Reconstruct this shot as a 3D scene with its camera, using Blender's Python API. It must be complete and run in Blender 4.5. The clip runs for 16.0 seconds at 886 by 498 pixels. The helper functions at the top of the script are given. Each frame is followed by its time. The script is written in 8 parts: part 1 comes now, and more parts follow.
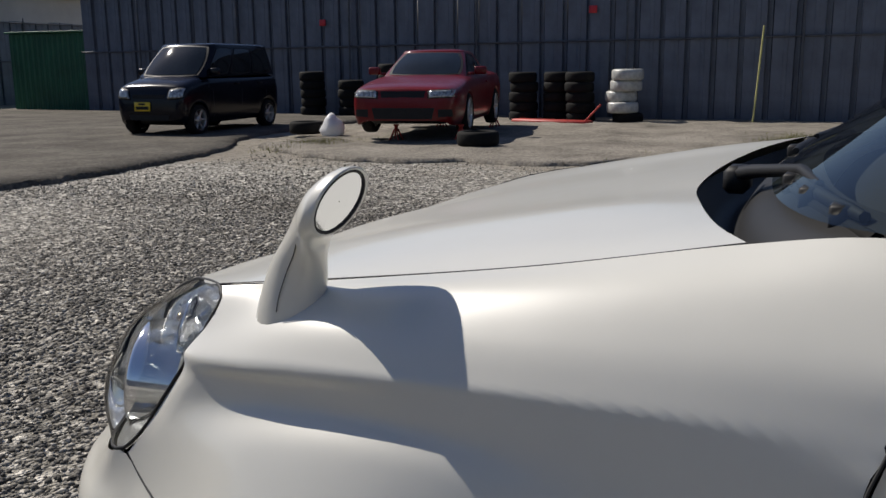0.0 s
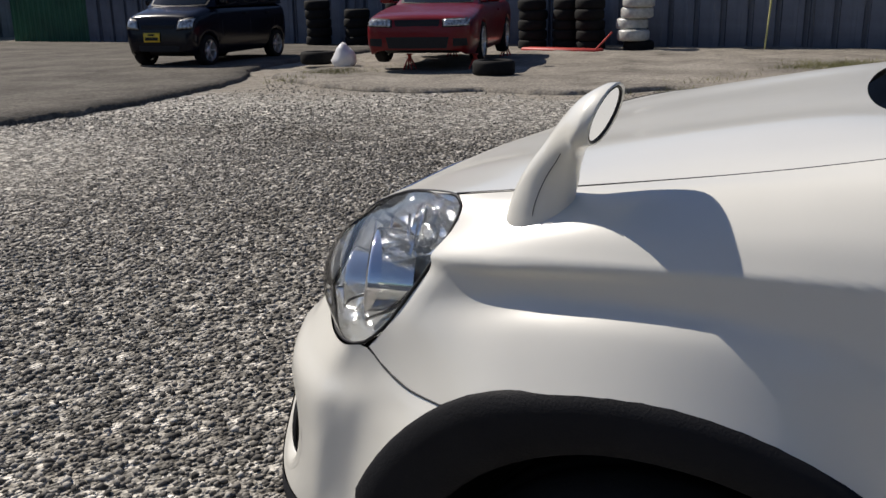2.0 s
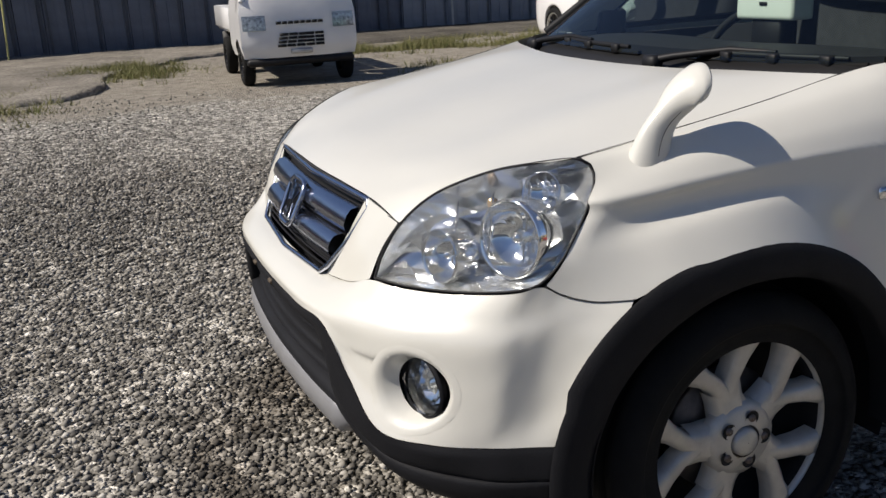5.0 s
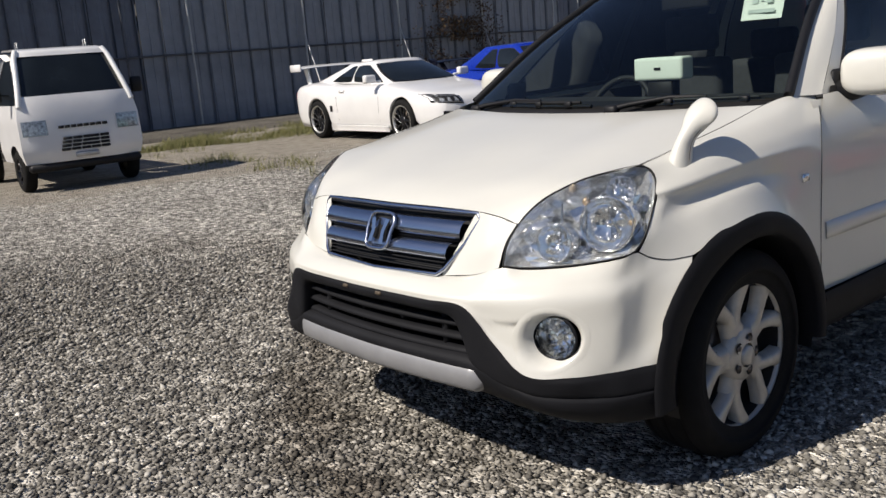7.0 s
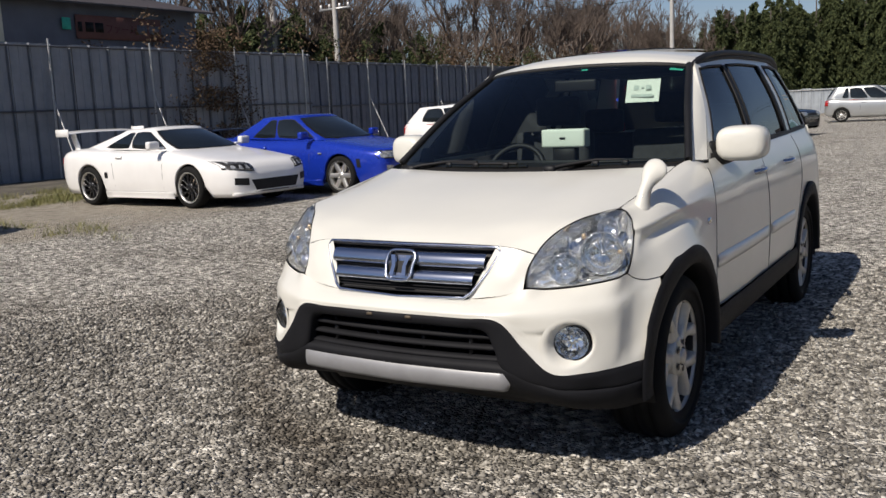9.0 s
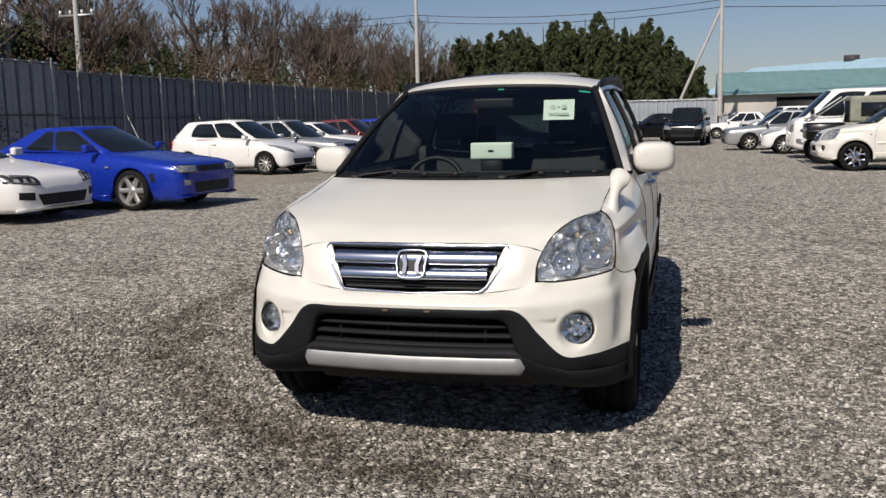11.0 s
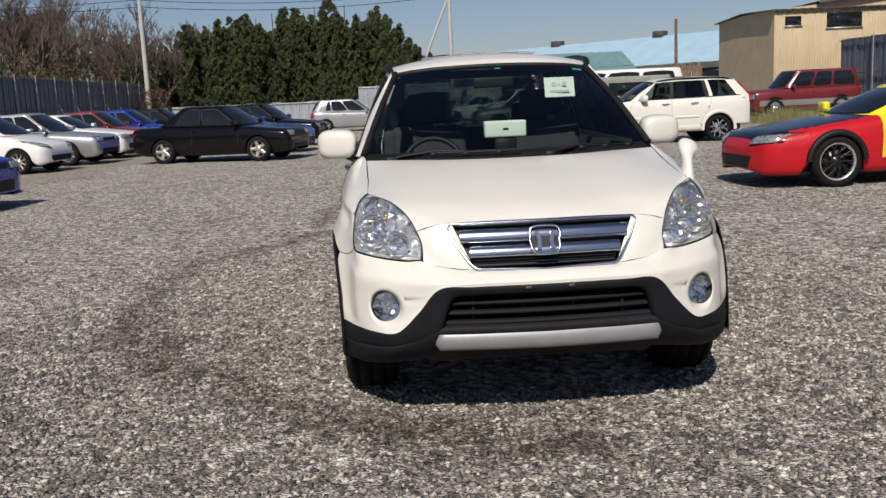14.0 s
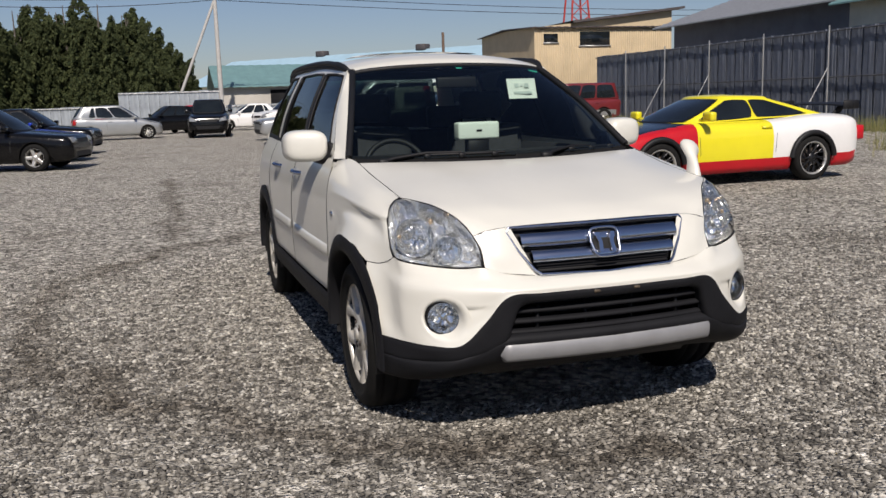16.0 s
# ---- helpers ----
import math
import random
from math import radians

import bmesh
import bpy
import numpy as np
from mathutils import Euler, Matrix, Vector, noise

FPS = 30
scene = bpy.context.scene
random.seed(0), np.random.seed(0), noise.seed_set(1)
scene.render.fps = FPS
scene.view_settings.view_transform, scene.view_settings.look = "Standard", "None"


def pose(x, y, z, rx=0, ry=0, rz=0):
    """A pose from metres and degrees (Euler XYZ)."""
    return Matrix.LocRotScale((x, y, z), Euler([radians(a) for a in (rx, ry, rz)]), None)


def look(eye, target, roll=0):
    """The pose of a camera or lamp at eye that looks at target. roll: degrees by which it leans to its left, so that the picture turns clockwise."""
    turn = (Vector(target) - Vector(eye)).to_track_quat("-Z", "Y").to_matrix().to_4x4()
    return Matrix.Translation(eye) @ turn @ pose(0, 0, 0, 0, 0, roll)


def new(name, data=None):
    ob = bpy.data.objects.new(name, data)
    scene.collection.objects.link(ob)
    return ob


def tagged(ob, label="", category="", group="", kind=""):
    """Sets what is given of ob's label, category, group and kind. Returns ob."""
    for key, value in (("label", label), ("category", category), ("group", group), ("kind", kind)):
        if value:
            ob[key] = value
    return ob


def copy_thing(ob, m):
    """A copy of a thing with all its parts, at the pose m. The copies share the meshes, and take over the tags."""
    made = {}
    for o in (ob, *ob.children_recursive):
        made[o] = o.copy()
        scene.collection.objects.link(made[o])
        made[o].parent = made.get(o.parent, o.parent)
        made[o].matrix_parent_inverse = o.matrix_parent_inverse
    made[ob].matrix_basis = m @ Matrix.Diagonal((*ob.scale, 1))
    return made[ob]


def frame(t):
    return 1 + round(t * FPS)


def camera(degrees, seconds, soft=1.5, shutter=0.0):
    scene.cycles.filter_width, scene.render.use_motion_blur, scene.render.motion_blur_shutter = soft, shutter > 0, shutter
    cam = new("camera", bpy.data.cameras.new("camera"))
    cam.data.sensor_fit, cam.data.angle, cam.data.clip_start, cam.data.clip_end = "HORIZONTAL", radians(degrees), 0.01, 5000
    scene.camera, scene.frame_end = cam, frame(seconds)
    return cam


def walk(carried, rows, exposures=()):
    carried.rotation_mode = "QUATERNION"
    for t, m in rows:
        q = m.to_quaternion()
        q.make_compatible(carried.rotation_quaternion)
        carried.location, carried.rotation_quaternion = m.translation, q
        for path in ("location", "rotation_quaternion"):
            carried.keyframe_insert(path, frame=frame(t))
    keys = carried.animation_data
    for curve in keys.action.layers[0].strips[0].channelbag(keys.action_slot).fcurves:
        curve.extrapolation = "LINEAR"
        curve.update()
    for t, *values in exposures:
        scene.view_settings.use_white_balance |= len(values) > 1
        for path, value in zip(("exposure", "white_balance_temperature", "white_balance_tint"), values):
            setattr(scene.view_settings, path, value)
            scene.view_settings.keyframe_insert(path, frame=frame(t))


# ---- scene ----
cam = camera(52.5, 16.0)
PATH = [
    (0, (1.554, 0.438, 1.206), (-0.185, -0.466, 0.809), -0.6),
    (0.5, (1.447, 0.515, 1.185), (-0.181, -0.586, 0.814), 0.2),
    (1, (1.549, 0.479, 1.208), (-0.082, -0.605, 0.803), 0.9),
    (1.5, (1.779, 0.365, 1.219), (0.115, -0.631, 0.73), 0.8),
    (2, (1.798, 0.224, 1.206), (0.088, -0.658, 0.662), -1.0),
    (2.5, (1.81, 0.006, 1.243), (0.066, -0.754, 0.627), -3.2),
    (3, (1.922, -0.196, 1.258), (0.076, -0.611, 0.608), -4.3),
    (3.5, (2.024, -0.392, 1.28), (0.135, -0.445, 0.627), -4.5),
    (4, (2.018, -0.659, 1.271), (0.137, -0.415, 0.637), -3.4),
    (4.2, (2.038, -0.744, 1.274), (0.172, -0.392, 0.645), -3.4),
    (6.3, (2.355, -1.915, 1.303), (0.735, -0.845, 0.821), -3.1),
    (6.5, (2.36, -2.015, 1.301), (0.774, -0.889, 0.832), -3.7),
    (7, (2.277, -2.315, 1.289), (0.762, -1.08, 0.864), -4.7),
    (7.5, (2.266, -2.635, 1.301), (0.835, -1.283, 0.951), -3.9),
    (8, (2.22, -2.907, 1.322), (0.919, -1.427, 0.974), -3.1),
    (8.5, (2.044, -3.134, 1.328), (0.843, -1.569, 1.003), -2.3),
    (9, (1.931, -3.381, 1.325), (0.857, -1.722, 1.019), -2.7),
    (9.5, (1.804, -3.617, 1.333), (0.854, -1.887, 1.009), -3.0),
    (10, (1.547, -3.749, 1.335), (0.717, -1.954, 1.036), -2.3),
    (10.2, (1.461, -3.818, 1.321), (0.691, -1.993, 1.04), -1.9),
    (12.3, (0.466, -4.276, 1.342), (0.164, -2.323, 1.029), -1.8),
    (12.5, (0.359, -4.285, 1.333), (0.08, -2.33, 1.014), -2.0),
    (13, (0.07, -4.241, 1.334), (-0.142, -2.279, 1.007), -1.8),
    (13.5, (-0.212, -4.23, 1.317), (-0.282, -2.256, 1.001), -1.8),
    (14, (-0.484, -4.232, 1.336), (-0.433, -2.26, 1.006), -2.6),
    (14.5, (-0.764, -4.102, 1.328), (-0.581, -2.138, 0.997), -2.4),
    (15, (-1.036, -4.025, 1.315), (-0.685, -2.081, 1.004), -2.2),
    (15.5, (-1.324, -3.97, 1.322), (-0.84, -2.057, 0.993), -2.7),
    (16, (-1.585, -3.81, 1.324), (-1.009, -1.923, 0.996), -1.8),
]
EXPOSURES = [(0, 0.03, 6850, 10), (2, 0.2, 6900, 11), (4, 0.16, 6950, 11), (8, 0.2, 6950, 11), (10, 0.06, 7050, 12), (13.5, 0.02, 6950, 12), (16, 0.02, 6950, 13)]
walk(cam, [(t, look(eye, target, roll)) for t, eye, target, roll in PATH], EXPOSURES)

# ---- world and light ----
SUN_AZ, SUN_EL = 258.7, 45.5      # degrees: from +x counter-clockwise, and above the horizon
sun_dir = Vector((math.cos(radians(SUN_AZ)) * math.cos(radians(SUN_EL)), math.sin(radians(SUN_AZ)) * math.cos(radians(SUN_EL)), math.sin(radians(SUN_EL))))
world = bpy.data.worlds.new("world")
scene.world = world
world.use_nodes = True
wn = world.node_tree
wbg = wn.nodes["Background"]
sky = wn.nodes.new("ShaderNodeTexSky")
sky.sky_type = "NISHITA"
sky.sun_disc = False
sky.sun_elevation = radians(SUN_EL)
sky.sun_rotation = radians(90.0 - SUN_AZ)
sky.air_density = 1.0
sky.dust_density = 0.5
sky.ozone_density = 2.5
sky_tint = wn.nodes.new("ShaderNodeMixRGB")
sky_tint.blend_type = "MULTIPLY"
sky_tint.inputs[0].default_value = 1.0
sky_tint.inputs[2].default_value = (0.80, 0.84, 1.0, 1.0)
wn.links.new(sky.outputs[0], sky_tint.inputs[1])
wn.links.new(sky_tint.outputs[0], wbg.inputs[0])
wbg.inputs[1].default_value = 0.068
sun_data = bpy.data.lights.new("sun", "SUN")
sun_data.energy = 4.6
sun_data.angle = radians(0.53)
sun_data.color = (1.0, 0.965, 0.92)
sun = new("sun", sun_data)
sun.matrix_world = look(sun_dir * 40, (0, 0, 0))


# ---- materials ----
def node_mat(name):
    m = bpy.data.materials.new(name)
    m.use_nodes = True
    return m, m.node_tree.nodes, m.node_tree.links, m.node_tree.nodes["Principled BSDF"]


def noise_node(n, l, scale, detail=4.0, rough=0.55, coord="Object", dim="3D"):
    tc = n.new("ShaderNodeTexCoord")
    t = n.new("ShaderNodeTexNoise")
    t.inputs["Scale"].default_value, t.inputs["Detail"].default_value, t.inputs["Roughness"].default_value = scale, detail, rough
    l.new(tc.outputs[coord], t.inputs["Vector"])
    return t


def ramp_node(n, l, source, stops):
    r = n.new("ShaderNodeValToRGB")
    while len(r.color_ramp.elements) < len(stops):
        r.color_ramp.elements.new(0.5)
    for e, (p, c) in zip(r.color_ramp.elements, stops):
        e.position, e.color = p, (*c, 1.0)
    l.new(source, r.inputs[0])
    return r


def bump_node(n, l, source, bsdf, strength, distance):
    b = n.new("ShaderNodeBump")
    b.inputs["Strength"].default_value, b.inputs["Distance"].default_value = strength, distance
    l.new(source, b.inputs["Height"])
    l.new(b.outputs[0], bsdf.inputs["Normal"])
    return b


def scaled(c, f):
    return tuple(min(1.0, v * f) for v in c)


def paint(name, color, rough=0.28, metallic=0.0, coat=0.8, dirt=0.12, spec=0.5):
    """Car paint under clear coat, with faint dust."""
    m, n, l, b = node_mat(name)
    t = noise_node(n, l, 2.2, 6.0, 0.6)
    r = ramp_node(n, l, t.outputs[0], [(0.3, scaled(color, 1 - dirt)), (0.7, color)])
    l.new(r.outputs[0], b.inputs["Base Color"])
    t2 = noise_node(n, l, 7.0, 5.0, 0.65)
    mr = n.new("ShaderNodeMapRange")
    mr.inputs["To Min"].default_value, mr.inputs["To Max"].default_value = rough * 0.75, rough * 1.35
    l.new(t2.outputs[0], mr.inputs["Value"])
    l.new(mr.outputs[0], b.inputs["Roughness"])
    b.inputs["Metallic"].default_value = metallic
    b.inputs["Coat Weight"].default_value = coat
    b.inputs["Specular IOR Level"].default_value = spec
    b.inputs["Coat Roughness"].default_value = 0.10
    return m


def plain(name, color, rough=0.5, metallic=0.0, var=0.15, scale=9.0, bump=0.0, bump_scale=60.0, spec=0.5):
    m, n, l, b = node_mat(name)
    t = noise_node(n, l, scale, 5.0, 0.6)
    r = ramp_node(n, l, t.outputs[0], [(0.28, scaled(color, 1 - var)), (0.72, scaled(color, 1 + var))])
    l.new(r.outputs[0], b.inputs["Base Color"])
    b.inputs["Roughness"].default_value = rough
    b.inputs["Metallic"].default_value = metallic
    b.inputs["Specular IOR Level"].default_value = spec
    if bump:
        t2 = noise_node(n, l, bump_scale, 4.0, 0.6)
        bump_node(n, l, t2.outputs[0], b, bump, 0.004)
    return m


def glass(name, tint=(0.75, 0.85, 0.82), rough=0.0, see=0.8):
    """Thin sheet of window glass: clear straight through, mirror-like at its surface."""
    m, n, l, b = node_mat(name)
    out = n["Material Output"]
    tr = n.new("ShaderNodeBsdfTransparent")
    tr.inputs[0].default_value = (*tint, 1)
    gl = n.new("ShaderNodeBsdfGlossy")
    gl.inputs["Roughness"].default_value = rough
    fr = n.new("ShaderNodeFresnel")
    fr.inputs["IOR"].default_value = 1.5
    mx = n.new("ShaderNodeMixShader")
    l.new(fr.outputs[0], mx.inputs[0])
    l.new(tr.outputs[0], mx.inputs[1])
    l.new(gl.outputs[0], mx.inputs[2])
    l.new(mx.outputs[0], out.inputs[0])
    n.remove(b)
    return m


M = {}
M["pearl"] = paint("pearl_white_paint", (0.675, 0.66, 0.595), 0.34, 0.0, 0.65, 0.06)
M["white"] = paint("white_paint", (0.80, 0.79, 0.77), 0.35, 0.0, 0.7, 0.08)
M["darkglass"] = plain("dark_car_glass", (0.010, 0.013, 0.015), 0.04, 0.0, 0.4, 2.0, spec=0.5)
M["glass"] = glass("clear_car_glass", (0.62, 0.74, 0.70))
M["tint"] = glass("privacy_glass", (0.10, 0.13, 0.13))
M["lens"] = glass("lamp_lens", (0.93, 0.95, 0.95))
M["rubber"] = plain("tyre_rubber", (0.009, 0.0088, 0.0085), 0.85, 0.0, 0.3, 14.0, 0.25, 90.0, 0.2)
M["trim"] = plain("dark_grey_plastic_trim", (0.010, 0.0102, 0.012), 0.65, 0.0, 0.2, 8.0, 0.25, 240.0, 0.17)
M["black"] = plain("black_plastic", (0.009, 0.009, 0.010), 0.55, 0.0, 0.2, 8.0, spec=0.3)
M["chrome"] = plain("chrome", (0.72, 0.73, 0.75), 0.09, 1.0, 0.05, 6.0)
M["alloy"] = plain("silver_alloy", (0.56, 0.55, 0.52), 0.36, 0.75, 0.14, 14.0)
M["darkalloy"] = plain("dark_alloy", (0.04, 0.04, 0.042), 0.3, 0.8, 0.15, 14.0)
M["silverplastic"] = plain("silver_painted_plastic", (0.27, 0.27, 0.275), 0.45, 0.3, 0.1, 10.0)
M["seam"] = plain("panel_gap", (0.03, 0.03, 0.03), 0.8)
M["brake"] = plain("brake_disc_steel", (0.16, 0.13, 0.11), 0.5, 0.7, 0.3, 30.0)


# ---- mesh helpers ----
def mesh_of(bm, name, mats, smooth=True):
    me = bpy.data.meshes.new(name)
    if smooth:
        for f in bm.faces:
            f.smooth = True
    bm.normal_update()
    bm.to_mesh(me)
    bm.free()
    for m in mats if isinstance(mats, (list, tuple)) else (mats,):
        me.materials.append(m)
    return me


def part(name, bm, material, parent=None, label="", smooth=True):
    ob = new(name, mesh_of(bm, name, material, smooth))
    if parent is not None:
        ob.parent = parent
    if label:
        ob["label"] = label
    return ob


def shared(name, me, parent, m=None, label=""):
    ob = new(name, me)
    ob.parent = parent
    if m is not None:
        ob.matrix_basis = m
    if label:
        ob["label"] = label
    return ob


def grid_bm(rows, closed=False, bm=None, flip=False):
    """Quads over a grid of points: rows of equal length."""
    bm = bm or bmesh.new()
    vs = [[bm.verts.new(p) for p in r] for r in rows]
    for i in range(len(vs) - 1):
        k = len(vs[i])
        for j in range(k if closed else k - 1):
            a, b, c, d = vs[i][j], vs[i][(j + 1) % k], vs[i + 1][(j + 1) % k], vs[i + 1][j]
            if (a.co - c.co).length < 1e-7 or (b.co - d.co).length < 1e-7:
                continue
            try:
                bm.faces.new((a, d, c, b) if flip else (a, b, c, d))
            except ValueError:
                pass
    return bm


def box_bm(x0, x1, y0, y1, z0, z1, bevel=0.0, bm=None, seg=1):
    own = bmesh.new()
    bmesh.ops.create_cube(own, size=1.0)
    for v in own.verts:
        v.co = ((x0 + x1) / 2 + v.co.x * (x1 - x0), (y0 + y1) / 2 + v.co.y * (y1 - y0), (z0 + z1) / 2 + v.co.z * (z1 - z0))
    if bevel:
        bmesh.ops.bevel(own, geom=own.edges[:], offset=bevel, segments=seg, affect="EDGES", profile=0.7)
    if bm is None:
        return own
    me = bpy.data.meshes.new("t")
    own.to_mesh(me)
    own.free()
    bm.from_mesh(me)
    bpy.data.meshes.remove(me)
    return bm


def tube_bm(points, radius, sides=8, bm=None, closed=False):
    """A tube along points; radius: a number, or one for each point."""
    bm = bm or bmesh.new()
    pts = [Vector(p) for p in points]
    rad = radius if isinstance(radius, (list, tuple)) else [radius] * len(pts)
    rows = []
    side = None
    for i, p in enumerate(pts):
        d = (pts[min(i + 1, len(pts) - 1)] - pts[max(i - 1, 0)])
        d = d.normalized() if d.length > 1e-9 else Vector((0, 0, 1))
        if side is None:
            side = d.orthogonal().normalized()
        side = (side - d * side.dot(d))
        side = side.normalized() if side.length > 1e-6 else d.orthogonal().normalized()
        up = d.cross(side)
        rows.append([p + (side * math.cos(a) + up * math.sin(a)) * rad[i] for a in [2 * math.pi * k / sides for k in range(sides)]])
    grid_bm(rows, True, bm)
    for r, turn in ((rows[0], False), (rows[-1], True)):
        vs = [bm.verts.new(p) for p in r]
        bm.faces.new(vs if turn else vs[::-1])
    return bm


def lathe_bm(profile, sides=32, axis="y", bm=None):
    """Turn (radius, offset) pairs about an axis through the origin."""
    rows = []
    for r, o in profile:
        ring = []
        for k in range(sides):
            a = 2 * math.pi * k / sides
            c, s = r * math.cos(a), r * math.sin(a)
            ring.append((c, o, s) if axis == "y" else (c, s, o) if axis == "z" else (o, c, s))
        rows.append(ring)
    return grid_bm(rows, True, bm)


def spline(points, n):
    """n points of a Catmull-Rom curve through points, evenly by length."""
    p = [np.array(q, float) for q in points]
    if len(p) == 2:
        return [p[0] + (p[1] - p[0]) * k / (n - 1) for k in range(n)]
    e = [2 * p[0] - p[1]] + p + [2 * p[-1] - p[-2]]
    fine = []
    for i in range(1, len(e) - 2):
        a, b, c, d = e[i - 1], e[i], e[i + 1], e[i + 2]
        for k in range(12):
            t = k / 12
            fine.append(0.5 * (2 * b + (c - a) * t + (2 * a - 5 * b + 4 * c - d) * t * t + (3 * b - a - 3 * c + d) * t ** 3))
    fine.append(p[-1])
    fine = np.array(fine)
    s = np.r_[0, np.cumsum(np.linalg.norm(np.diff(fine, axis=0), axis=1))]
    return [np.array([np.interp(u, s, fine[:, k]) for k in range(fine.shape[1])]) for u in np.linspace(0, s[-1], n)]


def loft(guides, nu, nv):
    """A smooth grid of nv x nu points through guide curves."""
    cs = [spline(g, nu) for g in guides]
    return [list(r) for r in zip(*[spline([c[i] for c in cs], nv) for i in range(nu)])]


def curve1(points):
    """A monotone smooth function through (x, y) pairs."""
    xs = np.array([p[0] for p in points], float)
    ys = np.array([p[1] for p in points], float)
    order = np.argsort(xs)
    xs, ys = xs[order], ys[order]
    d = np.diff(ys) / np.diff(xs)
    m = np.zeros(len(xs))
    m[0], m[-1] = d[0], d[-1]
    for i in range(1, len(xs) - 1):
        m[i] = 0 if d[i - 1] * d[i] <= 0 else 2 * d[i - 1] * d[i] / (d[i - 1] + d[i])

    def f(x):
        x = min(max(x, xs[0]), xs[-1])
        i = min(max(int(np.searchsorted(xs, x)) - 1, 0), len(xs) - 2)
        h = xs[i + 1] - xs[i]
        t = (x - xs[i]) / h
        return ((2 * t ** 3 - 3 * t * t + 1) * ys[i] + (t ** 3 - 2 * t * t + t) * h * m[i] + (3 * t * t - 2 * t ** 3) * ys[i + 1] + (t ** 3 - t * t) * h * m[i + 1])
    return f


# ---- wheels ----
WHEELS = {}


def wheel_meshes(key, radius, rim, width, spokes, rim_mat, style):
    """Tyre, rim and disc meshes; the outer face looks to +y."""
    if key in WHEELS:
        return WHEELS[key]
    w = width / 2
    prof = [(rim - 0.012, -w * 0.9), (rim + 0.01, -w), (rim + (radius - rim) * 0.5, -w * 1.06), (radius - 0.02, -w * 0.94), (radius - 0.004, -w * 0.72), (radius, -w * 0.3),
            (radius, w * 0.3), (radius - 0.004, w * 0.72), (radius - 0.02, w * 0.94), (rim + (radius - rim) * 0.5, w * 1.06), (rim + 0.01, w), (rim - 0.012, w * 0.9)]
    tyre = mesh_of(lathe_bm(prof, 40), "wheel", M["rubber"])
    bm = lathe_bm([(rim * 0.96, -w * 0.8), (rim * 0.9, -w * 0.2), (rim * 0.9, w * 0.55), (rim * 0.955, w * 0.86), (rim, w * 0.98), (rim + 0.006, w * 0.93)], 40)
    hub_r = 0.065
    lathe_bm([(0.001, w * 0.74), (0.03, w * 0.74), (0.034, w * 0.70), (hub_r, w * 0.66), (hub_r * 1.15, w * 0.5), (hub_r * 1.1, w * 0.2)], 20, bm=bm)
    for k in range(spokes):
        a = 2 * math.pi * k / spokes
        for off in ((-0.5, 0.5) if style == "split" else (0,)):
            ca, sa = math.cos(a), math.sin(a)
            w0, w1 = {"mesh": (0.012, 0.010), "wide": (0.042, 0.034), "split": (0.017, 0.016), "thin": (0.016, 0.014)}[style]
            r0, r1 = hub_r * 0.8, rim * 0.95
            spread = off * 0.05
            rows = []
            for r, hw, t, o in ((r0, w0, spread * 0.4, w * 0.64), ((r0 + r1) / 2, (w0 + w1) * 0.5, spread, w * 0.70), (r1, w1, spread * 1.6, w * 0.82)):
                ring = []
                for u, d in ((-1, -0.035), (-1, -0.006), (-0.6, 0), (0.6, 0), (1, -0.006), (1, -0.035)):
                    q = t + u * hw
                    ring.append((r * ca - q * sa, o + d, r * sa + q * ca))
                rows.append(ring)
            grid_bm(rows, False, bm)
            if style == "mesh":
                rows2 = []
                a2 = a + 2 * math.pi / spokes * 1.4
                for f in (0, 1):
                    rr = r0 + (r1 - r0) * (0.12 + 0.86 * f)
                    aa = a + (a2 - a) * f
                    rows2.append([(rr * math.cos(aa) - u * w1 * math.sin(aa), w * (0.64 + 0.18 * f) + d - 0.004, rr * math.sin(aa) + u * w1 * math.cos(aa)) for u, d in ((-1, -0.03), (-1, 0), (1, 0), (1, -0.03))])
                grid_bm(rows2, False, bm)
    for k in range(5):
        a = 2 * math.pi * (k + 0.5) / 5
        lathe_bm([(0.001, 0.012), (0.009, 0.010), (0.011, 0.0)], 8, bm=bm)
        bm.verts.ensure_lookup_table()
        for v in bm.verts[-24:]:
            v.co = (v.co.x + 0.047 * math.cos(a), v.co.y + w * 0.66, v.co.z + 0.047 * math.sin(a))
    bmesh.ops.recalc_face_normals(bm, faces=bm.faces[:])
    rimm = mesh_of(bm, "rim", rim_mat)
    disc = mesh_of(lathe_bm([(0.001, 0.01), (rim * 0.68, 0.01), (rim * 0.68, -0.012), (rim * 0.35, -0.014)], 28), "brake_disc", M["brake"])
    lip = mesh_of(lathe_bm([(rim * 0.90, w * 0.5), (rim * 0.93, w * 0.86), (rim * 0.985, w * 1.0), (rim + 0.008, w * 0.96)], 40), "rim_lip", M["alloy"]) if style == "mesh" else None
    # black disc stands in for the shade behind the spokes
    back = mesh_of(lathe_bm([(0.001, -w * 0.5), (rim * 0.93, -w * 0.5)], 24), "barrel", M["black"])
    WHEELS[key] = (tyre, rimm, disc, back, lip)
    return WHEELS[key]


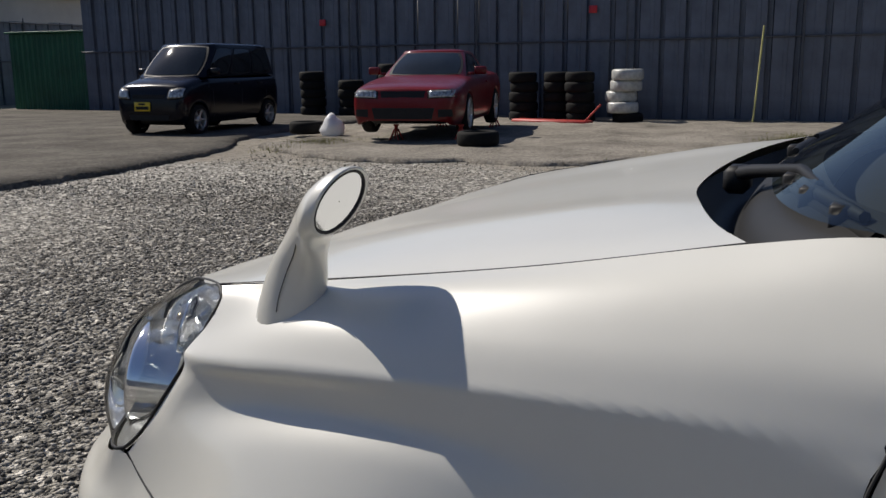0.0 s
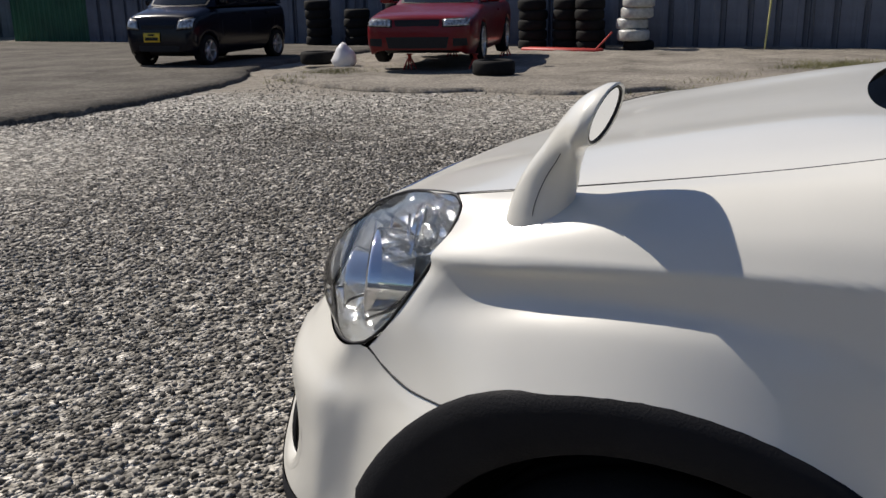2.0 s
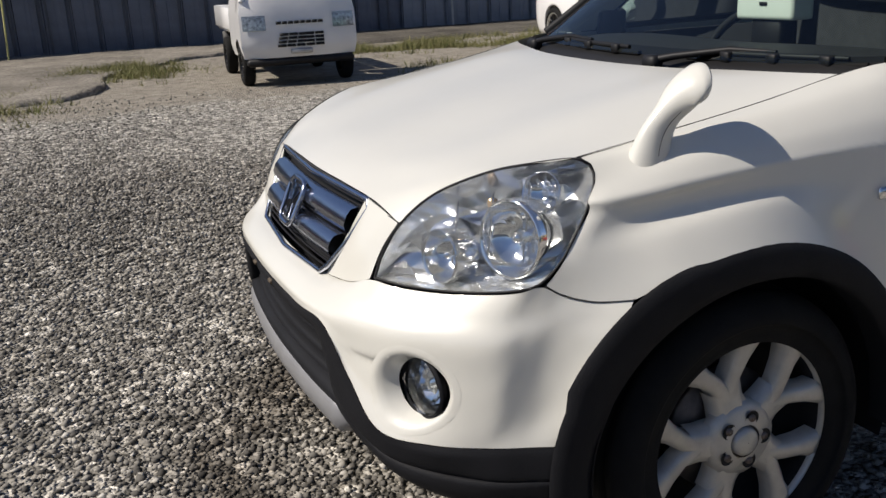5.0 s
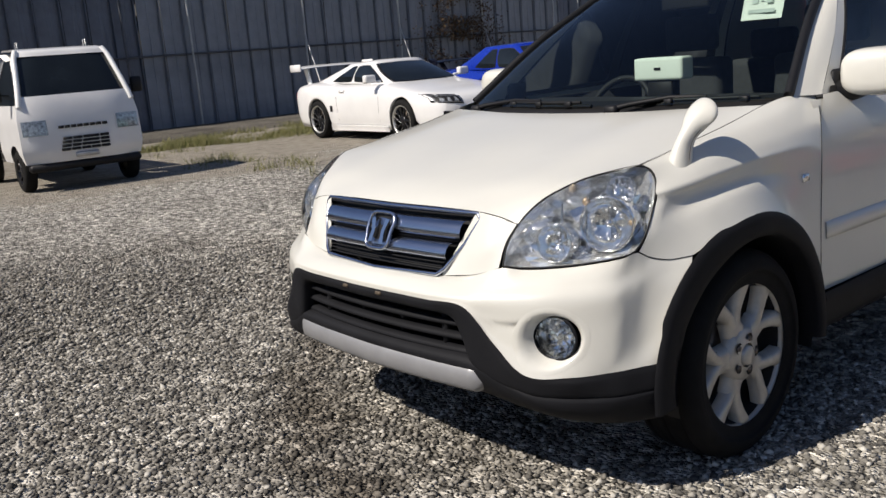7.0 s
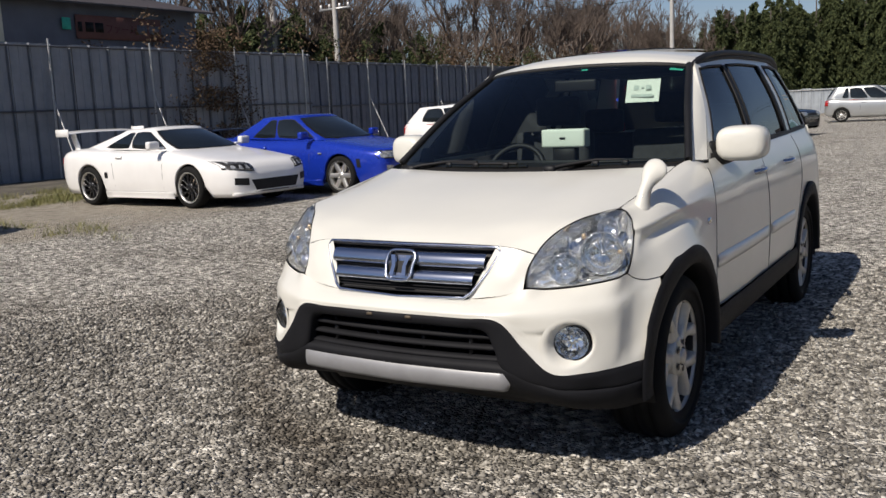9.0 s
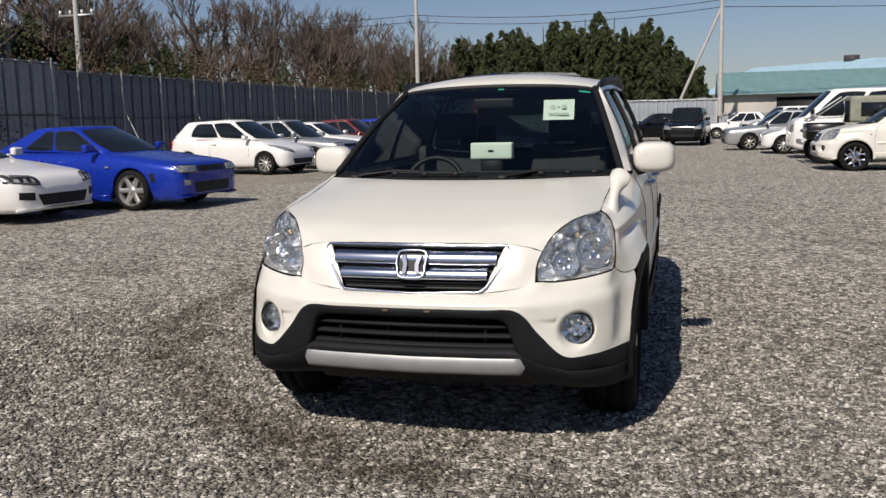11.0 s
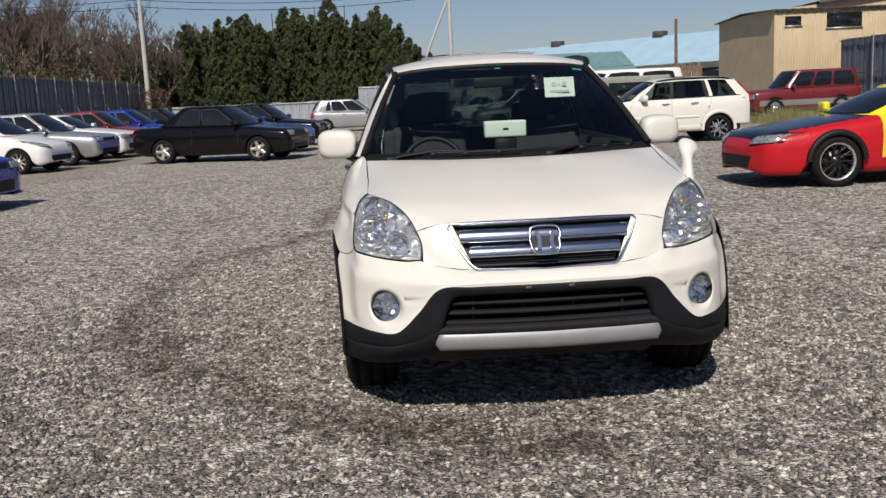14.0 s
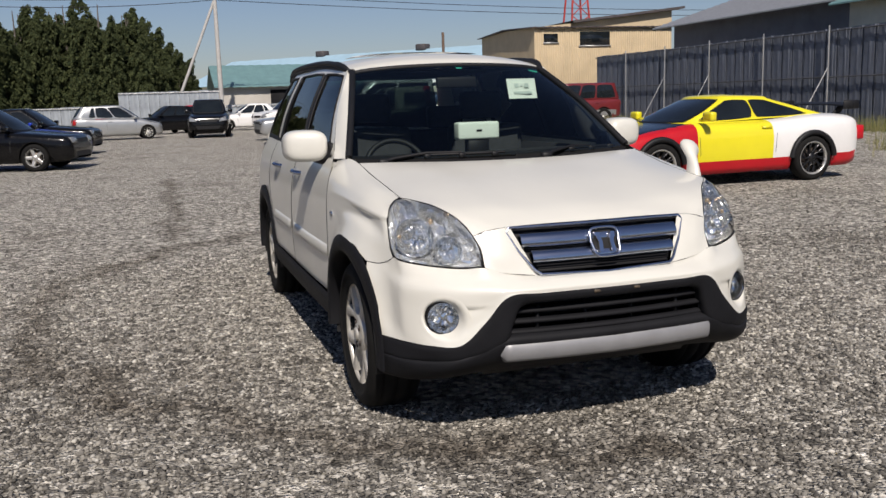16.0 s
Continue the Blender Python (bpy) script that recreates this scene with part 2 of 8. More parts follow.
def add_wheels(car, spec, positions, key, steer=0.0):
    tyre, rim, disc, back, lip = wheel_meshes(key, *spec)
    for x, y in positions:
        face = 0 if y > 0 else 180
        w = shared("wheel", tyre, car, pose(x, y, spec[0], 0, 0, face + (steer if x > 0 else 0)))
        shared("rim", rim, w, None, "worn alloy rim" if spec[4] is M["alloy"] else "")
        shared("brake_disc", disc, w)
        shared("barrel", back, w)
        if lip is not None:
            shared("rim_lip", lip, w, None, "polished rim lip")


# ---- parked cars ----
class Shell:
    """The outer skin of a car along its length: x forward, y left, z up."""

    def __init__(self, top, plan, low, arches, tumble=0.035):
        self.top, self.plan, self.low, self.arches, self.tumble = curve1(top), curve1(plan), curve1(low), arches, tumble
        self.x1, self.x0 = max(p[0] for p in plan), min(p[0] for p in plan)

    def floor_z(self, x):
        z = self.low(x)
        for xh, zh, r in self.arches:
            if abs(x - xh) < r:
                z = max(z, zh + math.sqrt(r * r - (x - xh) ** 2))
        return min(z, self.top(x) - 0.06)

    def side(self, x, z):
        """Half width at x and height z."""
        w, zl, zt = self.plan(x), self.low(x), self.top(x)
        u = (z - zl) / max(zt - zl, 0.05)
        f = np.interp(u, [0, 0.25, 0.5, 0.72, 0.86, 0.94, 0.98, 1.0], [0.93, 0.985, 1.0, 0.995, 0.965, 0.91, 0.82, 0.70])
        return w * f

    def nose(self, y, z, front=True):
        """x of the skin at the front or rear for y and z."""
        a, b = (self.x1, 0.3) if front else (self.x0, -0.3)
        for _ in range(30):
            m = (a + b) / 2
            if self.low(m) - 1e-3 <= z <= self.top(m) and self.side(m, z) >= abs(y):
                b = m
            else:
                a = m
        return b

    def deck(self, x, y):
        w = self.plan(x) * 0.70
        t = min(abs(y) / max(w, 0.01), 1.0)
        return self.top(x) + 0.018 * (1 - t * t)

    def bm(self):
        xs = set(np.round(np.linspace(self.x0, self.x1, 44), 4))
        xs |= {round(self.x1 - d, 4) for d in (0.01, 0.03, 0.06, 0.1, 0.15)} | {round(self.x0 + d, 4) for d in (0.01, 0.03, 0.06, 0.1, 0.15)}
        for xh, zh, r in self.arches:
            xs |= {round(xh + r * math.cos(a) * 0.9995, 4) for a in np.linspace(0, math.pi, 17)}
        rows = []
        for x in sorted(xs):
            zl, zt = self.floor_z(x), self.top(x)
            half = [(self.side(x, z), z) for z in [zl + (zt - zl) * u for u in (0, 0.12, 0.25, 0.4, 0.55, 0.68, 0.78, 0.86, 0.92, 0.96, 0.985, 1.0)]]
            w = half[-1][0]
            half += [(w * f, self.deck(x, w * f)) for f in (0.72, 0.4, 0.15)]
            inner = [(half[0][0] - 0.05, half[0][1] + 0.004)]
            ring = [(x, -y, z) for y, z in inner + half] + [(x, y, z) for y, z in (inner + half)[::-1]]
            rows.append(ring)
        bm = grid_bm(rows)
        bm.verts.ensure_lookup_table()
        k = len(rows[0])
        bm.faces.new([bm.verts[i] for i in range(k)])
        bm.faces.new([bm.verts[(len(rows) - 1) * k + i] for i in range(k)][::-1])
        bmesh.ops.recalc_face_normals(bm, faces=bm.faces[:])
        return bm

    def patch(self, kind, quad, offset=0.006, n=6, depth=0.0):
        """A curved plate on the skin. quad: four corners, (y, z) on nose and tail, (x, z) on a side, (x, y) on a deck."""
        a, b, c, d = [np.array(q, float) for q in quad]
        rows = []
        for i in range(n + 1):
            u = i / n
            row = []
            for j in range(n + 1):
                v = j / n
                p, q = (a * (1 - u) + b * u) * (1 - v) + (d * (1 - u) + c * u) * v
                if kind == "front":
                    row.append((self.nose(p, q) + offset, p, q))
                elif kind == "rear":
                    row.append((self.nose(p, q, False) - offset, p, q))
                elif kind == "left":
                    row.append((p, self.side(p, q) + offset, q))
                elif kind == "right":
                    row.append((p, -self.side(p, q) - offset, q))
                else:
                    row.append((p, q, self.deck(p, q) + offset))
            rows.append(row)
        bm = grid_bm(rows)
        if depth:
            out = {"front": (1, 0, 0), "rear": (-1, 0, 0), "left": (0, 1, 0), "right": (0, -1, 0)}.get(kind, (0, 0, 1))
            geo = bmesh.ops.extrude_face_region(bm, geom=bm.faces[:])
            for v in [g for g in geo["geom"] if isinstance(g, bmesh.types.BMVert)]:
                v.co += Vector(out) * depth
        bmesh.ops.recalc_face_normals(bm, faces=bm.faces[:])
        return bm


def cabin(car, base, roof, body_mat, glass_mat, pillars, roof_mat=None, rear=(0.93, 0.93), front=(0.05, 0.06)):
    """Painted glasshouse with inset panes. base, roof: ((x front, half width), (x rear, half width), z front, z rear);
    pillars: fractions along a side; front, rear: where the side glass starts and ends, at belt and roof."""
    def rim_pt(o, s, f):
        (xf, wf), (xr, wr), zf, zr = o
        xa, xb = xf - 0.10, xr + 0.06
        return np.array((xa + (xb - xa) * f, s * (wf + (wr - wf) * f), zf + (zr - zf) * f))

    def side(s, f, v, out=0.0):
        p = rim_pt(base, s, f) * (1 - v) + rim_pt(roof, s, f) * v
        k = 0.028 * math.sin(math.pi * min(v, 1.0)) * (1 - (2 * f - 1) ** 8) + out
        return (p[0], p[1] + s * k, p[2] + k * 0.35)

    def end(i, u, v, out=0.0):
        sign = 1 if i == 0 else -1
        pts = []
        for o in (base, roof):
            x, w = o[i]
            pts.append(np.array((x - sign * (0.10 if i == 0 else 0.06) * abs(u) ** 2.5, u * w, o[2 + i])))
        p = pts[0] * (1 - v) + pts[1] * v
        k = 0.03 * math.sin(math.pi * v) * (1 - abs(u) ** 3) + out
        return (p[0] + sign * k * 0.6, p[1], p[2] + k * 0.8)
    rows = []
    for v in (0.0, 0.15, 0.3, 0.45, 0.6, 0.75, 0.88, 1.0):
        ring = [end(0, u, v) for u in np.linspace(-1, 1, 9)] + [side(1, f, v) for f in np.linspace(0, 1, 11)[1:-1]]
        ring += [end(1, u, v) for u in np.linspace(1, -1, 9)] + [side(-1, f, v) for f in np.linspace(1, 0, 11)[1:-1]]
        rows.append(ring)
    skin = grid_bm(rows, True)
    bmesh.ops.recalc_face_normals(skin, faces=skin.faces[:])
    part("cabin_frame", skin, body_mat, car)
    r = rows[-1]
    cx = (roof[0][0] + roof[1][0]) / 2
    shrink = lambda k, dz: [(cx + (p[0] - cx) * k, p[1] * k, p[2] + dz) for p in r]
    top = grid_bm([r, shrink(0.985, 0.012), shrink(0.95, 0.024), shrink(0.85, 0.036), shrink(0.6, 0.046), shrink(0.3, 0.050), shrink(0.02, 0.051)], True)
    bmesh.ops.recalc_face_normals(top, faces=top.faces[:])
    part("roof", top, roof_mat or body_mat, car)

    def pane(name, at, label=""):
        """at(a, b, out): a point for a and b from -1 to 1; corners are rounded, with a dark seal round the glass."""
        for k, out, mat, nm in ((1.045, 0.003, M["black"], "window_seal"), (0.97, 0.006, glass_mat, name)):
            g = [[at(k * i * math.sqrt(1 - 0.16 * j * j), k * j * math.sqrt(1 - 0.16 * i * i), out) for i in np.linspace(-1, 1, 11)] for j in np.linspace(-1, 1, 9)]
            bm = grid_bm(g)
            bmesh.ops.recalc_face_normals(bm, faces=bm.faces[:])
            part(nm, bm, mat, car, label if nm == name else "")
    pane("windshield", lambda i, j, o: end(0, i * 0.93, 0.5 + j * 0.46, o), "dark reflective windshield")
    pane("rear_window", lambda i, j, o: end(1, i * 0.90, 0.5 + j * 0.43, o))
    cuts = [front] + [(f - 0.015, f + 0.015) for f in pillars] + [rear]
    for n in range(len(cuts) - 1):
        lo = (cuts[n][0], cuts[n][1]) if n == 0 else (cuts[n][1], cuts[n][1])
        hi = rear if n == len(cuts) - 2 else (cuts[n + 1][0], cuts[n + 1][0])
        for s in (1, -1):
            def at(i, j, o, lo=lo, hi=hi, s=s):
                v = 0.49 + 0.42 * j
                a, b = lo[0] + (lo[1] - lo[0]) * v, hi[0] + (hi[1] - hi[0]) * v
                return side(s, (a + b) / 2 + (b - a) / 2 * i, v, o)
            pane("side_window", at, "dark side glass")


def mirror_pair(car, x, y, z, mat, size=(0.10, 0.20, 0.13)):
    for s in (1, -1):
        bm = box_bm(x - size[0] / 2, x + size[0] / 2, s * y - size[1] / 2, s * y + size[1] / 2, z - size[2] / 2, z + size[2] / 2, 0.035, seg=2)
        box_bm(x - 0.02, x + 0.03, s * (y - size[1] * 0.8) - 0.05, s * (y - size[1] * 0.8) + 0.05, z - 0.07, z - 0.03, 0.01, bm)
        part("wing_mirror", bm, mat, car)


def car_thing(name, label, category, at, heading, group=""):
    e = new(name)
    e.empty_display_size = 0.3
    e.matrix_basis = pose(at[0], at[1], at[2] if len(at) > 2 else 0, 0, 0, heading)
    return tagged(e, label, category, group)


def underbody(car, x0, x1, hw, z0=0.17, z1=0.45):
    part("underbody", box_bm(x0, x1, -hw, hw, z0, z1, 0.05), M["black"], car)


def side_lines(car, sh, lines, sides=("left", "right"), width=0.007):
    """Panel gaps drawn as thin dark strips on the flanks: each a run of (x, z)."""
    for s in sides:
        for run in lines:
            for (xa, za), (xb, zb) in zip(run[:-1], run[1:]):
                dx, dz = xb - xa, zb - za
                d = math.hypot(dx, dz)
                nx, nz = -dz / d * width / 2, dx / d * width / 2
                part("panel_gap", sh.patch(s, [(xa - nx, za - nz), (xb - nx, zb - nz), (xb + nx, zb + nz), (xa + nx, za + nz)], 0.003, 3), M["seam"], car)


# ---- ground ----
def stain_node(n, l):
    """Dark worn tyre tracks: one long arc and one straight run, broken up by noise. 1: clean, lower: stained."""
    tc = n.new("ShaderNodeTexCoord")
    warp = n.new("ShaderNodeTexNoise")
    warp.inputs["Scale"].default_value = 1.6
    warp.inputs["Detail"].default_value = 5.0
    l.new(tc.outputs["Object"], warp.inputs["Vector"])

    def math_node(op, a, b=None, clamp=False):
        q = n.new("ShaderNodeMath")
        q.operation, q.use_clamp = op, clamp
        for k, v in enumerate((a, b)):
            if v is None:
                continue
            if isinstance(v, (int, float)):
                q.inputs[k].default_value = v
            else:
                l.new(v, q.inputs[k])
        return q.outputs[0]
    sep = n.new("ShaderNodeSeparateXYZ")
    l.new(tc.outputs["Object"], sep.inputs[0])
    x, y = sep.outputs[0], sep.outputs[1]
    wob = math_node("MULTIPLY", math_node("SUBTRACT", warp.outputs[0], 0.5), 0.9)
    r = math_node("SQRT", math_node("ADD", math_node("POWER", math_node("SUBTRACT", x, 1.1), 2.0), math_node("POWER", math_node("SUBTRACT", y, 2.5), 2.0)))
    band = math_node("ABSOLUTE", math_node("ADD", math_node("SUBTRACT", r, 3.6), wob))
    arc = math_node("SUBTRACT", 1.0, math_node("DIVIDE", band, 0.26), True)
    front = math_node("LESS_THAN", x, 0.2)
    arc = math_node("MULTIPLY", arc, front)
    run = math_node("SUBTRACT", 1.0, math_node("DIVIDE", math_node("ABSOLUTE", math_node("ADD", math_node("ADD", x, 1.55), wob)), 0.2), True)
    gate = math_node("MULTIPLY", math_node("GREATER_THAN", y, 5.5), math_node("LESS_THAN", y, 14.0))
    run = math_node("MULTIPLY", run, gate)
    spots = n.new("ShaderNodeTexNoise")
    spots.inputs["Scale"].default_value = 0.55
    spots.inputs["Detail"].default_value = 7.0
    spots.inputs["Roughness"].default_value = 0.68
    l.new(tc.outputs["Object"], spots.inputs["Vector"])
    blot = n.new("ShaderNodeMapRange")
    blot.inputs["From Min"].default_value, blot.inputs["From Max"].default_value = 0.52, 0.68
    l.new(spots.outputs[0], blot.inputs["Value"])
    # broad darker patch in front of the car, its edge broken by noise
    far = math_node("SQRT", math_node("ADD", math_node("POWER", math_node("DIVIDE", math_node("ADD", x, 3.2), 4.6), 2.0), math_node("POWER", math_node("DIVIDE", math_node("ADD", y, 2.6), 3.6), 2.0)))
    patch = n.new("ShaderNodeMapRange")
    patch.inputs["From Min"].default_value, patch.inputs["From Max"].default_value = 1.15, 0.55
    l.new(math_node("ADD", far, math_node("MULTIPLY", wob, 0.9)), patch.inputs["Value"])
    worn = math_node("ADD", math_node("MULTIPLY", blot.outputs[0], 0.5), math_node("MULTIPLY", patch.outputs[0], 0.24))
    total = math_node("ADD", math_node("MULTIPLY", math_node("MAXIMUM", arc, run), 0.75), worn, True)
    return math_node("SUBTRACT", 1.0, math_node("MULTIPLY", total, 0.62)), sep


def tinted(n, l, color, factor):
    """color times a grey factor, with brown where it is dark."""
    r = ramp_node(n, l, factor, [(0.3, (0.33, 0.30, 0.27)), (1.0, (1, 1, 1))])
    mix = n.new("ShaderNodeMixRGB")
    mix.blend_type = "MULTIPLY"
    mix.inputs[0].default_value = 1.0
    l.new(color, mix.inputs[1])
    l.new(r.outputs[0], mix.inputs[2])
    return mix.outputs[0]


def ground_material():
    m, n, l, b = node_mat("grey_gravel")
    tc = n.new("ShaderNodeTexCoord")
    v1 = n.new("ShaderNodeTexVoronoi")
    v1.inputs["Scale"].default_value = 27.0
    v2 = n.new("ShaderNodeTexVoronoi")
    v2.inputs["Scale"].default_value = 70.0
    for v in (v1, v2):
        l.new(tc.outputs["Object"], v.inputs["Vector"])
    pick = n.new("ShaderNodeSeparateColor")
    l.new(v1.outputs["Color"], pick.inputs[0])
    stone = ramp_node(n, l, pick.outputs[0], [(0.05, (0.15, 0.141, 0.124)), (0.35, (0.36, 0.338, 0.296)), (0.65, (0.52, 0.488, 0.428)), (0.9, (0.66, 0.622, 0.55)), (1.0, (0.78, 0.74, 0.66))])
    gap_r = ramp_node(n, l, v1.outputs["Distance"], [(0.0, (1, 1, 1)), (0.5, (0.9, 0.9, 0.9)), (0.85, (0.4, 0.39, 0.37))])
    mix = n.new("ShaderNodeMixRGB")
    mix.blend_type = "MULTIPLY"
    mix.inputs[0].default_value = 0.85
    l.new(stone.outputs[0], mix.inputs[1])
    l.new(gap_r.outputs[0], mix.inputs[2])
    # loose clumps of lighter and darker stone
    for scale, lo, hi in ((13.0, 0.60, 1.48), (3.2, 0.88, 1.18)):
        nz = noise_node(n, l, scale, 4.0, 0.7)
        cl = ramp_node(n, l, nz.outputs[0], [(0.36, (lo, lo, lo)), (0.64, (hi, hi, hi))])
        mul = n.new("ShaderNodeMixRGB")
        mul.blend_type = "MULTIPLY"
        mul.inputs[0].default_value = 1.0
        l.new(mix.outputs[0], mul.inputs[1])
        l.new(cl.outputs[0], mul.inputs[2])
        mix = mul
    stain, sep = stain_node(n, l)
    gravel = tinted(n, l, mix.outputs[0], stain)
    # trodden earth towards the western fence
    fine = noise_node(n, l, 5.0, 8.0, 0.7)
    earth = ramp_node(n, l, fine.outputs[0], [(0.3, (0.20, 0.175, 0.14)), (0.5, (0.34, 0.305, 0.25)), (0.72, (0.44, 0.40, 0.335))])
    edge = noise_node(n, l, 0.45, 6.0, 0.65)
    k = n.new("ShaderNodeMath")
    k.operation = "MULTIPLY_ADD"
    k.inputs[1].default_value, k.inputs[2].default_value = 7.0, -3.5
    l.new(edge.outputs[0], k.inputs[0])
    k2 = n.new("ShaderNodeMath")
    k2.operation = "ADD"
    l.new(sep.outputs[0], k2.inputs[0])
    l.new(k.outputs[0], k2.inputs[1])
    west = n.new("ShaderNodeMapRange")
    west.inputs["From Min"].default_value, west.inputs["From Max"].default_value = -7.6, -8.6
    l.new(k2.outputs[0], west.inputs["Value"])
    mix2 = n.new("ShaderNodeMixRGB")
    l.new(west.outputs[0], mix2.inputs[0])
    l.new(gravel, mix2.inputs[1])
    l.new(earth.outputs[0], mix2.inputs[2])
    l.new(mix2.outputs[0], b.inputs["Base Color"])
    b.inputs["Roughness"].default_value = 0.92
    b.inputs["Specular IOR Level"].default_value = 0.2
    add = n.new("ShaderNodeMath")
    add.operation = "ADD"
    l.new(v1.outputs["Distance"], add.inputs[0])
    l.new(v2.outputs["Distance"], add.inputs[1])
    inv = n.new("ShaderNodeMath")
    inv.operation = "MULTIPLY"
    inv.inputs[1].default_value = -1.0
    l.new(add.outputs[0], inv.inputs[0])
    bump_node(n, l, inv.outputs[0], b, 0.85, 0.028)
    return m


def stone_material():
    m, n, l, b = node_mat("crushed_stone")
    geo = n.new("ShaderNodeNewGeometry")
    r = ramp_node(n, l, geo.outputs["Random Per Island"], [(0.0, (0.060, 0.056, 0.051)), (0.3, (0.142, 0.133, 0.118)), (0.62, (0.25, 0.234, 0.206)), (0.88, (0.40, 0.376, 0.33)), (1.0, (0.64, 0.61, 0.545))])
    stain, sep = stain_node(n, l)
    l.new(tinted(n, l, r.outputs[0], stain), b.inputs["Base Color"])
    b.inputs["Roughness"].default_value = 0.88
    b.inputs["Specular IOR Level"].default_value = 0.25
    return m


M["gravel"] = ground_material()
M["stone"] = stone_material()


def ground_z(x, y):
    """Gentle rise and fall of the yard."""
    z = 0.02 * noise.noise(Vector((x * 0.25, y * 0.25, 0)))
    near = max(0.0, 1 - max(abs(x) / 3.5, abs(y - 0.5) / 5.0))
    return z * (1 - min(1.0, near * 2.5))


def ground_rows():
    xs = list(np.linspace(-26, 26, 105))
    ys = list(np.linspace(-30, 62, 185))
    far = [-600, -250, -120, -60, -40]
    xs = far + xs + [-v for v in far[::-1]]
    ys = [v - 10 for v in far] + ys + [80, 120, 200, 400, 900]
    return [[(x, y, ground_z(x, y) if abs(x) < 26 and -30 < y < 62 else 0.0) for x in xs] for y in ys]


ground = tagged(part("ground", grid_bm(ground_rows()), M["gravel"]), "grey crushed gravel yard with worn tyre tracks", "ground", kind="structure")



def scatter_stones(count, seed, keep, size, flat):
    """Angular stones lying on the yard, all in one mesh. keep: chance of a stone at (x, y) arrays."""
    rng = np.random.default_rng(seed)
    x, y = rng.uniform(-9.5, 7.0, count), rng.uniform(-8.0, 9.0, count)
    ok = rng.uniform(0, 1, count) < keep(x, y)
    x, y = x[ok], y[ok]
    k = len(x)
    base = np.array([(1, 0, 0), (0, 1, 0), (-1, 0, 0), (0, -1, 0), (0.15, 0.1, 0.8), (-0.1, 0.05, -0.8)], float)
    s = size[0] * (size[1] / size[0]) ** rng.uniform(0, 1, k)
    v = base[None] * (1 + rng.uniform(-0.38, 0.38, (k, 6, 3))) + rng.uniform(-0.2, 0.2, (k, 6, 3))
    v = v * s[:, None, None]
    v[:, :, 2] *= flat
    a, c = rng.uniform(0, 2 * np.pi, k), rng.normal(0, 0.35, k)
    ca, sa = np.cos(a)[:, None], np.sin(a)[:, None]
    cc, sc = np.cos(c)[:, None], np.sin(c)[:, None]
    y1, z1 = v[:, :, 1] * cc - v[:, :, 2] * sc, v[:, :, 1] * sc + v[:, :, 2] * cc
    px, py = v[:, :, 0] * ca - y1 * sa + x[:, None], v[:, :, 0] * sa + y1 * ca + y[:, None]
    pts = np.stack((px, py, z1 + (s * flat * 0.25)[:, None]), 2).reshape(-1, 3)
    tri = np.array([(0, 1, 4), (1, 2, 4), (2, 3, 4), (3, 0, 4), (1, 0, 5), (2, 1, 5), (3, 2, 5), (0, 3, 5)])
    faces = (tri[None] + 6 * np.arange(k)[:, None, None]).reshape(-1)
    me = bpy.data.meshes.new("gravel_stones")
    me.vertices.add(len(pts))
    me.vertices.foreach_set("co", pts.ravel())
    me.loops.add(len(faces))
    me.loops.foreach_set("vertex_index", faces.astype(np.int32))
    me.polygons.add(len(faces) // 3)
    me.polygons.foreach_set("loop_start", np.arange(0, len(faces), 3, dtype=np.int32))
    me.materials.append(M["stone"])
    me.update(calc_edges=True)
    return me


def near_front(x, y):
    d = np.hypot(x + 0.3, (y + 2.2))
    under = (np.abs(x) < 0.6) & (y > -0.2) & (y < 3.3)
    return np.where(under, 0.0, np.clip(1.15 - (d - 2.2) * 0.2, 0.05, 1.0))


tagged(new("gravel_stones", scatter_stones(560000, 4, near_front, (0.0065, 0.0175), 0.72)), "loose angular grey crushed stones covering the yard", "gravel", kind="stuff")

# ---- fences ----
M["panel"] = plain("weathered_blue_grey_steel_panel", (0.118, 0.132, 0.162), 0.5, 0.15, 0.35, 1.3, 0.1, 30.0)
# lighter panel steel, used on the middle stretch only
M["panel_grey"] = plain("lighter_grey_steel_panel", (0.225, 0.24, 0.265), 0.55, 0.1, 0.3, 1.1, 0.1, 30.0)
M["darkpipe"] = plain("dull_steel_pipe", (0.10, 0.105, 0.115), 0.6, 0.4, 0.2, 6.0)
M["galv"] = plain("galvanised_pipe", (0.45, 0.45, 0.44), 0.45, 0.6, 0.2, 6.0)


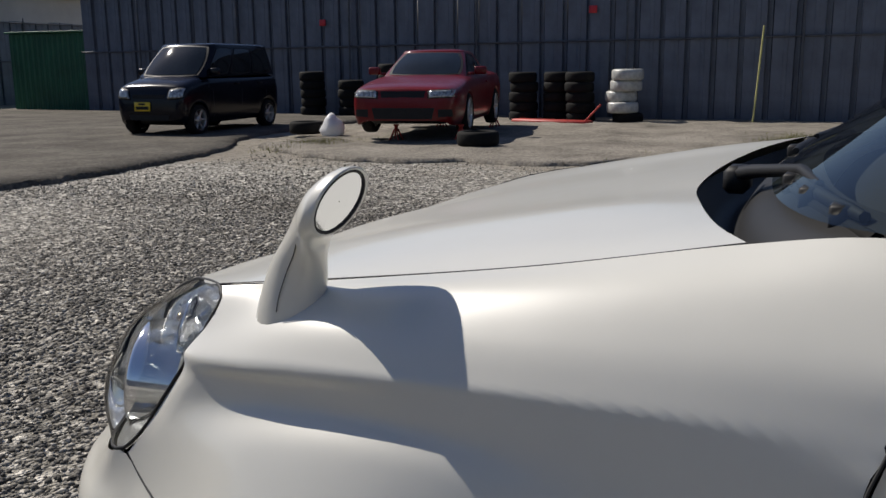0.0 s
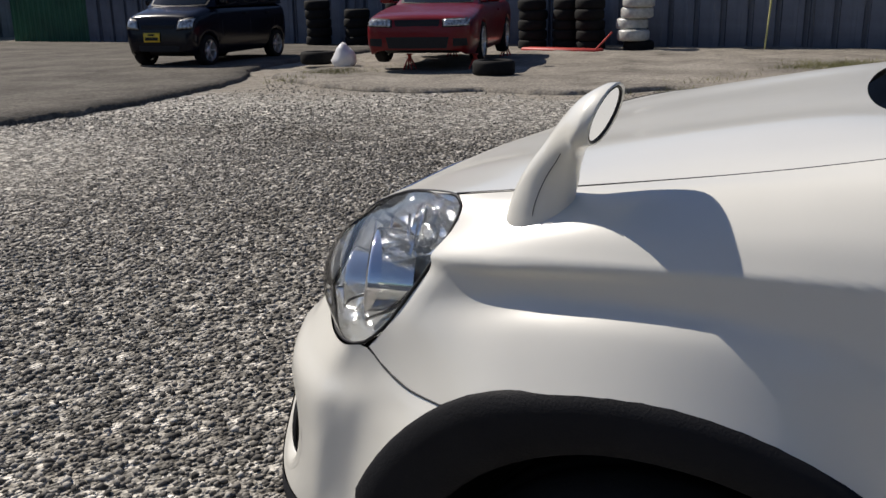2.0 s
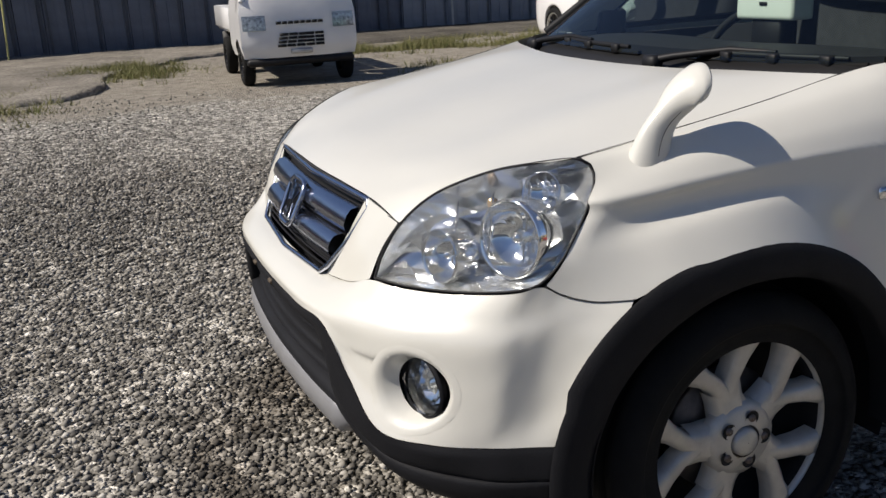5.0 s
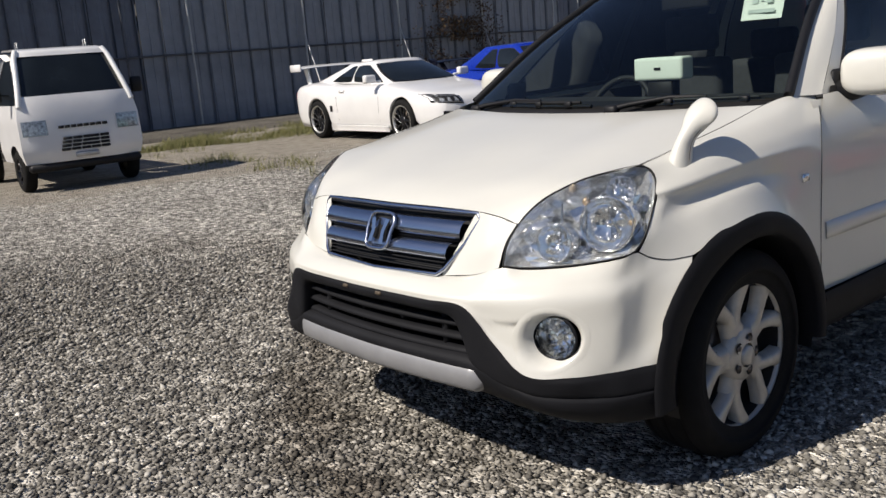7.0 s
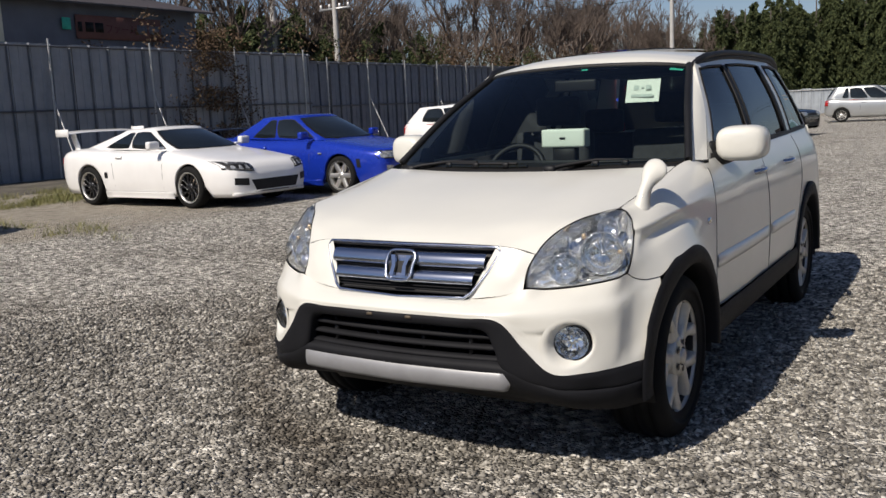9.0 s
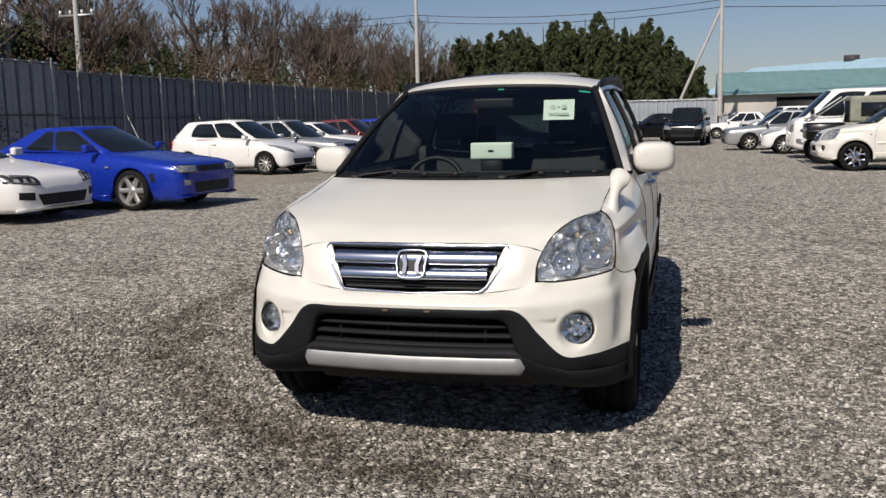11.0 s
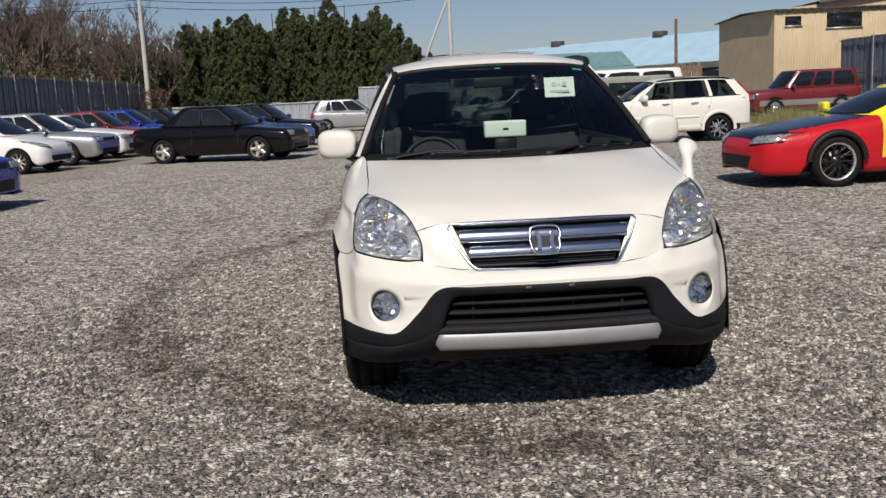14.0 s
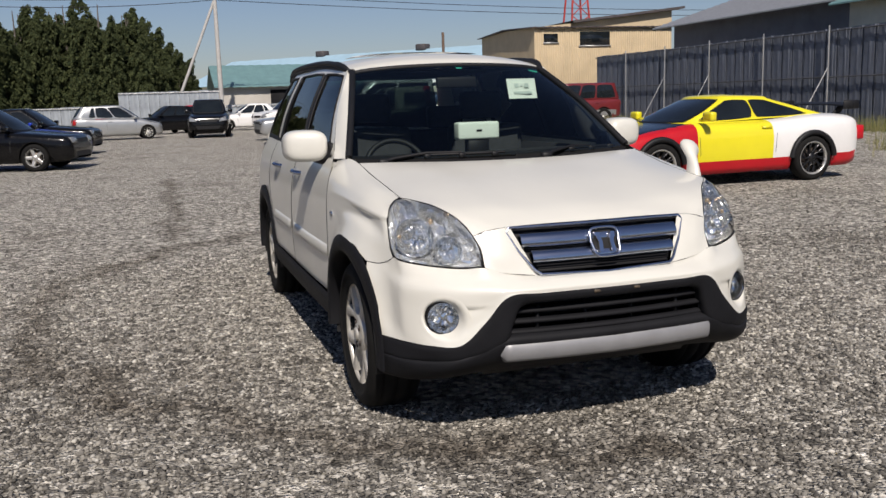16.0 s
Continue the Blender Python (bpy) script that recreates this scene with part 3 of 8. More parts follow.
def fence(name, a, b, height, label, panel=0.55, post=3.0, faces=1, pipe=None, stays=0.45, mat="panel"):
    """Tall sheet-steel hoarding from a to b: ribbed panels, two rails, pipe posts and stays on the yard side."""
    a, b = Vector(a), Vector(b)
    d = b - a
    length = d.length
    turn = math.degrees(math.atan2(d.y, d.x))
    root = tagged(new(name), label, "fence", kind="structure")
    root.matrix_basis = pose(a.x, a.y, 0, 0, 0, turn)
    rng = random.Random(int(length * 10))
    k = max(1, round(length / panel))
    panel = length / k
    meshes = []
    for v in range(3):
        prof = [(0, 0), (0.02, 0.0), (0.032, -0.07 * faces), (0.098, -0.07 * faces), (0.11, 0), (panel * 0.5 - 0.05, 0), (panel * 0.5 - 0.035, 0.012 * faces), (panel * 0.5 + 0.035, 0.012 * faces), (panel * 0.5 + 0.05, 0), (panel - 0.012, 0)]
        rows = [[(x, y + rng.uniform(-0.006, 0.006), z) for x, y in prof] for z in (0.0, height * 0.5, height)]
        bm = grid_bm(rows)
        geo = bmesh.ops.extrude_face_region(bm, geom=bm.faces[:])
        for q in [g for g in geo["geom"] if isinstance(g, bmesh.types.BMVert)]:
            q.co.y -= 0.012 * faces
        bmesh.ops.recalc_face_normals(bm, faces=bm.faces[:])
        meshes.append(mesh_of(bm, "panel", M[mat], False))
    for i in range(k):
        shared("panel", meshes[rng.randrange(3)], root, pose(i * panel, rng.uniform(-0.012, 0.012), rng.uniform(-0.02, 0.02), 0, rng.uniform(-0.3, 0.3), 0))
    pipe = pipe or M["galv"]
    # added black sheet: paints the shade seen in the panel gaps
    part("backing", box_bm(0, length, -0.11 * faces - 0.01, -0.11 * faces + 0.01, 0, height - 0.02), M["black"], root)
    for z in (height * 0.52, height - 0.06):
        part("rail", tube_bm([(0, 0.07 * faces, z), (length, 0.07 * faces, z)], 0.024, 6), M["darkpipe"], root)
    x = 0.4
    while x < length:
        part("post", tube_bm([(x, 0.12 * faces, 0), (x + rng.uniform(-0.05, 0.05), 0.12 * faces, height + 0.12)], 0.026, 6), pipe, root)
        if rng.random() < stays:
            part("stay", tube_bm([(x, 0.12 * faces, height * 0.62), (x + 0.15, 1.2 * faces, 0)], 0.02, 6), pipe, root)
        x += post
    return root


fence("fence_west", (-18.2, 58, 0), (-18.2, 20.0, 0), 3.15, "tall weathered blue-grey sheet steel hoarding with pipe posts", post=2.3, faces=1)
fence("fence_west_middle", (-18.2, 20.0, 0), (-18.2, 6.0, 0), 3.36, "tall lighter grey sheet steel hoarding with pipe posts", post=3.1, faces=1, mat="panel_grey")
fence("fence_west_south", (-18.2, 6.0, 0), (-18.2, -22.0, 0), 3.36, "tall weathered blue-grey sheet steel hoarding with dark ribs", post=3.6, faces=1, pipe=M["darkpipe"], stays=0.0)
fence("fence_east", (19.6, -20, 0), (19.6, 38, 0), 3.2, "tall dark grey sheet steel hoarding with pipe rails", post=3.4, faces=1, stays=0.25)


# ---- parked cars ----
def sedan_like(name, label, at, heading, color_mat, P, group="cars parked in the yard"):
    car = car_thing(name, label, "car", at, heading, group)
    sh = Shell(P["top"], P["plan"], P["low"], [(P["xf"], P["r"], P["ra"]), (P["xr"], P["r"], P["ra"])])
    part("body", sh.bm(), color_mat, car)
    cabin(car, P["base"], P["roof"], P.get("cab_mat", color_mat), P.get("glass", M["darkglass"]), P["pillars"], P.get("roof_mat"), P.get("rear", (0.93, 0.93)))
    hw = max(p[1] for p in P["plan"])
    underbody(car, max(P["xr"] - 0.75, sh.x0 + 0.3), min(P["xf"] + 0.7, sh.x1 - 0.3), hw - 0.27, 0.18, 0.62)
    y = hw - P.get("inset", 0.10)
    add_wheels(car, (P["r"], P["rim"], 0.20, P["spokes"], P["rim_mat"], P["style"]), [(P["xf"], y), (P["xf"], -y), (P["xr"], y), (P["xr"], -y)], P["key"], P.get("steer", 0))
    mx, mz = P["mirror"]
    mirror_pair(car, mx, hw + 0.04, mz, P.get("mirror_mat", color_mat))
    for s in (1, -1):
        q = P["lamp"]
        cy, cz = sum(a for a, b in q) / 4, sum(b for a, b in q) / 4
        part("lamp_surround", sh.patch("front", [(s * (cy + (a - cy) * 1.13), cz + (b - cz) * 1.3) for a, b in q], 0.003, 6, 0.004), M["black"], car)
        part("headlight", sh.patch("front", [(s * a, b) for a, b in q], 0.006, 6, 0.01), M["lamp"], car, "clear headlight")
        q = P["tail"]
        part("tail_light", sh.patch("rear", [(s * a, b) for a, b in q], 0.006, 5, 0.01), M["redlens"], car, "red tail light")
    if "grille" in P:
        y0, z0, y1, z1 = P["grille"]
        part("grille", sh.patch("front", [(-y0, z0), (y0, z0), (y1, z1), (-y1, z1)], 0.004, 8), M["black"], car, "black front grille")
    if "intake" in P:
        y0, z0, y1, z1 = P["intake"]
        part("air_intake", sh.patch("front", [(-y0, z0), (y0, z0), (y1, z1), (-y1, z1)], 0.004, 8), M["black"], car, "dark lower air intake")
    side_lines(car, sh, P["doors"])
    for s in ("left", "right"):
        for hx, hz in P["handles"]:
            part("door_handle", sh.patch(s, [(hx - 0.08, hz - 0.016), (hx + 0.08, hz - 0.016), (hx + 0.08, hz + 0.016), (hx - 0.08, hz + 0.016)], 0.004, 2, 0.018), color_mat, car)
    return car, sh


M["lamp"] = plain("clear_lamp", (0.36, 0.37, 0.37), 0.08, 0.5, 0.8, 26.0)
M["redlens"] = plain("red_lamp_lens", (0.35, 0.02, 0.02), 0.15)
M["blue"] = paint("bright_blue_paint", (0.008, 0.035, 0.36), 0.25, 0.2, 0.5, 0.1, 0.3)
M["redpaint"] = paint("red_paint", (0.50, 0.010, 0.018), 0.4, 0.0, 0.3, 0.15, 0.25)
M["darkred"] = paint("dark_red_paint", (0.15, 0.005, 0.008), 0.3, 0.0, 0.35, 0.2, 0.2)
M["navy"] = paint("very_dark_blue_paint", (0.004, 0.0045, 0.010), 0.2, 0.0, 0.25, 0.2, 0.15)
M["blackpaint"] = paint("black_paint", (0.005, 0.005, 0.0055), 0.2, 0.0, 0.4, 0.2, 0.15)
M["silver"] = paint("silver_paint", (0.45, 0.46, 0.46), 0.32, 0.6, 0.7, 0.1)
M["yellow"] = paint("yellow_paint", (0.78, 0.68, 0.02), 0.35, 0.0, 0.6, 0.08)
M["maroon"] = paint("maroon_paint", (0.16, 0.02, 0.022), 0.3, 0.0, 0.6, 0.2)

COUPE = dict(
    top=[(2.26, 0.50), (2.2, 0.62), (2.05, 0.70), (1.6, 0.77), (1.0, 0.855), (0.55, 0.90), (-0.6, 0.90), (-1.5, 0.95), (-2.0, 0.93), (-2.2, 0.88), (-2.28, 0.72)],
    plan=[(2.26, 0.35), (2.22, 0.58), (2.12, 0.75), (1.9, 0.85), (1.5, 0.90), (1.0, 0.89), (0.0, 0.875), (-0.8, 0.885), (-1.4, 0.91), (-1.9, 0.88), (-2.15, 0.80), (-2.25, 0.65), (-2.28, 0.45)],
    low=[(2.26, 0.24), (2.1, 0.17), (1.7, 0.17), (-1.9, 0.19), (-2.2, 0.26), (-2.28, 0.36)],
    rear=(0.80, 0.66), xf=1.275, xr=-1.275, r=0.325, ra=0.36, rim=0.235, spokes=10, rim_mat=M["darkalloy"], style="mesh", key="sports_mesh",
    base=((0.85, 0.70), (-1.75, 0.60), 0.88, 0.94), roof=((0.10, 0.52), (-0.80, 0.50), 1.22, 1.20), pillars=(0.48,),
    mirror=(0.55, 0.98), lamp=[(0.45, 0.565), (0.80, 0.60), (0.80, 0.70), (0.46, 0.67)], tail=[(0.35, 0.68), (0.78, 0.68), (0.78, 0.80), (0.35, 0.80)],
    intake=(0.42, 0.26, 0.5, 0.42), doors=[[(0.62, 0.30), (0.66, 0.88)], [(-0.62, 0.32), (-0.66, 0.90)]], handles=[(-0.48, 0.80)])
R34 = dict(
    COUPE, top=[(2.26, 0.58), (2.23, 0.70), (2.12, 0.755), (1.6, 0.83), (0.95, 0.91), (0.5, 0.93), (-0.8, 0.94), (-1.5, 0.98), (-2.1, 0.97), (-2.25, 0.92), (-2.3, 0.75)],
    plan=[(2.26, 0.60), (2.22, 0.76), (2.12, 0.83), (1.9, 0.87), (1.4, 0.89), (1.0, 0.88), (0.0, 0.86), (-0.8, 0.87), (-1.4, 0.89), (-1.9, 0.87), (-2.15, 0.82), (-2.25, 0.74), (-2.3, 0.55)],
    rear=(0.78, 0.66), xf=1.335, xr=-1.33, base=((0.92, 0.70), (-1.55, 0.64), 0.91, 0.97), roof=((0.15, 0.54), (-0.85, 0.53), 1.315, 1.30), lamp=[(0.42, 0.60), (0.80, 0.61), (0.80, 0.715), (0.42, 0.70)],
    grille=(0.34, 0.60, 0.36, 0.70), intake=(0.46, 0.27, 0.50, 0.44), spokes=6, rim_mat=M["alloy"], style="wide", key="sports_six", rim=0.24, mirror=(0.60, 1.0))
E30 = dict(
    COUPE, top=[(2.12, 0.55), (2.1, 0.70), (1.98, 0.78), (1.5, 0.83), (0.9, 0.89), (0.5, 0.91), (-0.9, 0.92), (-1.4, 0.93), (-2.0, 0.92), (-2.15, 0.88), (-2.2, 0.7)],
    plan=[(2.12, 0.62), (2.08, 0.74), (1.9, 0.81), (1.3, 0.84), (0.0, 0.83), (-1.3, 0.84), (-1.9, 0.81), (-2.12, 0.76), (-2.2, 0.62)], low=[(2.12, 0.30), (2.0, 0.22), (1.5, 0.2), (-1.7, 0.2), (-2.2, 0.32)],
    rear=(0.84, 0.80), xf=1.285, xr=-1.28, r=0.31, ra=0.345, rim=0.205, base=((0.92, 0.70), (-1.45, 0.68), 0.90, 0.93), roof=((0.28, 0.55), (-0.85, 0.56), 1.37, 1.37), pillars=(0.48,), lamp=[(0.40, 0.62), (0.70, 0.62), (0.70, 0.74), (0.40, 0.74)],
    grille=(0.38, 0.62, 0.38, 0.74), intake=(0.5, 0.3, 0.52, 0.42), spokes=5, rim_mat=M["alloy"], style="wide", key="five_spoke", mirror=(0.72, 0.97), doors=[[(0.75, 0.28), (0.8, 0.9)], [(-0.5, 0.3), (-0.45, 0.9)]], handles=[(-0.35, 0.8)])
HATCH = dict(
    COUPE, top=[(1.9, 0.48), (1.86, 0.62), (1.75, 0.70), (1.35, 0.80), (0.95, 0.90), (0.6, 0.94), (-0.8, 0.98), (-1.6, 1.02), (-1.82, 0.98), (-1.9, 0.75)],
    plan=[(1.9, 0.48), (1.85, 0.66), (1.7, 0.78), (1.3, 0.825), (0.0, 0.825), (-1.3, 0.825), (-1.7, 0.78), (-1.85, 0.7), (-1.9, 0.55)], low=[(1.9, 0.26), (1.7, 0.2), (-1.6, 0.22), (-1.9, 0.34)],
    rear=(0.80, 0.76), xf=1.22, xr=-1.22, r=0.30, ra=0.335, rim=0.205, base=((0.98, 0.70), (-1.82, 0.64), 0.92, 1.0), roof=((0.15, 0.55), (-1.45, 0.52), 1.42, 1.38), pillars=(0.42,), lamp=[(0.42, 0.60), (0.74, 0.66), (0.74, 0.78), (0.46, 0.68)],
    tail=[(0.5, 0.7), (0.76, 0.7), (0.76, 0.95), (0.5, 0.9)], intake=(0.45, 0.28, 0.5, 0.42), spokes=9, rim_mat=M["alloy"], style="thin", key="multi_spoke", mirror=(0.68, 0.98), doors=[[(0.72, 0.28), (0.75, 0.92)], [(-0.5, 0.3), (-0.5, 0.96)]], handles=[(-0.36, 0.82)])
SUV = dict(
    COUPE, top=[(2.14, 0.62), (2.11, 0.82), (2.0, 0.90), (1.6, 0.99), (1.1, 1.05), (0.7, 1.07), (-1.2, 1.08), (-2.05, 1.10), (-2.15, 1.05), (-2.22, 0.8)],
    plan=[(2.14, 0.60), (2.1, 0.76), (1.95, 0.84), (1.4, 0.89), (0.0, 0.88), (-1.4, 0.89), (-2.0, 0.85), (-2.15, 0.78), (-2.22, 0.62)], low=[(2.14, 0.38), (1.95, 0.28), (1.6, 0.3), (-1.7, 0.3), (-2.22, 0.42)],
    rear=(0.95, 0.93), xf=1.31, xr=-1.31, r=0.335, ra=0.385, rim=0.22, base=((1.02, 0.74), (-2.12, 0.74), 1.05, 1.08), roof=((0.38, 0.60), (-1.85, 0.60), 1.62, 1.62), pillars=(0.34, 0.62), lamp=[(0.46, 0.70), (0.80, 0.73), (0.76, 0.92), (0.55, 0.84)],
    tail=[(0.62, 0.85), (0.80, 0.85), (0.80, 1.05), (0.66, 1.05)], grille=(0.36, 0.68, 0.40, 0.80), intake=(0.45, 0.38, 0.52, 0.52), spokes=7, rim_mat=M["alloy"], style="split", key="suv_split", mirror=(0.62, 1.15), doors=[[(0.70, 0.38), (0.74, 1.05)], [(-0.25, 0.38), (-0.28, 1.06)], [(-1.05, 0.75), (-1.15, 1.07)]], handles=[(-0.12, 0.95), (-1.0, 0.95)])
MINI = dict(
    COUPE, top=[(1.70, 0.50), (1.68, 0.75), (1.6, 0.88), (1.3, 0.98), (1.0, 1.04), (0.6, 1.05), (-1.2, 1.05), (-1.6, 1.05), (-1.66, 0.95), (-1.7, 0.7)],
    plan=[(1.70, 0.56), (1.66, 0.67), (1.5, 0.72), (0.0, 0.735), (-1.5, 0.725), (-1.65, 0.68), (-1.70, 0.6)], low=[(1.7, 0.28), (1.5, 0.2), (-1.5, 0.22), (-1.7, 0.3)],
    rear=(0.95, 0.94), xf=1.22, xr=-1.20, r=0.275, ra=0.31, rim=0.19, base=((1.12, 0.67), (-1.62, 0.66), 1.02, 1.05), roof=((0.52, 0.56), (-1.45, 0.58), 1.60, 1.60), pillars=(0.34, 0.66), lamp=[(0.40, 0.66), (0.68, 0.68), (0.68, 0.84), (0.44, 0.80)],
    tail=[(0.42, 0.6), (0.60, 0.6), (0.60, 0.9), (0.42, 0.9)], grille=(0.34, 0.66, 0.34, 0.73), intake=(0.4, 0.28, 0.42, 0.38), spokes=6, rim_mat=M["alloy"], style="thin", key="kei_wheel", mirror=(0.75, 1.12), doors=[[(0.75, 0.3), (0.78, 1.03)], [(-0.2, 0.3), (-0.2, 1.04)], [(-1.1, 0.6), (-1.2, 1.04)]], handles=[(-0.08, 0.9), (-0.9, 0.9)])

sedan_like("sports_coupe", "white low sports coupe with a tall rear wing", (-10.02, 7.05), -2.5, M["white"], COUPE)
sedan_like("sports_coupe", "bright blue coupe with silver six-spoke wheels", (-8.85, 9.2), -3, M["blue"], R34)
sedan_like("hatchback", "small white three-door hatchback with thin-spoke wheels", (-11.0, 18.3), -6, M["white"], HATCH)
sedan_like("sedan", "black older two-door sedan with bright five-spoke wheels", (-5.45, 19.45), -13, M["blackpaint"], E30)
red_car, red_sh = sedan_like("sports_coupe", "red coupe propped on axle stands", (-12.8, -7.15, 0.15), 15, M["darkred"], R34)
for s in (1, -1):
    part("bumper_duct", red_sh.patch("front", [(s * 0.56, 0.30), (s * 0.78, 0.31), (s * 0.77, 0.42), (s * 0.56, 0.42)], 0.004, 4), M["black"], red_car, "dark bumper duct")
mini, mini_sh = sedan_like("kei_van", "dark navy box-shaped small car with a yellow number plate", (-12.0, -11.8, 0.05), 8, M["navy"], MINI)
M["plateyellow"] = plain("yellow_plate", (0.75, 0.52, 0.03), 0.5)
plate = part("number_plate", mini_sh.patch("front", [(-0.29, 0.44), (0.04, 0.44), (0.04, 0.60), (-0.29, 0.60)], 0.012, 3, 0.01), M["plateyellow"], mini, "yellow number plate")
for y0, y1, z0, z1 in ((-0.26, 0.01, 0.47, 0.525), (-0.20, -0.06, 0.55, 0.58)):
    part("print_bar", mini_sh.patch("front", [(y0, z0), (y1, z0), (y1, z1), (y0, z1)], 0.026, 2), M["black"], plate)
sedan_like("sports_coupe", "patchwork coupe in red, yellow and white with a rear wing", (6.1, 7.95), 182, M["yellow"], dict(COUPE, rear=(0.92, 0.80)))


# ---- the white sport utility vehicle that the camera walks round ----
# own axes: x to its left side, y to its tail, z up; origin under the front axle
crv = new("sport_utility_vehicle")
crv.matrix_basis = pose(0.0, 0.0, 0, 0, 0, 1.2)
tagged(crv, "pearl white sport utility vehicle with dark grey lower trim on gravel", "car")


def flip(p):
    return (-p[0], p[1], p[2])


def both(name, make, mat, label="", parent=None):
    """A part for the left side and its mirror image for the right."""
    out = []
    for s in (1, -1):
        bm = make()
        if s < 0:
            bmesh.ops.scale(bm, vec=(-1, 1, 1), verts=bm.verts[:])
            bmesh.ops.reverse_faces(bm, faces=bm.faces[:])
        out.append(part(name, bm, mat, parent or crv, label))
    return out


def sheet(guides, nu, nv):
    bm = grid_bm(loft(guides, nu, nv))
    bmesh.ops.recalc_face_normals(bm, faces=bm.faces[:])
    return bm


def gap(points, r=0.0014, n=24):
    both("panel_gap", lambda: tube_bm(spline(points, n), r, 6), M["seam"])


# hood
HOOD_EDGE = [(0.507, -0.622, 0.812), (0.547, -0.556, 0.872), (0.600, -0.469, 0.912), (0.650, -0.405, 0.930), (0.706, -0.328, 0.943), (0.707, -0.1, 0.974), (0.714, 0.1, 1.006), (0.722, 0.30, 1.046)]
half = [
    [(0.0, -0.648, 0.842), (0, -0.60, 0.868), (0, -0.50, 0.905), (0, -0.25, 0.967), (0, 0, 1.014), (0, 0.10, 1.030), (0, 0.16, 1.037)],
    [(0.22, -0.642, 0.842), (0.225, -0.59, 0.868), (0.235, -0.49, 0.903), (0.26, -0.25, 0.964), (0.28, 0, 1.012), (0.285, 0.11, 1.031), (0.29, 0.175, 1.039)],
    [(0.38, -0.634, 0.838), (0.395, -0.58, 0.865), (0.415, -0.48, 0.910), (0.46, -0.25, 0.969), (0.47, 0, 1.017), (0.475, 0.13, 1.037), (0.48, 0.213, 1.044)],
    [(0.465, -0.630, 0.827), (0.492, -0.567, 0.873), (0.54, -0.46, 0.915), (0.61, -0.28, 0.955), (0.622, -0.02, 1.000), (0.63, 0.15, 1.028), (0.635, 0.258, 1.046)],
    HOOD_EDGE]
guides = [[flip(p) for p in g] for g in half[:0:-1]] + half
part("hood", sheet(guides, 40, 49), M["pearl"], crv, "pearl white hood")
lip = [(-0.507, -0.622, 0.812), (-0.46, -0.632, 0.822), (-0.38, -0.636, 0.834), (0, -0.650, 0.838), (0.38, -0.636, 0.834), (0.46, -0.632, 0.822), (0.507, -0.622, 0.812)]
part("panel_gap", tube_bm(spline(lip, 30), 0.002, 6), M["seam"], crv)
gap(HOOD_EDGE[4:], 0.0013, 24)

# headlights
LAMP_UP = [(0.497, -0.678, 0.702), (0.491, -0.652, 0.755), (0.511, -0.613, 0.818), (0.549, -0.552, 0.874), (0.602, -0.465, 0.913), (0.652, -0.401, 0.930), (0.706, -0.330, 0.941), (0.724, -0.312, 0.931)]
LAMP_LOW = [(0.497, -0.678, 0.702), (0.551, -0.641, 0.696), (0.632, -0.587, 0.699), (0.704, -0.535, 0.708), (0.758, -0.482, 0.719), (0.772, -0.445, 0.730), (0.775, -0.405, 0.765), (0.772, -0.375, 0.806), (0.765, -0.344, 0.851), (0.754, -0.322, 0.890), (0.742, -0.312, 0.914), (0.724, -0.312, 0.931)]


def lamp_mid(k, bulge):
    u, w = spline(LAMP_UP, 9), spline(LAMP_LOW, 9)
    out = []
    for i, (a, b) in enumerate(zip(u, w)):
        s = math.sin(math.pi * i / 8) ** 0.7
        out.append(a * (1 - k) + b * k + np.array((0.58, -0.72, 0.36)) * bulge * s)
    return out


def lamp_sheet(sink, edge=0.0):
    gs = [LAMP_UP, lamp_mid(0.25, 0.038 - sink), lamp_mid(0.5, 0.046 - sink * 1.1), lamp_mid(0.75, 0.036 - sink), LAMP_LOW]
    return sheet(gs, 26, 17)


def lamp_facets():
    """Stepped mirror facets behind the lens."""
    rng = random.Random(4)
    rows = loft([LAMP_UP, lamp_mid(0.25, -0.068), lamp_mid(0.75, -0.068), LAMP_LOW], 15, 9)
    out = Vector((0.5, -0.8, 0.3))
    grid = [[Vector(p) - out * 0.006 + out * (0.0 if i in (0, 14) or j in (0, 8) else rng.uniform(-0.011, 0.011)) for i, p in enumerate(r)] for j, r in enumerate(rows)]
    return grid_bm(grid)


MAIN_AT, INNER_AT, TURN_AT = (0.694, -0.466, 0.800), (0.592, -0.568, 0.756), (0.692, -0.395, 0.880)
lamps = both("headlight", lambda: lamp_sheet(0.0), M["lens"], "clear headlight with chrome reflectors")
M["reflector"] = plain("lamp_reflector", (0.92, 0.93, 0.94), 0.14, 0.82, 0.04, 20.0)
M["bowl"] = plain("fluted_chrome_bowl", (0.90, 0.91, 0.92), 0.09, 0.94, 0.04, 20.0)
M["amber"] = plain("amber_lamp", (0.52, 0.40, 0.28), 0.2, 0.6)


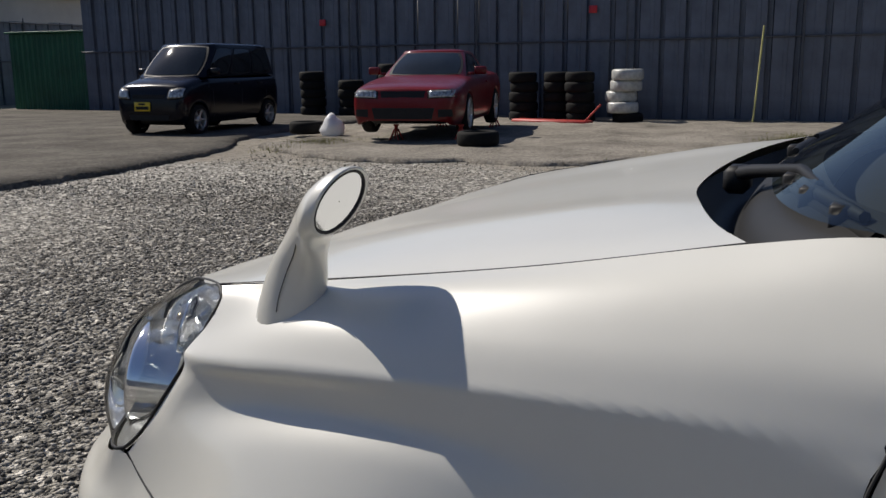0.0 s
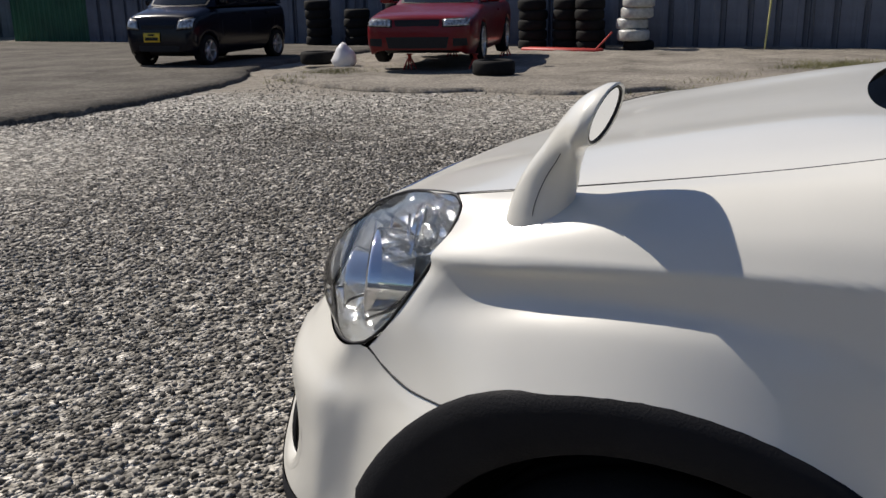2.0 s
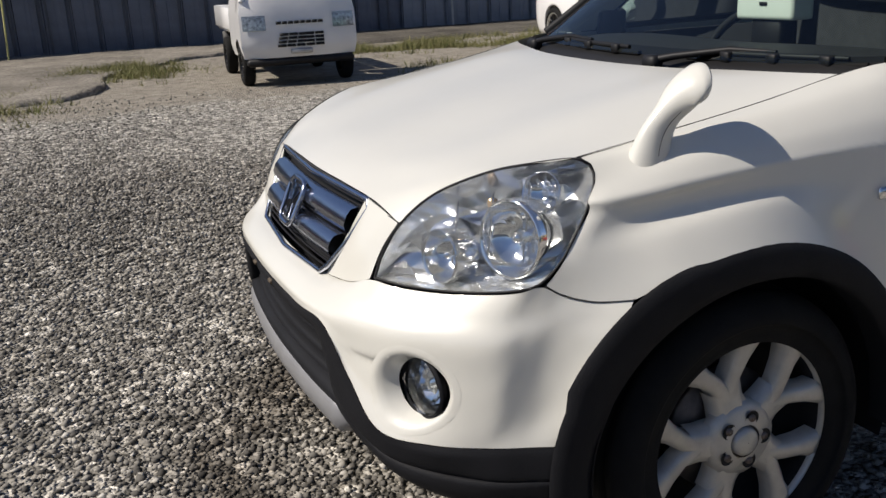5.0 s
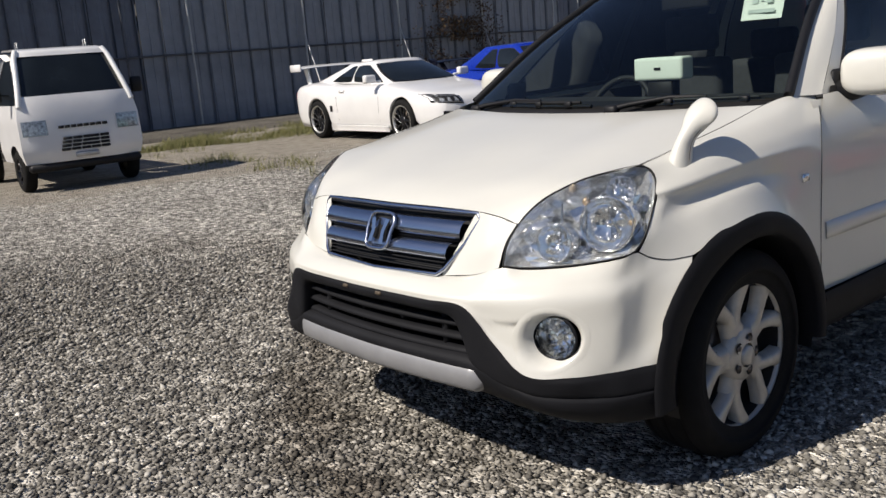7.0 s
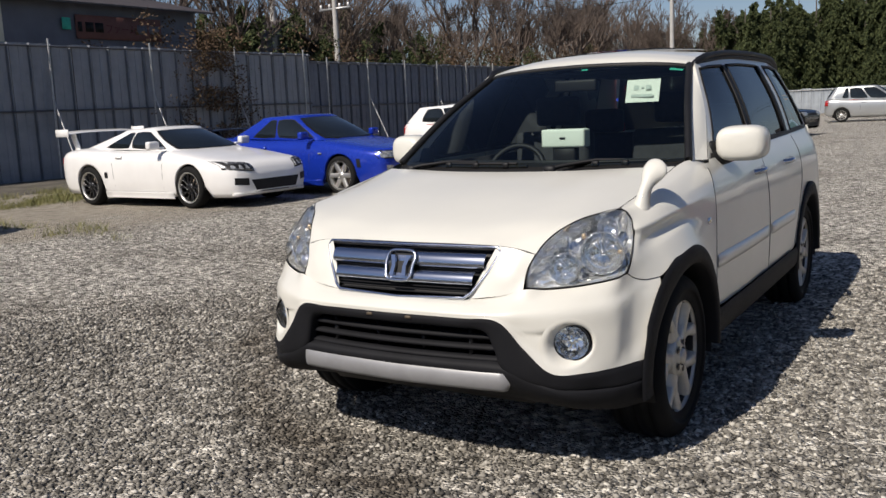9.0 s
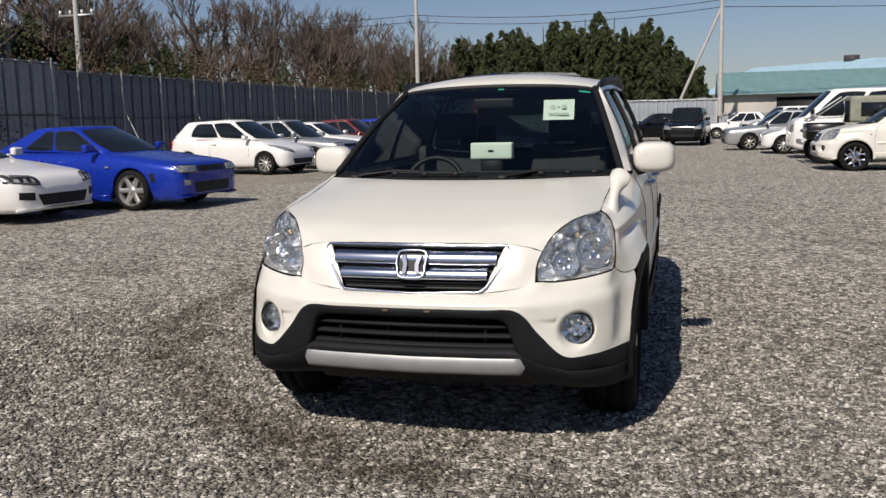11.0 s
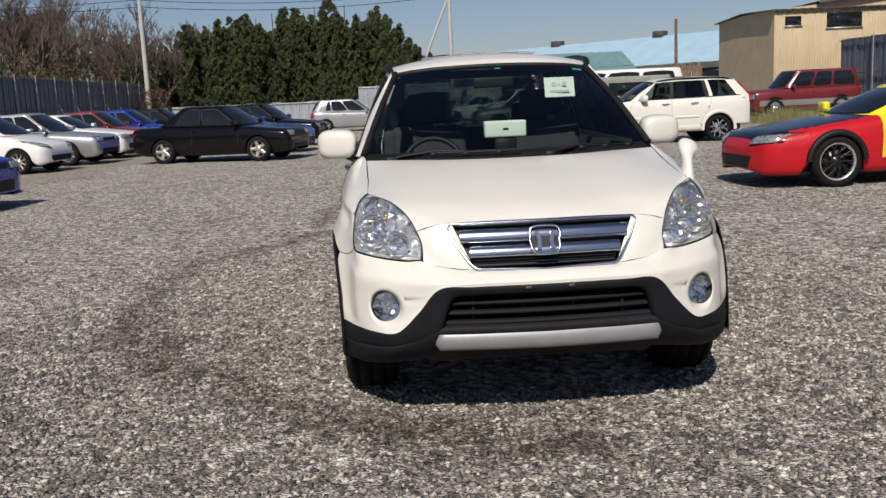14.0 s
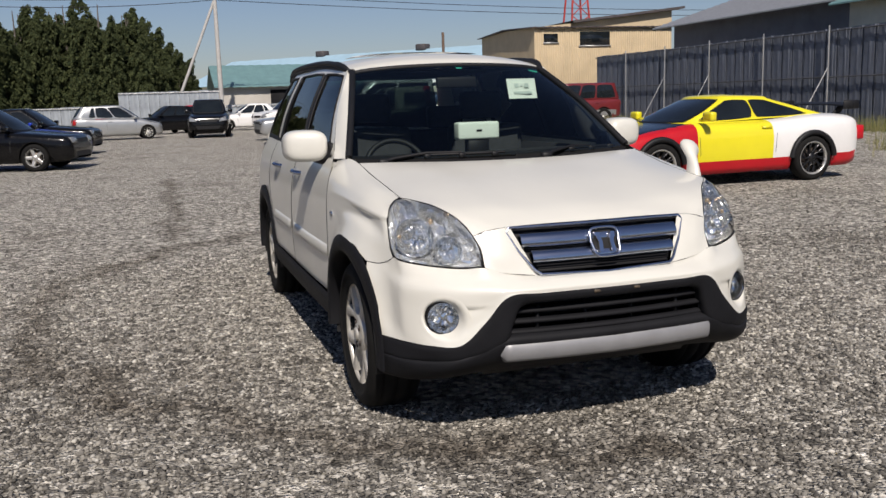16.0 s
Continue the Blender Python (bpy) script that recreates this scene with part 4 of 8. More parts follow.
def bowl(centre, aim, r, depth, inner=0.3, tube=0.0):
    """A fluted reflector bowl with a bulb in it, at the mouth of a short chrome tube."""
    q = Vector(aim).to_track_quat("Z", "Y").to_matrix().to_4x4()
    prof = [(r * 1.06, -tube), (r * 1.06, -tube * 0.5), (r * 1.05, 0.0)] if tube else []
    bm = lathe_bm(prof + [(r * 1.04, 0.004), (r, 0.008), (r * 0.96, 0.0)], 40, "z")
    rows = []
    for k, d in ((0.96, 0.0), (0.9, 0.3), (0.8, 0.55), (0.66, 0.75), (0.5, 0.9), (inner, 1.0), (0.001, 1.0)):
        ring = []
        for i in range(48):
            a = 2 * math.pi * i / 48
            x = r * k * math.cos(a)
            ring.append((x, r * k * math.sin(a), -depth * d + (0.0025 * math.sin(x * 420) if 0.3 < k < 0.95 else 0)))
        rows.append(ring)
    grid_bm(rows, True, bm)
    lathe_bm([(0.001, -depth * 0.2), (r * 0.14, -depth * 0.24), (r * 0.17, -depth * 0.4), (r * 0.17, -depth)], 14, "z", bm)
    bmesh.ops.transform(bm, matrix=Matrix.Translation(centre) @ q, verts=bm.verts[:])
    return bm


for s, lamp in zip((1, -1), lamps):
    lamp.visible_shadow = False
    fx = lambda p: (s * p[0], p[1], p[2])
    bm = lamp_facets()
    if s < 0:
        bmesh.ops.scale(bm, vec=(-1, 1, 1), verts=bm.verts[:])
    part("lamp_housing", bm, M["reflector"], lamp, "faceted chrome lamp housing", False)
    part("main_reflector", bowl(fx(MAIN_AT), (s * 0.36, -0.92, 0.1), 0.074, 0.05, 0.3, 0.06), M["bowl"], lamp, "round fluted chrome reflector in a tube")
    part("inner_reflector", bowl(fx(INNER_AT), (s * 0.28, -0.95, 0.1), 0.052, 0.045, 0.3, 0.05), M["bowl"], lamp, "small round chrome reflector in a tube")
    part("turn_signal", bowl(fx(TURN_AT), (s * 0.45, -0.8, 0.3), 0.040, 0.028), M["bowl"], lamp)
    part("side_marker", box_bm(s * 0.742 - 0.009, s * 0.742 + 0.009, -0.425, -0.410, 0.792, 0.806, 0.003), M["amber"], lamp, "amber side marker")
    part("bulb", lathe_bm([(0.001, 0.012), (0.009, 0.008), (0.011, 0.0), (0.008, -0.01)], 12, "z"), M["amber"], lamp, "dull orange bulb").matrix_basis = Matrix.Translation(fx((0.628, -0.470, 0.858)))
    for k in range(3):
        a = fx((0.590 + 0.045 * k, -0.525 + 0.055 * k, 0.86 + 0.02 * k))
        b = fx((0.592 + 0.045 * k, -0.545 + 0.055 * k, 0.735))
        part("reflector_rib", tube_bm([a, b], 0.0028, 6), M["chrome"], lamp)
    rim_pts = [fx(p) for p in spline(LAMP_UP, 30)] + [fx(p) for p in spline(LAMP_LOW, 30)][::-1]
    part("seal", tube_bm(rim_pts, 0.0026, 6), M["black"], lamp, "black rubber seal")

# front fenders
# shoulder crease of the fender
CREASE = [(0.7685, -0.338, 0.864), (0.781, -0.318, 0.867), (0.810, -0.20, 0.885), (0.828, -0.08, 0.899), (0.841, 0.09, 0.910), (0.849, 0.27, 0.917), (0.853, 0.424, 0.920)]
FENDER = [
    [(0.710, -0.325, 0.942), (0.710, -0.1, 0.974), (0.719, 0.1, 1.007), (0.7255, 0.30, 1.046), (0.744, 0.42, 1.063), (0.764, 0.555, 1.052)],
    [(0.728, -0.309, 0.931), (0.750, -0.1, 0.967), (0.766, 0.1, 0.994), (0.778, 0.28, 1.018), (0.786, 0.40, 1.030), (0.800, 0.51, 1.022)],
    [(0.750, -0.314, 0.904), (0.793, -0.12, 0.935), (0.812, 0.1, 0.955), (0.822, 0.28, 0.970), (0.828, 0.38, 0.975), (0.834, 0.455, 0.975)],
    [(x - 0.0045, y, z + 0.009) for x, y, z in CREASE], CREASE, [(x, y, z - 0.008) for x, y, z in CREASE],
    [(0.769, -0.345, 0.842), (0.780, -0.326, 0.845), (0.802, -0.19, 0.864), (0.827, -0.05, 0.878), (0.842, 0.09, 0.884), (0.851, 0.27, 0.889), (0.859, 0.412, 0.890)],
    [(0.772, -0.372, 0.806), (0.781, -0.355, 0.810), (0.800, -0.22, 0.832), (0.828, -0.05, 0.852), (0.845, 0.10, 0.856), (0.856, 0.27, 0.838), (0.866, 0.396, 0.79)],
    [(0.778, -0.405, 0.760), (0.809, -0.300, 0.775), (0.836, -0.18, 0.806), (0.854, -0.02, 0.826), (0.860, 0.15, 0.812), (0.867, 0.29, 0.74), (0.870, 0.390, 0.66)],
    [(0.776, -0.436, 0.726), (0.789, -0.405, 0.706), (0.815, -0.352, 0.692), (0.846, -0.287, 0.694), (0.870, -0.19, 0.738), (0.886, -0.03, 0.763), (0.884, 0.13, 0.738), (0.878, 0.27, 0.655), (0.872, 0.36, 0.55), (0.868, 0.398, 0.44)]]
both("front_fender", lambda: sheet(FENDER, 36, 71), M["pearl"], "pearl white front fender")
DOOR_SEAM = [(0.868, 0.402, 0.43), (0.8705, 0.392, 0.65), (0.868, 0.398, 0.79), (0.860, 0.414, 0.89), (0.835, 0.457, 0.975), (0.801, 0.512, 1.022), (0.765, 0.557, 1.052)]
gap(DOOR_SEAM)
gap([(0.774, -0.438, 0.726), (0.788, -0.407, 0.705), (0.814, -0.355, 0.691), (0.845, -0.289, 0.692)], 0.0016, 14)


# front bumper
B0 = [(0, -0.738, 0.657), (0.285, -0.722, 0.658), (0.40, -0.704, 0.672), (0.495, -0.684, 0.698), (0.551, -0.648, 0.692), (0.632, -0.594, 0.695), (0.704, -0.541, 0.704), (0.760, -0.488, 0.715), (0.774, -0.445, 0.724), (0.787, -0.409, 0.704), (0.813, -0.356, 0.690), (0.844, -0.290, 0.691)]
B1 = [(0, -0.775, 0.646), (0.285, -0.762, 0.646), (0.40, -0.742, 0.650), (0.48, -0.722, 0.655), (0.62, -0.645, 0.658), (0.70, -0.580, 0.662), (0.750, -0.525, 0.667), (0.775, -0.47, 0.668), (0.795, -0.42, 0.668), (0.82, -0.365, 0.667), (0.852, -0.31, 0.665)]
B2 = [(0, -0.803, 0.624), (0.285, -0.794, 0.624), (0.42, -0.772, 0.625), (0.50, -0.745, 0.622), (0.62, -0.682, 0.620), (0.71, -0.608, 0.620), (0.766, -0.540, 0.620), (0.784, -0.485, 0.622), (0.798, -0.435, 0.624), (0.823, -0.388, 0.625), (0.853, -0.345, 0.625)]
B3 = [(0, -0.806, 0.610), (0.285, -0.797, 0.610), (0.425, -0.777, 0.608), (0.50, -0.748, 0.575), (0.61, -0.695, 0.545), (0.71, -0.615, 0.545), (0.769, -0.545, 0.545), (0.784, -0.50, 0.545), (0.796, -0.458, 0.545), (0.820, -0.418, 0.545), (0.853, -0.385, 0.545)]
B4 = [(0, -0.806, 0.606), (0.29, -0.797, 0.606), (0.428, -0.778, 0.602), (0.50, -0.752, 0.53), (0.60, -0.705, 0.470), (0.70, -0.635, 0.470), (0.766, -0.558, 0.471), (0.784, -0.510, 0.473), (0.798, -0.470, 0.474), (0.820, -0.438, 0.475), (0.848, -0.412, 0.475)]
B5 = [(0, -0.806, 0.604), (0.29, -0.797, 0.604), (0.430, -0.778, 0.599), (0.515, -0.755, 0.505), (0.605, -0.728, 0.421), (0.70, -0.652, 0.414), (0.77, -0.555, 0.416), (0.81, -0.48, 0.419), (0.838, -0.430, 0.421)]
FOG = Vector((0.646, -0.667, 0.513))


def bumper_bm():
    gs = [[flip(p) for p in g[:0:-1]] + g for g in (B0, B1, B2, B3, B4, B5)]
    bm = sheet(gs, 161, 37)
    # pointed hollow running from each fog lamp towards the grille
    for v in bm.verts:
        t, dz = (abs(v.co.x) - 0.475) / 0.12, 0.558 - v.co.z
        if 0 < t < 1.3 and dz > 0 and v.co.y < -0.4:
            v.co.y += 0.020 * min(t, 1.0) ** 1.2 * math.exp(-dz / 0.028)
    for s in (1, -1):
        c = Vector((s * FOG.x, FOG.y, FOG.z))
        dead = [f for f in bm.faces if math.hypot((f.calc_center_median().x - c.x) / 0.92, f.calc_center_median().z - c.z) < 0.080 and f.calc_center_median().y < -0.4]
        bmesh.ops.delete(bm, geom=dead, context="FACES")
    return bm


bumper = part("front_bumper", bumper_bm(), M["pearl"], crv, "pearl white front bumper")
# cheek between grille and headlight, under the hood's lip
CHEEK = [[(0.285, -0.722, 0.658), (0.325, -0.683, 0.745), (0.368, -0.641, 0.839)], [(0.345, -0.718, 0.666), (0.375, -0.688, 0.745), (0.41, -0.640, 0.835)], [(0.42, -0.705, 0.676), (0.435, -0.682, 0.745), (0.455, -0.634, 0.827)], [(0.487, -0.686, 0.698), (0.488, -0.655, 0.76), (0.506, -0.624, 0.812)]]
both("cheek", lambda: sheet(CHEEK, 14, 14), M["pearl"])

# fog lamps
BUMP = np.array([p for row in loft([B0, B1, B2, B3, B4, B5], 121, 61) for p in row if p[0] > 0.5])
for s in (1, -1):
    q = Vector((s * 0.26, -0.96, 0.02)).to_track_quat("Z", "Y").to_matrix().to_4x4()
    at = Matrix.Translation((s * FOG.x, FOG.y + 0.019, FOG.z)) @ q
    rows = []
    for r, d in ((0.092, -0.0004), (0.083, -0.0016), (0.075, 0.0), (0.067, 0.010), (0.060, 0.035)):
        ring = []
        for a in np.linspace(0, 2 * math.pi, 49)[:-1]:
            px, pz = FOG.x + r * math.cos(a) * 0.92, FOG.z + r * math.sin(a)
            k = np.argsort((BUMP[:, 0] - px) ** 2 + (BUMP[:, 2] - pz) ** 2)[:6]
            w8 = 1.0 / ((BUMP[k, 0] - px) ** 2 + (BUMP[k, 2] - pz) ** 2 + 1e-6)
            ring.append((s * px, float((BUMP[k, 1] * w8).sum() / w8.sum()) + d, pz))
        rows.append(ring)
    bm = grid_bm(rows, True)
    bmesh.ops.recalc_face_normals(bm, faces=bm.faces[:])
    fog = part("fog_lamp", bm, M["pearl"], bumper, "round clear fog lamp")
    for nm, prof, mt in (("bezel", [(0.066, -0.006), (0.063, 0.001), (0.060, -0.002), (0.059, -0.02)], M["trim"]), ("reflector", [(0.059, -0.003), (0.053, -0.014), (0.043, -0.030), (0.03, -0.038), (0.015, -0.042), (0.001, -0.042)], M["bowl"]), ("glass", [(0.059, -0.006), (0.045, 0.004), (0.02, 0.009), (0.001, 0.010)], M["lens"])):
        bm = lathe_bm(prof, 18 if nm == "reflector" else 32, "z")
        if nm == "reflector":
            for q3 in bm.verts:
                q3.co.z += 0.004 * math.sin(q3.co.x * 190) * math.cos(q3.co.y * 170)
            lathe_bm([(0.010, -0.04), (0.010, -0.018), (0.001, -0.016)], 10, "z", bm)
        bmesh.ops.transform(bm, matrix=at, verts=bm.verts[:])
        fog_part = part(nm, bm, mt, fog, "", nm != "reflector")

# dark lower mask with the air opening
D0 = [(0, -0.808, 0.606), (0.29, -0.799, 0.606), (0.431, -0.780, 0.600), (0.515, -0.757, 0.507), (0.606, -0.730, 0.421), (0.70, -0.655, 0.413), (0.77, -0.558, 0.415), (0.81, -0.483, 0.418), (0.842, -0.430, 0.420)]
D1 = [(0, -0.812, 0.592), (0.27, -0.803, 0.592), (0.41, -0.785, 0.585), (0.49, -0.765, 0.495), (0.59, -0.738, 0.405), (0.70, -0.662, 0.395), (0.775, -0.56, 0.396), (0.815, -0.485, 0.40), (0.846, -0.430, 0.40)]
D2 = [(0, -0.800, 0.570), (0.26, -0.792, 0.570), (0.375, -0.776, 0.560), (0.41, -0.772, 0.50), (0.455, -0.765, 0.42), (0.62, -0.715, 0.365), (0.76, -0.58, 0.352), (0.815, -0.49, 0.352), (0.846, -0.430, 0.355)]
D2B = [(0, -0.760, 0.566), (0.25, -0.752, 0.566), (0.365, -0.74, 0.556), (0.40, -0.735, 0.50), (0.44, -0.735, 0.41), (0.60, -0.70, 0.35), (0.75, -0.57, 0.34), (0.80, -0.48, 0.34), (0.83, -0.425, 0.345)]
mask = part("lower_mask", sheet([[flip(p) for p in g[:0:-1]] + g for g in (D0, D1, D2, D2B)], 97, 17), M["trim"], crv, "dark grey textured plastic lower bumper")
E0 = [(0, -0.742, 0.455), (0.25, -0.735, 0.455), (0.43, -0.72, 0.45), (0.50, -0.71, 0.41), (0.62, -0.68, 0.36), (0.75, -0.57, 0.345), (0.83, -0.425, 0.35)]
E1 = [(0, -0.795, 0.432), (0.25, -0.787, 0.432), (0.44, -0.768, 0.430), (0.52, -0.748, 0.40), (0.63, -0.71, 0.36), (0.765, -0.58, 0.345), (0.845, -0.428, 0.35)]
E2 = [(0, -0.765, 0.375), (0.25, -0.758, 0.375), (0.44, -0.742, 0.358), (0.53, -0.732, 0.345), (0.65, -0.685, 0.315), (0.765, -0.565, 0.30), (0.842, -0.425, 0.31)]
E3 = [(0, -0.70, 0.318), (0.25, -0.695, 0.318), (0.44, -0.68, 0.305), (0.53, -0.665, 0.292), (0.65, -0.615, 0.268), (0.755, -0.515, 0.252), (0.83, -0.42, 0.26)]
E4 = [(0, -0.60, 0.27), (0.25, -0.60, 0.27), (0.42, -0.58, 0.265), (0.52, -0.56, 0.26), (0.62, -0.52, 0.245), (0.70, -0.46, 0.24), (0.78, -0.40, 0.245)]
part("lower_valance", sheet([[flip(p) for p in g[:0:-1]] + g for g in (E0, E1, E2, E3, E4)], 81, 21), M["trim"], crv, "dark grey textured plastic valance")
part("opening_back", box_bm(-0.44, 0.44, -0.70, -0.66, 0.40, 0.60), M["black"], mask)
for k, z in enumerate((0.452, 0.492, 0.532)):
    hw = 0.425 - 0.02 * k
    rows = []
    for x in np.linspace(-hw, hw, 25):
        y = -0.775 + 0.035 * (x / 0.43) ** 2 + 0.012 * k * 0
        rows.append([(x, y, z - 0.008), (x, y - 0.006, z), (x, y + 0.004, z + 0.009), (x, y + 0.05, z + 0.012), (x, y + 0.05, z - 0.006)])
    part("slat", grid_bm(rows, True), M["trim"], mask, "black plastic slat")
for x in (-0.30, -0.10, 0.10, 0.30):
    part("slat_support", box_bm(x - 0.005, x + 0.005, -0.745, -0.70, 0.42, 0.57), M["black"], mask)
M["bolt"] = plain("rusty_bolt", (0.10, 0.075, 0.05), 0.6, 0.3)
for x in (-0.085, 0.085):
    part("plate_bolt", box_bm(x - 0.013, x + 0.013, -0.816, -0.802, 0.590, 0.601, 0.003), M["bolt"], mask, "small rusty plate bolt")
# bar of the skid plate
rows = []
for x in np.linspace(-0.462, 0.462, 41):
    t = abs(x) / 0.462
    e = 1.0 if t < 0.955 else max(0.25, 1 - ((t - 0.955) / 0.045) ** 2)
    y = -0.782 + 0.026 * t * t
    zc = 0.379 + 0.004 * t
    ring = []
    for a in np.linspace(0, 2 * math.pi, 13)[:-1]:
        ca, sa = math.cos(a), math.sin(a)
        ring.append((x, y + 0.02 - 0.036 * e * np.sign(ca) * abs(ca) ** 0.7, zc + 0.041 * e * np.sign(sa) * abs(sa) ** 0.7))
    rows.append(ring)
bm = grid_bm(rows, True)
bmesh.ops.recalc_face_normals(bm, faces=bm.faces[:])
skid = part("skid_bar", bm, M["silverplastic"], crv, "matt silver skid bar")

# grille
G_OUT = [(-0.372, -0.640, 0.834), (0.0, -0.664, 0.836), (0.372, -0.640, 0.834), (0.384, -0.644, 0.818), (0.350, -0.680, 0.75), (0.300, -0.722, 0.680), (0.276, -0.734, 0.663), (0.0, -0.750, 0.655), (-0.276, -0.734, 0.663), (-0.300, -0.722, 0.680), (-0.350, -0.680, 0.75), (-0.384, -0.644, 0.818), (-0.372, -0.640, 0.834)]


def poly_path(pts, n_each=8):
    out = []
    for a, b in zip(pts[:-1], pts[1:]):
        for k in range(n_each):
            out.append(tuple(np.array(a) + (np.array(b) - np.array(a)) * k / n_each))
    return out + [pts[-1]]


# blue-grey tone puts the mirrored sky into the chrome's colour
M["barchrome"] = plain("sky_tinted_chrome", (0.46, 0.49, 0.56), 0.2, 1.0, 0.06, 8.0)
grille = part("grille", tube_bm(poly_path(G_OUT, 5), 0.0062, 8), M["barchrome"], crv, "chrome framed grille with wide chrome bars")


def g_at(x, z, out=0.0):
    """A point on the grille's face."""
    y = -0.664 - (0.835 - z) * 0.48 + 0.13 * x * x
    return (x, y - out, z)


def g_half(z):
    return 0.376 - (0.835 - z) * 0.56


part("grille_back", grid_bm([[g_at(x * g_half(z), z, -0.035) for x in np.linspace(-1, 1, 13)] for z in np.linspace(0.665, 0.832, 5)]), M["black"], grille)
for z0, z1 in ((0.702, 0.750), (0.760, 0.813)):
    rows = []
    for u in np.linspace(-1, 1, 31):
        x = u * (g_half((z0 + z1) / 2) - 0.012)
        rows.append([g_at(x, z, o) for z, o in ((z0, -0.012), (z0 + 0.004, 0.004), (z0 * 0.65 + z1 * 0.35, 0.012), (z0 * 0.3 + z1 * 0.7, 0.013), (z1 - 0.004, 0.008), (z1, -0.012))])
    part("grille_bar", grid_bm(rows), M["barchrome"], grille, "wide polished chrome bar")
for z in (0.672, 0.683, 0.693, 0.755, 0.824):
    part("grille_slat", tube_bm([g_at(u * (g_half(z) - 0.01), z, -0.012) for u in np.linspace(-1, 1, 15)], 0.003, 5), M["trim"], grille)
# maker's badge, kept as a plain framed block
rows = []
for a in np.linspace(0, 2 * math.pi, 41)[:-1]:
    ca, sa = math.cos(a), math.sin(a)
    w = 0.062 if sa > 0 else 0.056
    rows.append((w * np.sign(ca) * abs(ca) ** 0.45, 0.766 + 0.052 * np.sign(sa) * abs(sa) ** 0.45))
badge = part("badge", tube_bm([g_at(x, z, 0.022) for x, z in rows] + [g_at(rows[0][0], rows[0][1], 0.022)], 0.0065, 8), M["barchrome"], grille, "chrome framed plain badge")
part("badge_back", grid_bm([[g_at(x, z, 0.012) for x in np.linspace(-0.055, 0.055, 5)] for z in np.linspace(0.722, 0.812, 5)]), M["black"], badge)
for sx in (-1, 1):
    bm = grid_bm([[g_at(sx * 0.019, 0.733, 0.018), g_at(sx * 0.036, 0.733, 0.018)], [g_at(sx * 0.016, 0.766, 0.018), g_at(sx * 0.031, 0.766, 0.018)], [g_at(sx * 0.025, 0.802, 0.018), g_at(sx * 0.044, 0.802, 0.018)]])
    geo = bmesh.ops.extrude_face_region(bm, geom=bm.faces[:])
    for v in [g for g in geo["geom"] if isinstance(g, bmesh.types.BMVert)]:
        v.co.y -= 0.012
    part("badge_bar", bm, M["chrome"], badge, smooth=False)


# flanks
def flank(y, z):
    """Half width of the doors at y and z."""
    f = np.interp(z, [0.40, 0.46, 0.58, 0.70, 0.80, 0.88, 0.94, 0.99, 1.03, 1.065, 1.09], [0.862, 0.868, 0.8715, 0.872, 0.868, 0.860, 0.848, 0.832, 0.812, 0.790, 0.778])
    front = np.interp(y, [0.36, 0.56, 0.9, 2.3, 3.0, 3.3, 3.42], [-0.012, -0.006, 0.0, 0.002, -0.01, -0.05, -0.11])
    return f + front


def belt(y):
    return np.interp(y, [0.55, 1.4, 2.4, 3.4], [1.056, 1.066, 1.082, 1.10])


def flank_rows(y0, y1, z0, n=26, m=18):
    """y0, y1: edges as functions of z; z0: lower edge as a function of y."""
    rows = []
    for i in range(n + 1):
        row = []
        for j in range(m + 1):
            v = j / m
            yg = 0.5 * (y0(0.7) + y1(0.7))
            zz = z0(y0(0.5) + (y1(0.5) - y0(0.5)) * i / n)
            z = zz + (belt(yg) - zz) * v
            y = y0(z) + (y1(z) - y0(z)) * i / n
            z = z0(y) + (belt(y) - z0(y)) * v
            row.append((flank(y, z), y, z))
        rows.append(row)
    bm = grid_bm(rows)
    bmesh.ops.recalc_face_normals(bm, faces=bm.faces[:])
    return bm


seam_y = curve1([(p[2], p[1]) for p in DOOR_SEAM])
B_Y = 1.44
rear_seam = lambda z: np.interp(z, [0.40, 0.5, 0.72, 0.85, 1.08], [2.13, 2.17, 2.30, 2.40, 2.44])
R_ARCH, A_Z = 0.445, 0.325


def arch_z(y, low, yc=2.62):
    d = abs(y - yc)
    return max(low, A_Z + math.sqrt(R_ARCH ** 2 - d * d)) if d < R_ARCH else low


doors = both("front_door", lambda: flank_rows(lambda z: seam_y(z) + 0.004, lambda z: B_Y - 0.003, lambda y: 0.42), M["pearl"], "pearl white front door")
rdoors = both("rear_door", lambda: flank_rows(lambda z: B_Y + 0.003, lambda z: rear_seam(z) - 0.003, lambda y: 0.42), M["pearl"], "pearl white rear door")
both("rear_quarter", lambda: flank_rows(lambda z: rear_seam(z) + 0.003, lambda z: 3.42, lambda y: arch_z(y, 0.42), 44), M["pearl"], "pearl white rear quarter panel")
both("sill_trim", lambda: sheet([[(0.875, 0.41, 0.422), (0.879, 1.2, 0.422), (0.878, 2.16, 0.422)], [(0.883, 0.41, 0.40), (0.887, 1.2, 0.40), (0.886, 2.16, 0.40)], [(0.872, 0.40, 0.32), (0.876, 1.2, 0.32), (0.874, 2.18, 0.32)], [(0.83, 0.40, 0.27), (0.835, 1.2, 0.27), (0.83, 2.2, 0.27)]], 20, 10), M["trim"], "dark grey plastic sill trim")
gap([(flank(B_Y, z) + 0.001, B_Y, z) for z in np.linspace(0.42, 1.06, 8)])
gap([(flank(rear_seam(z), z) + 0.001, rear_seam(z), z) for z in np.linspace(0.42, 1.07, 9)])
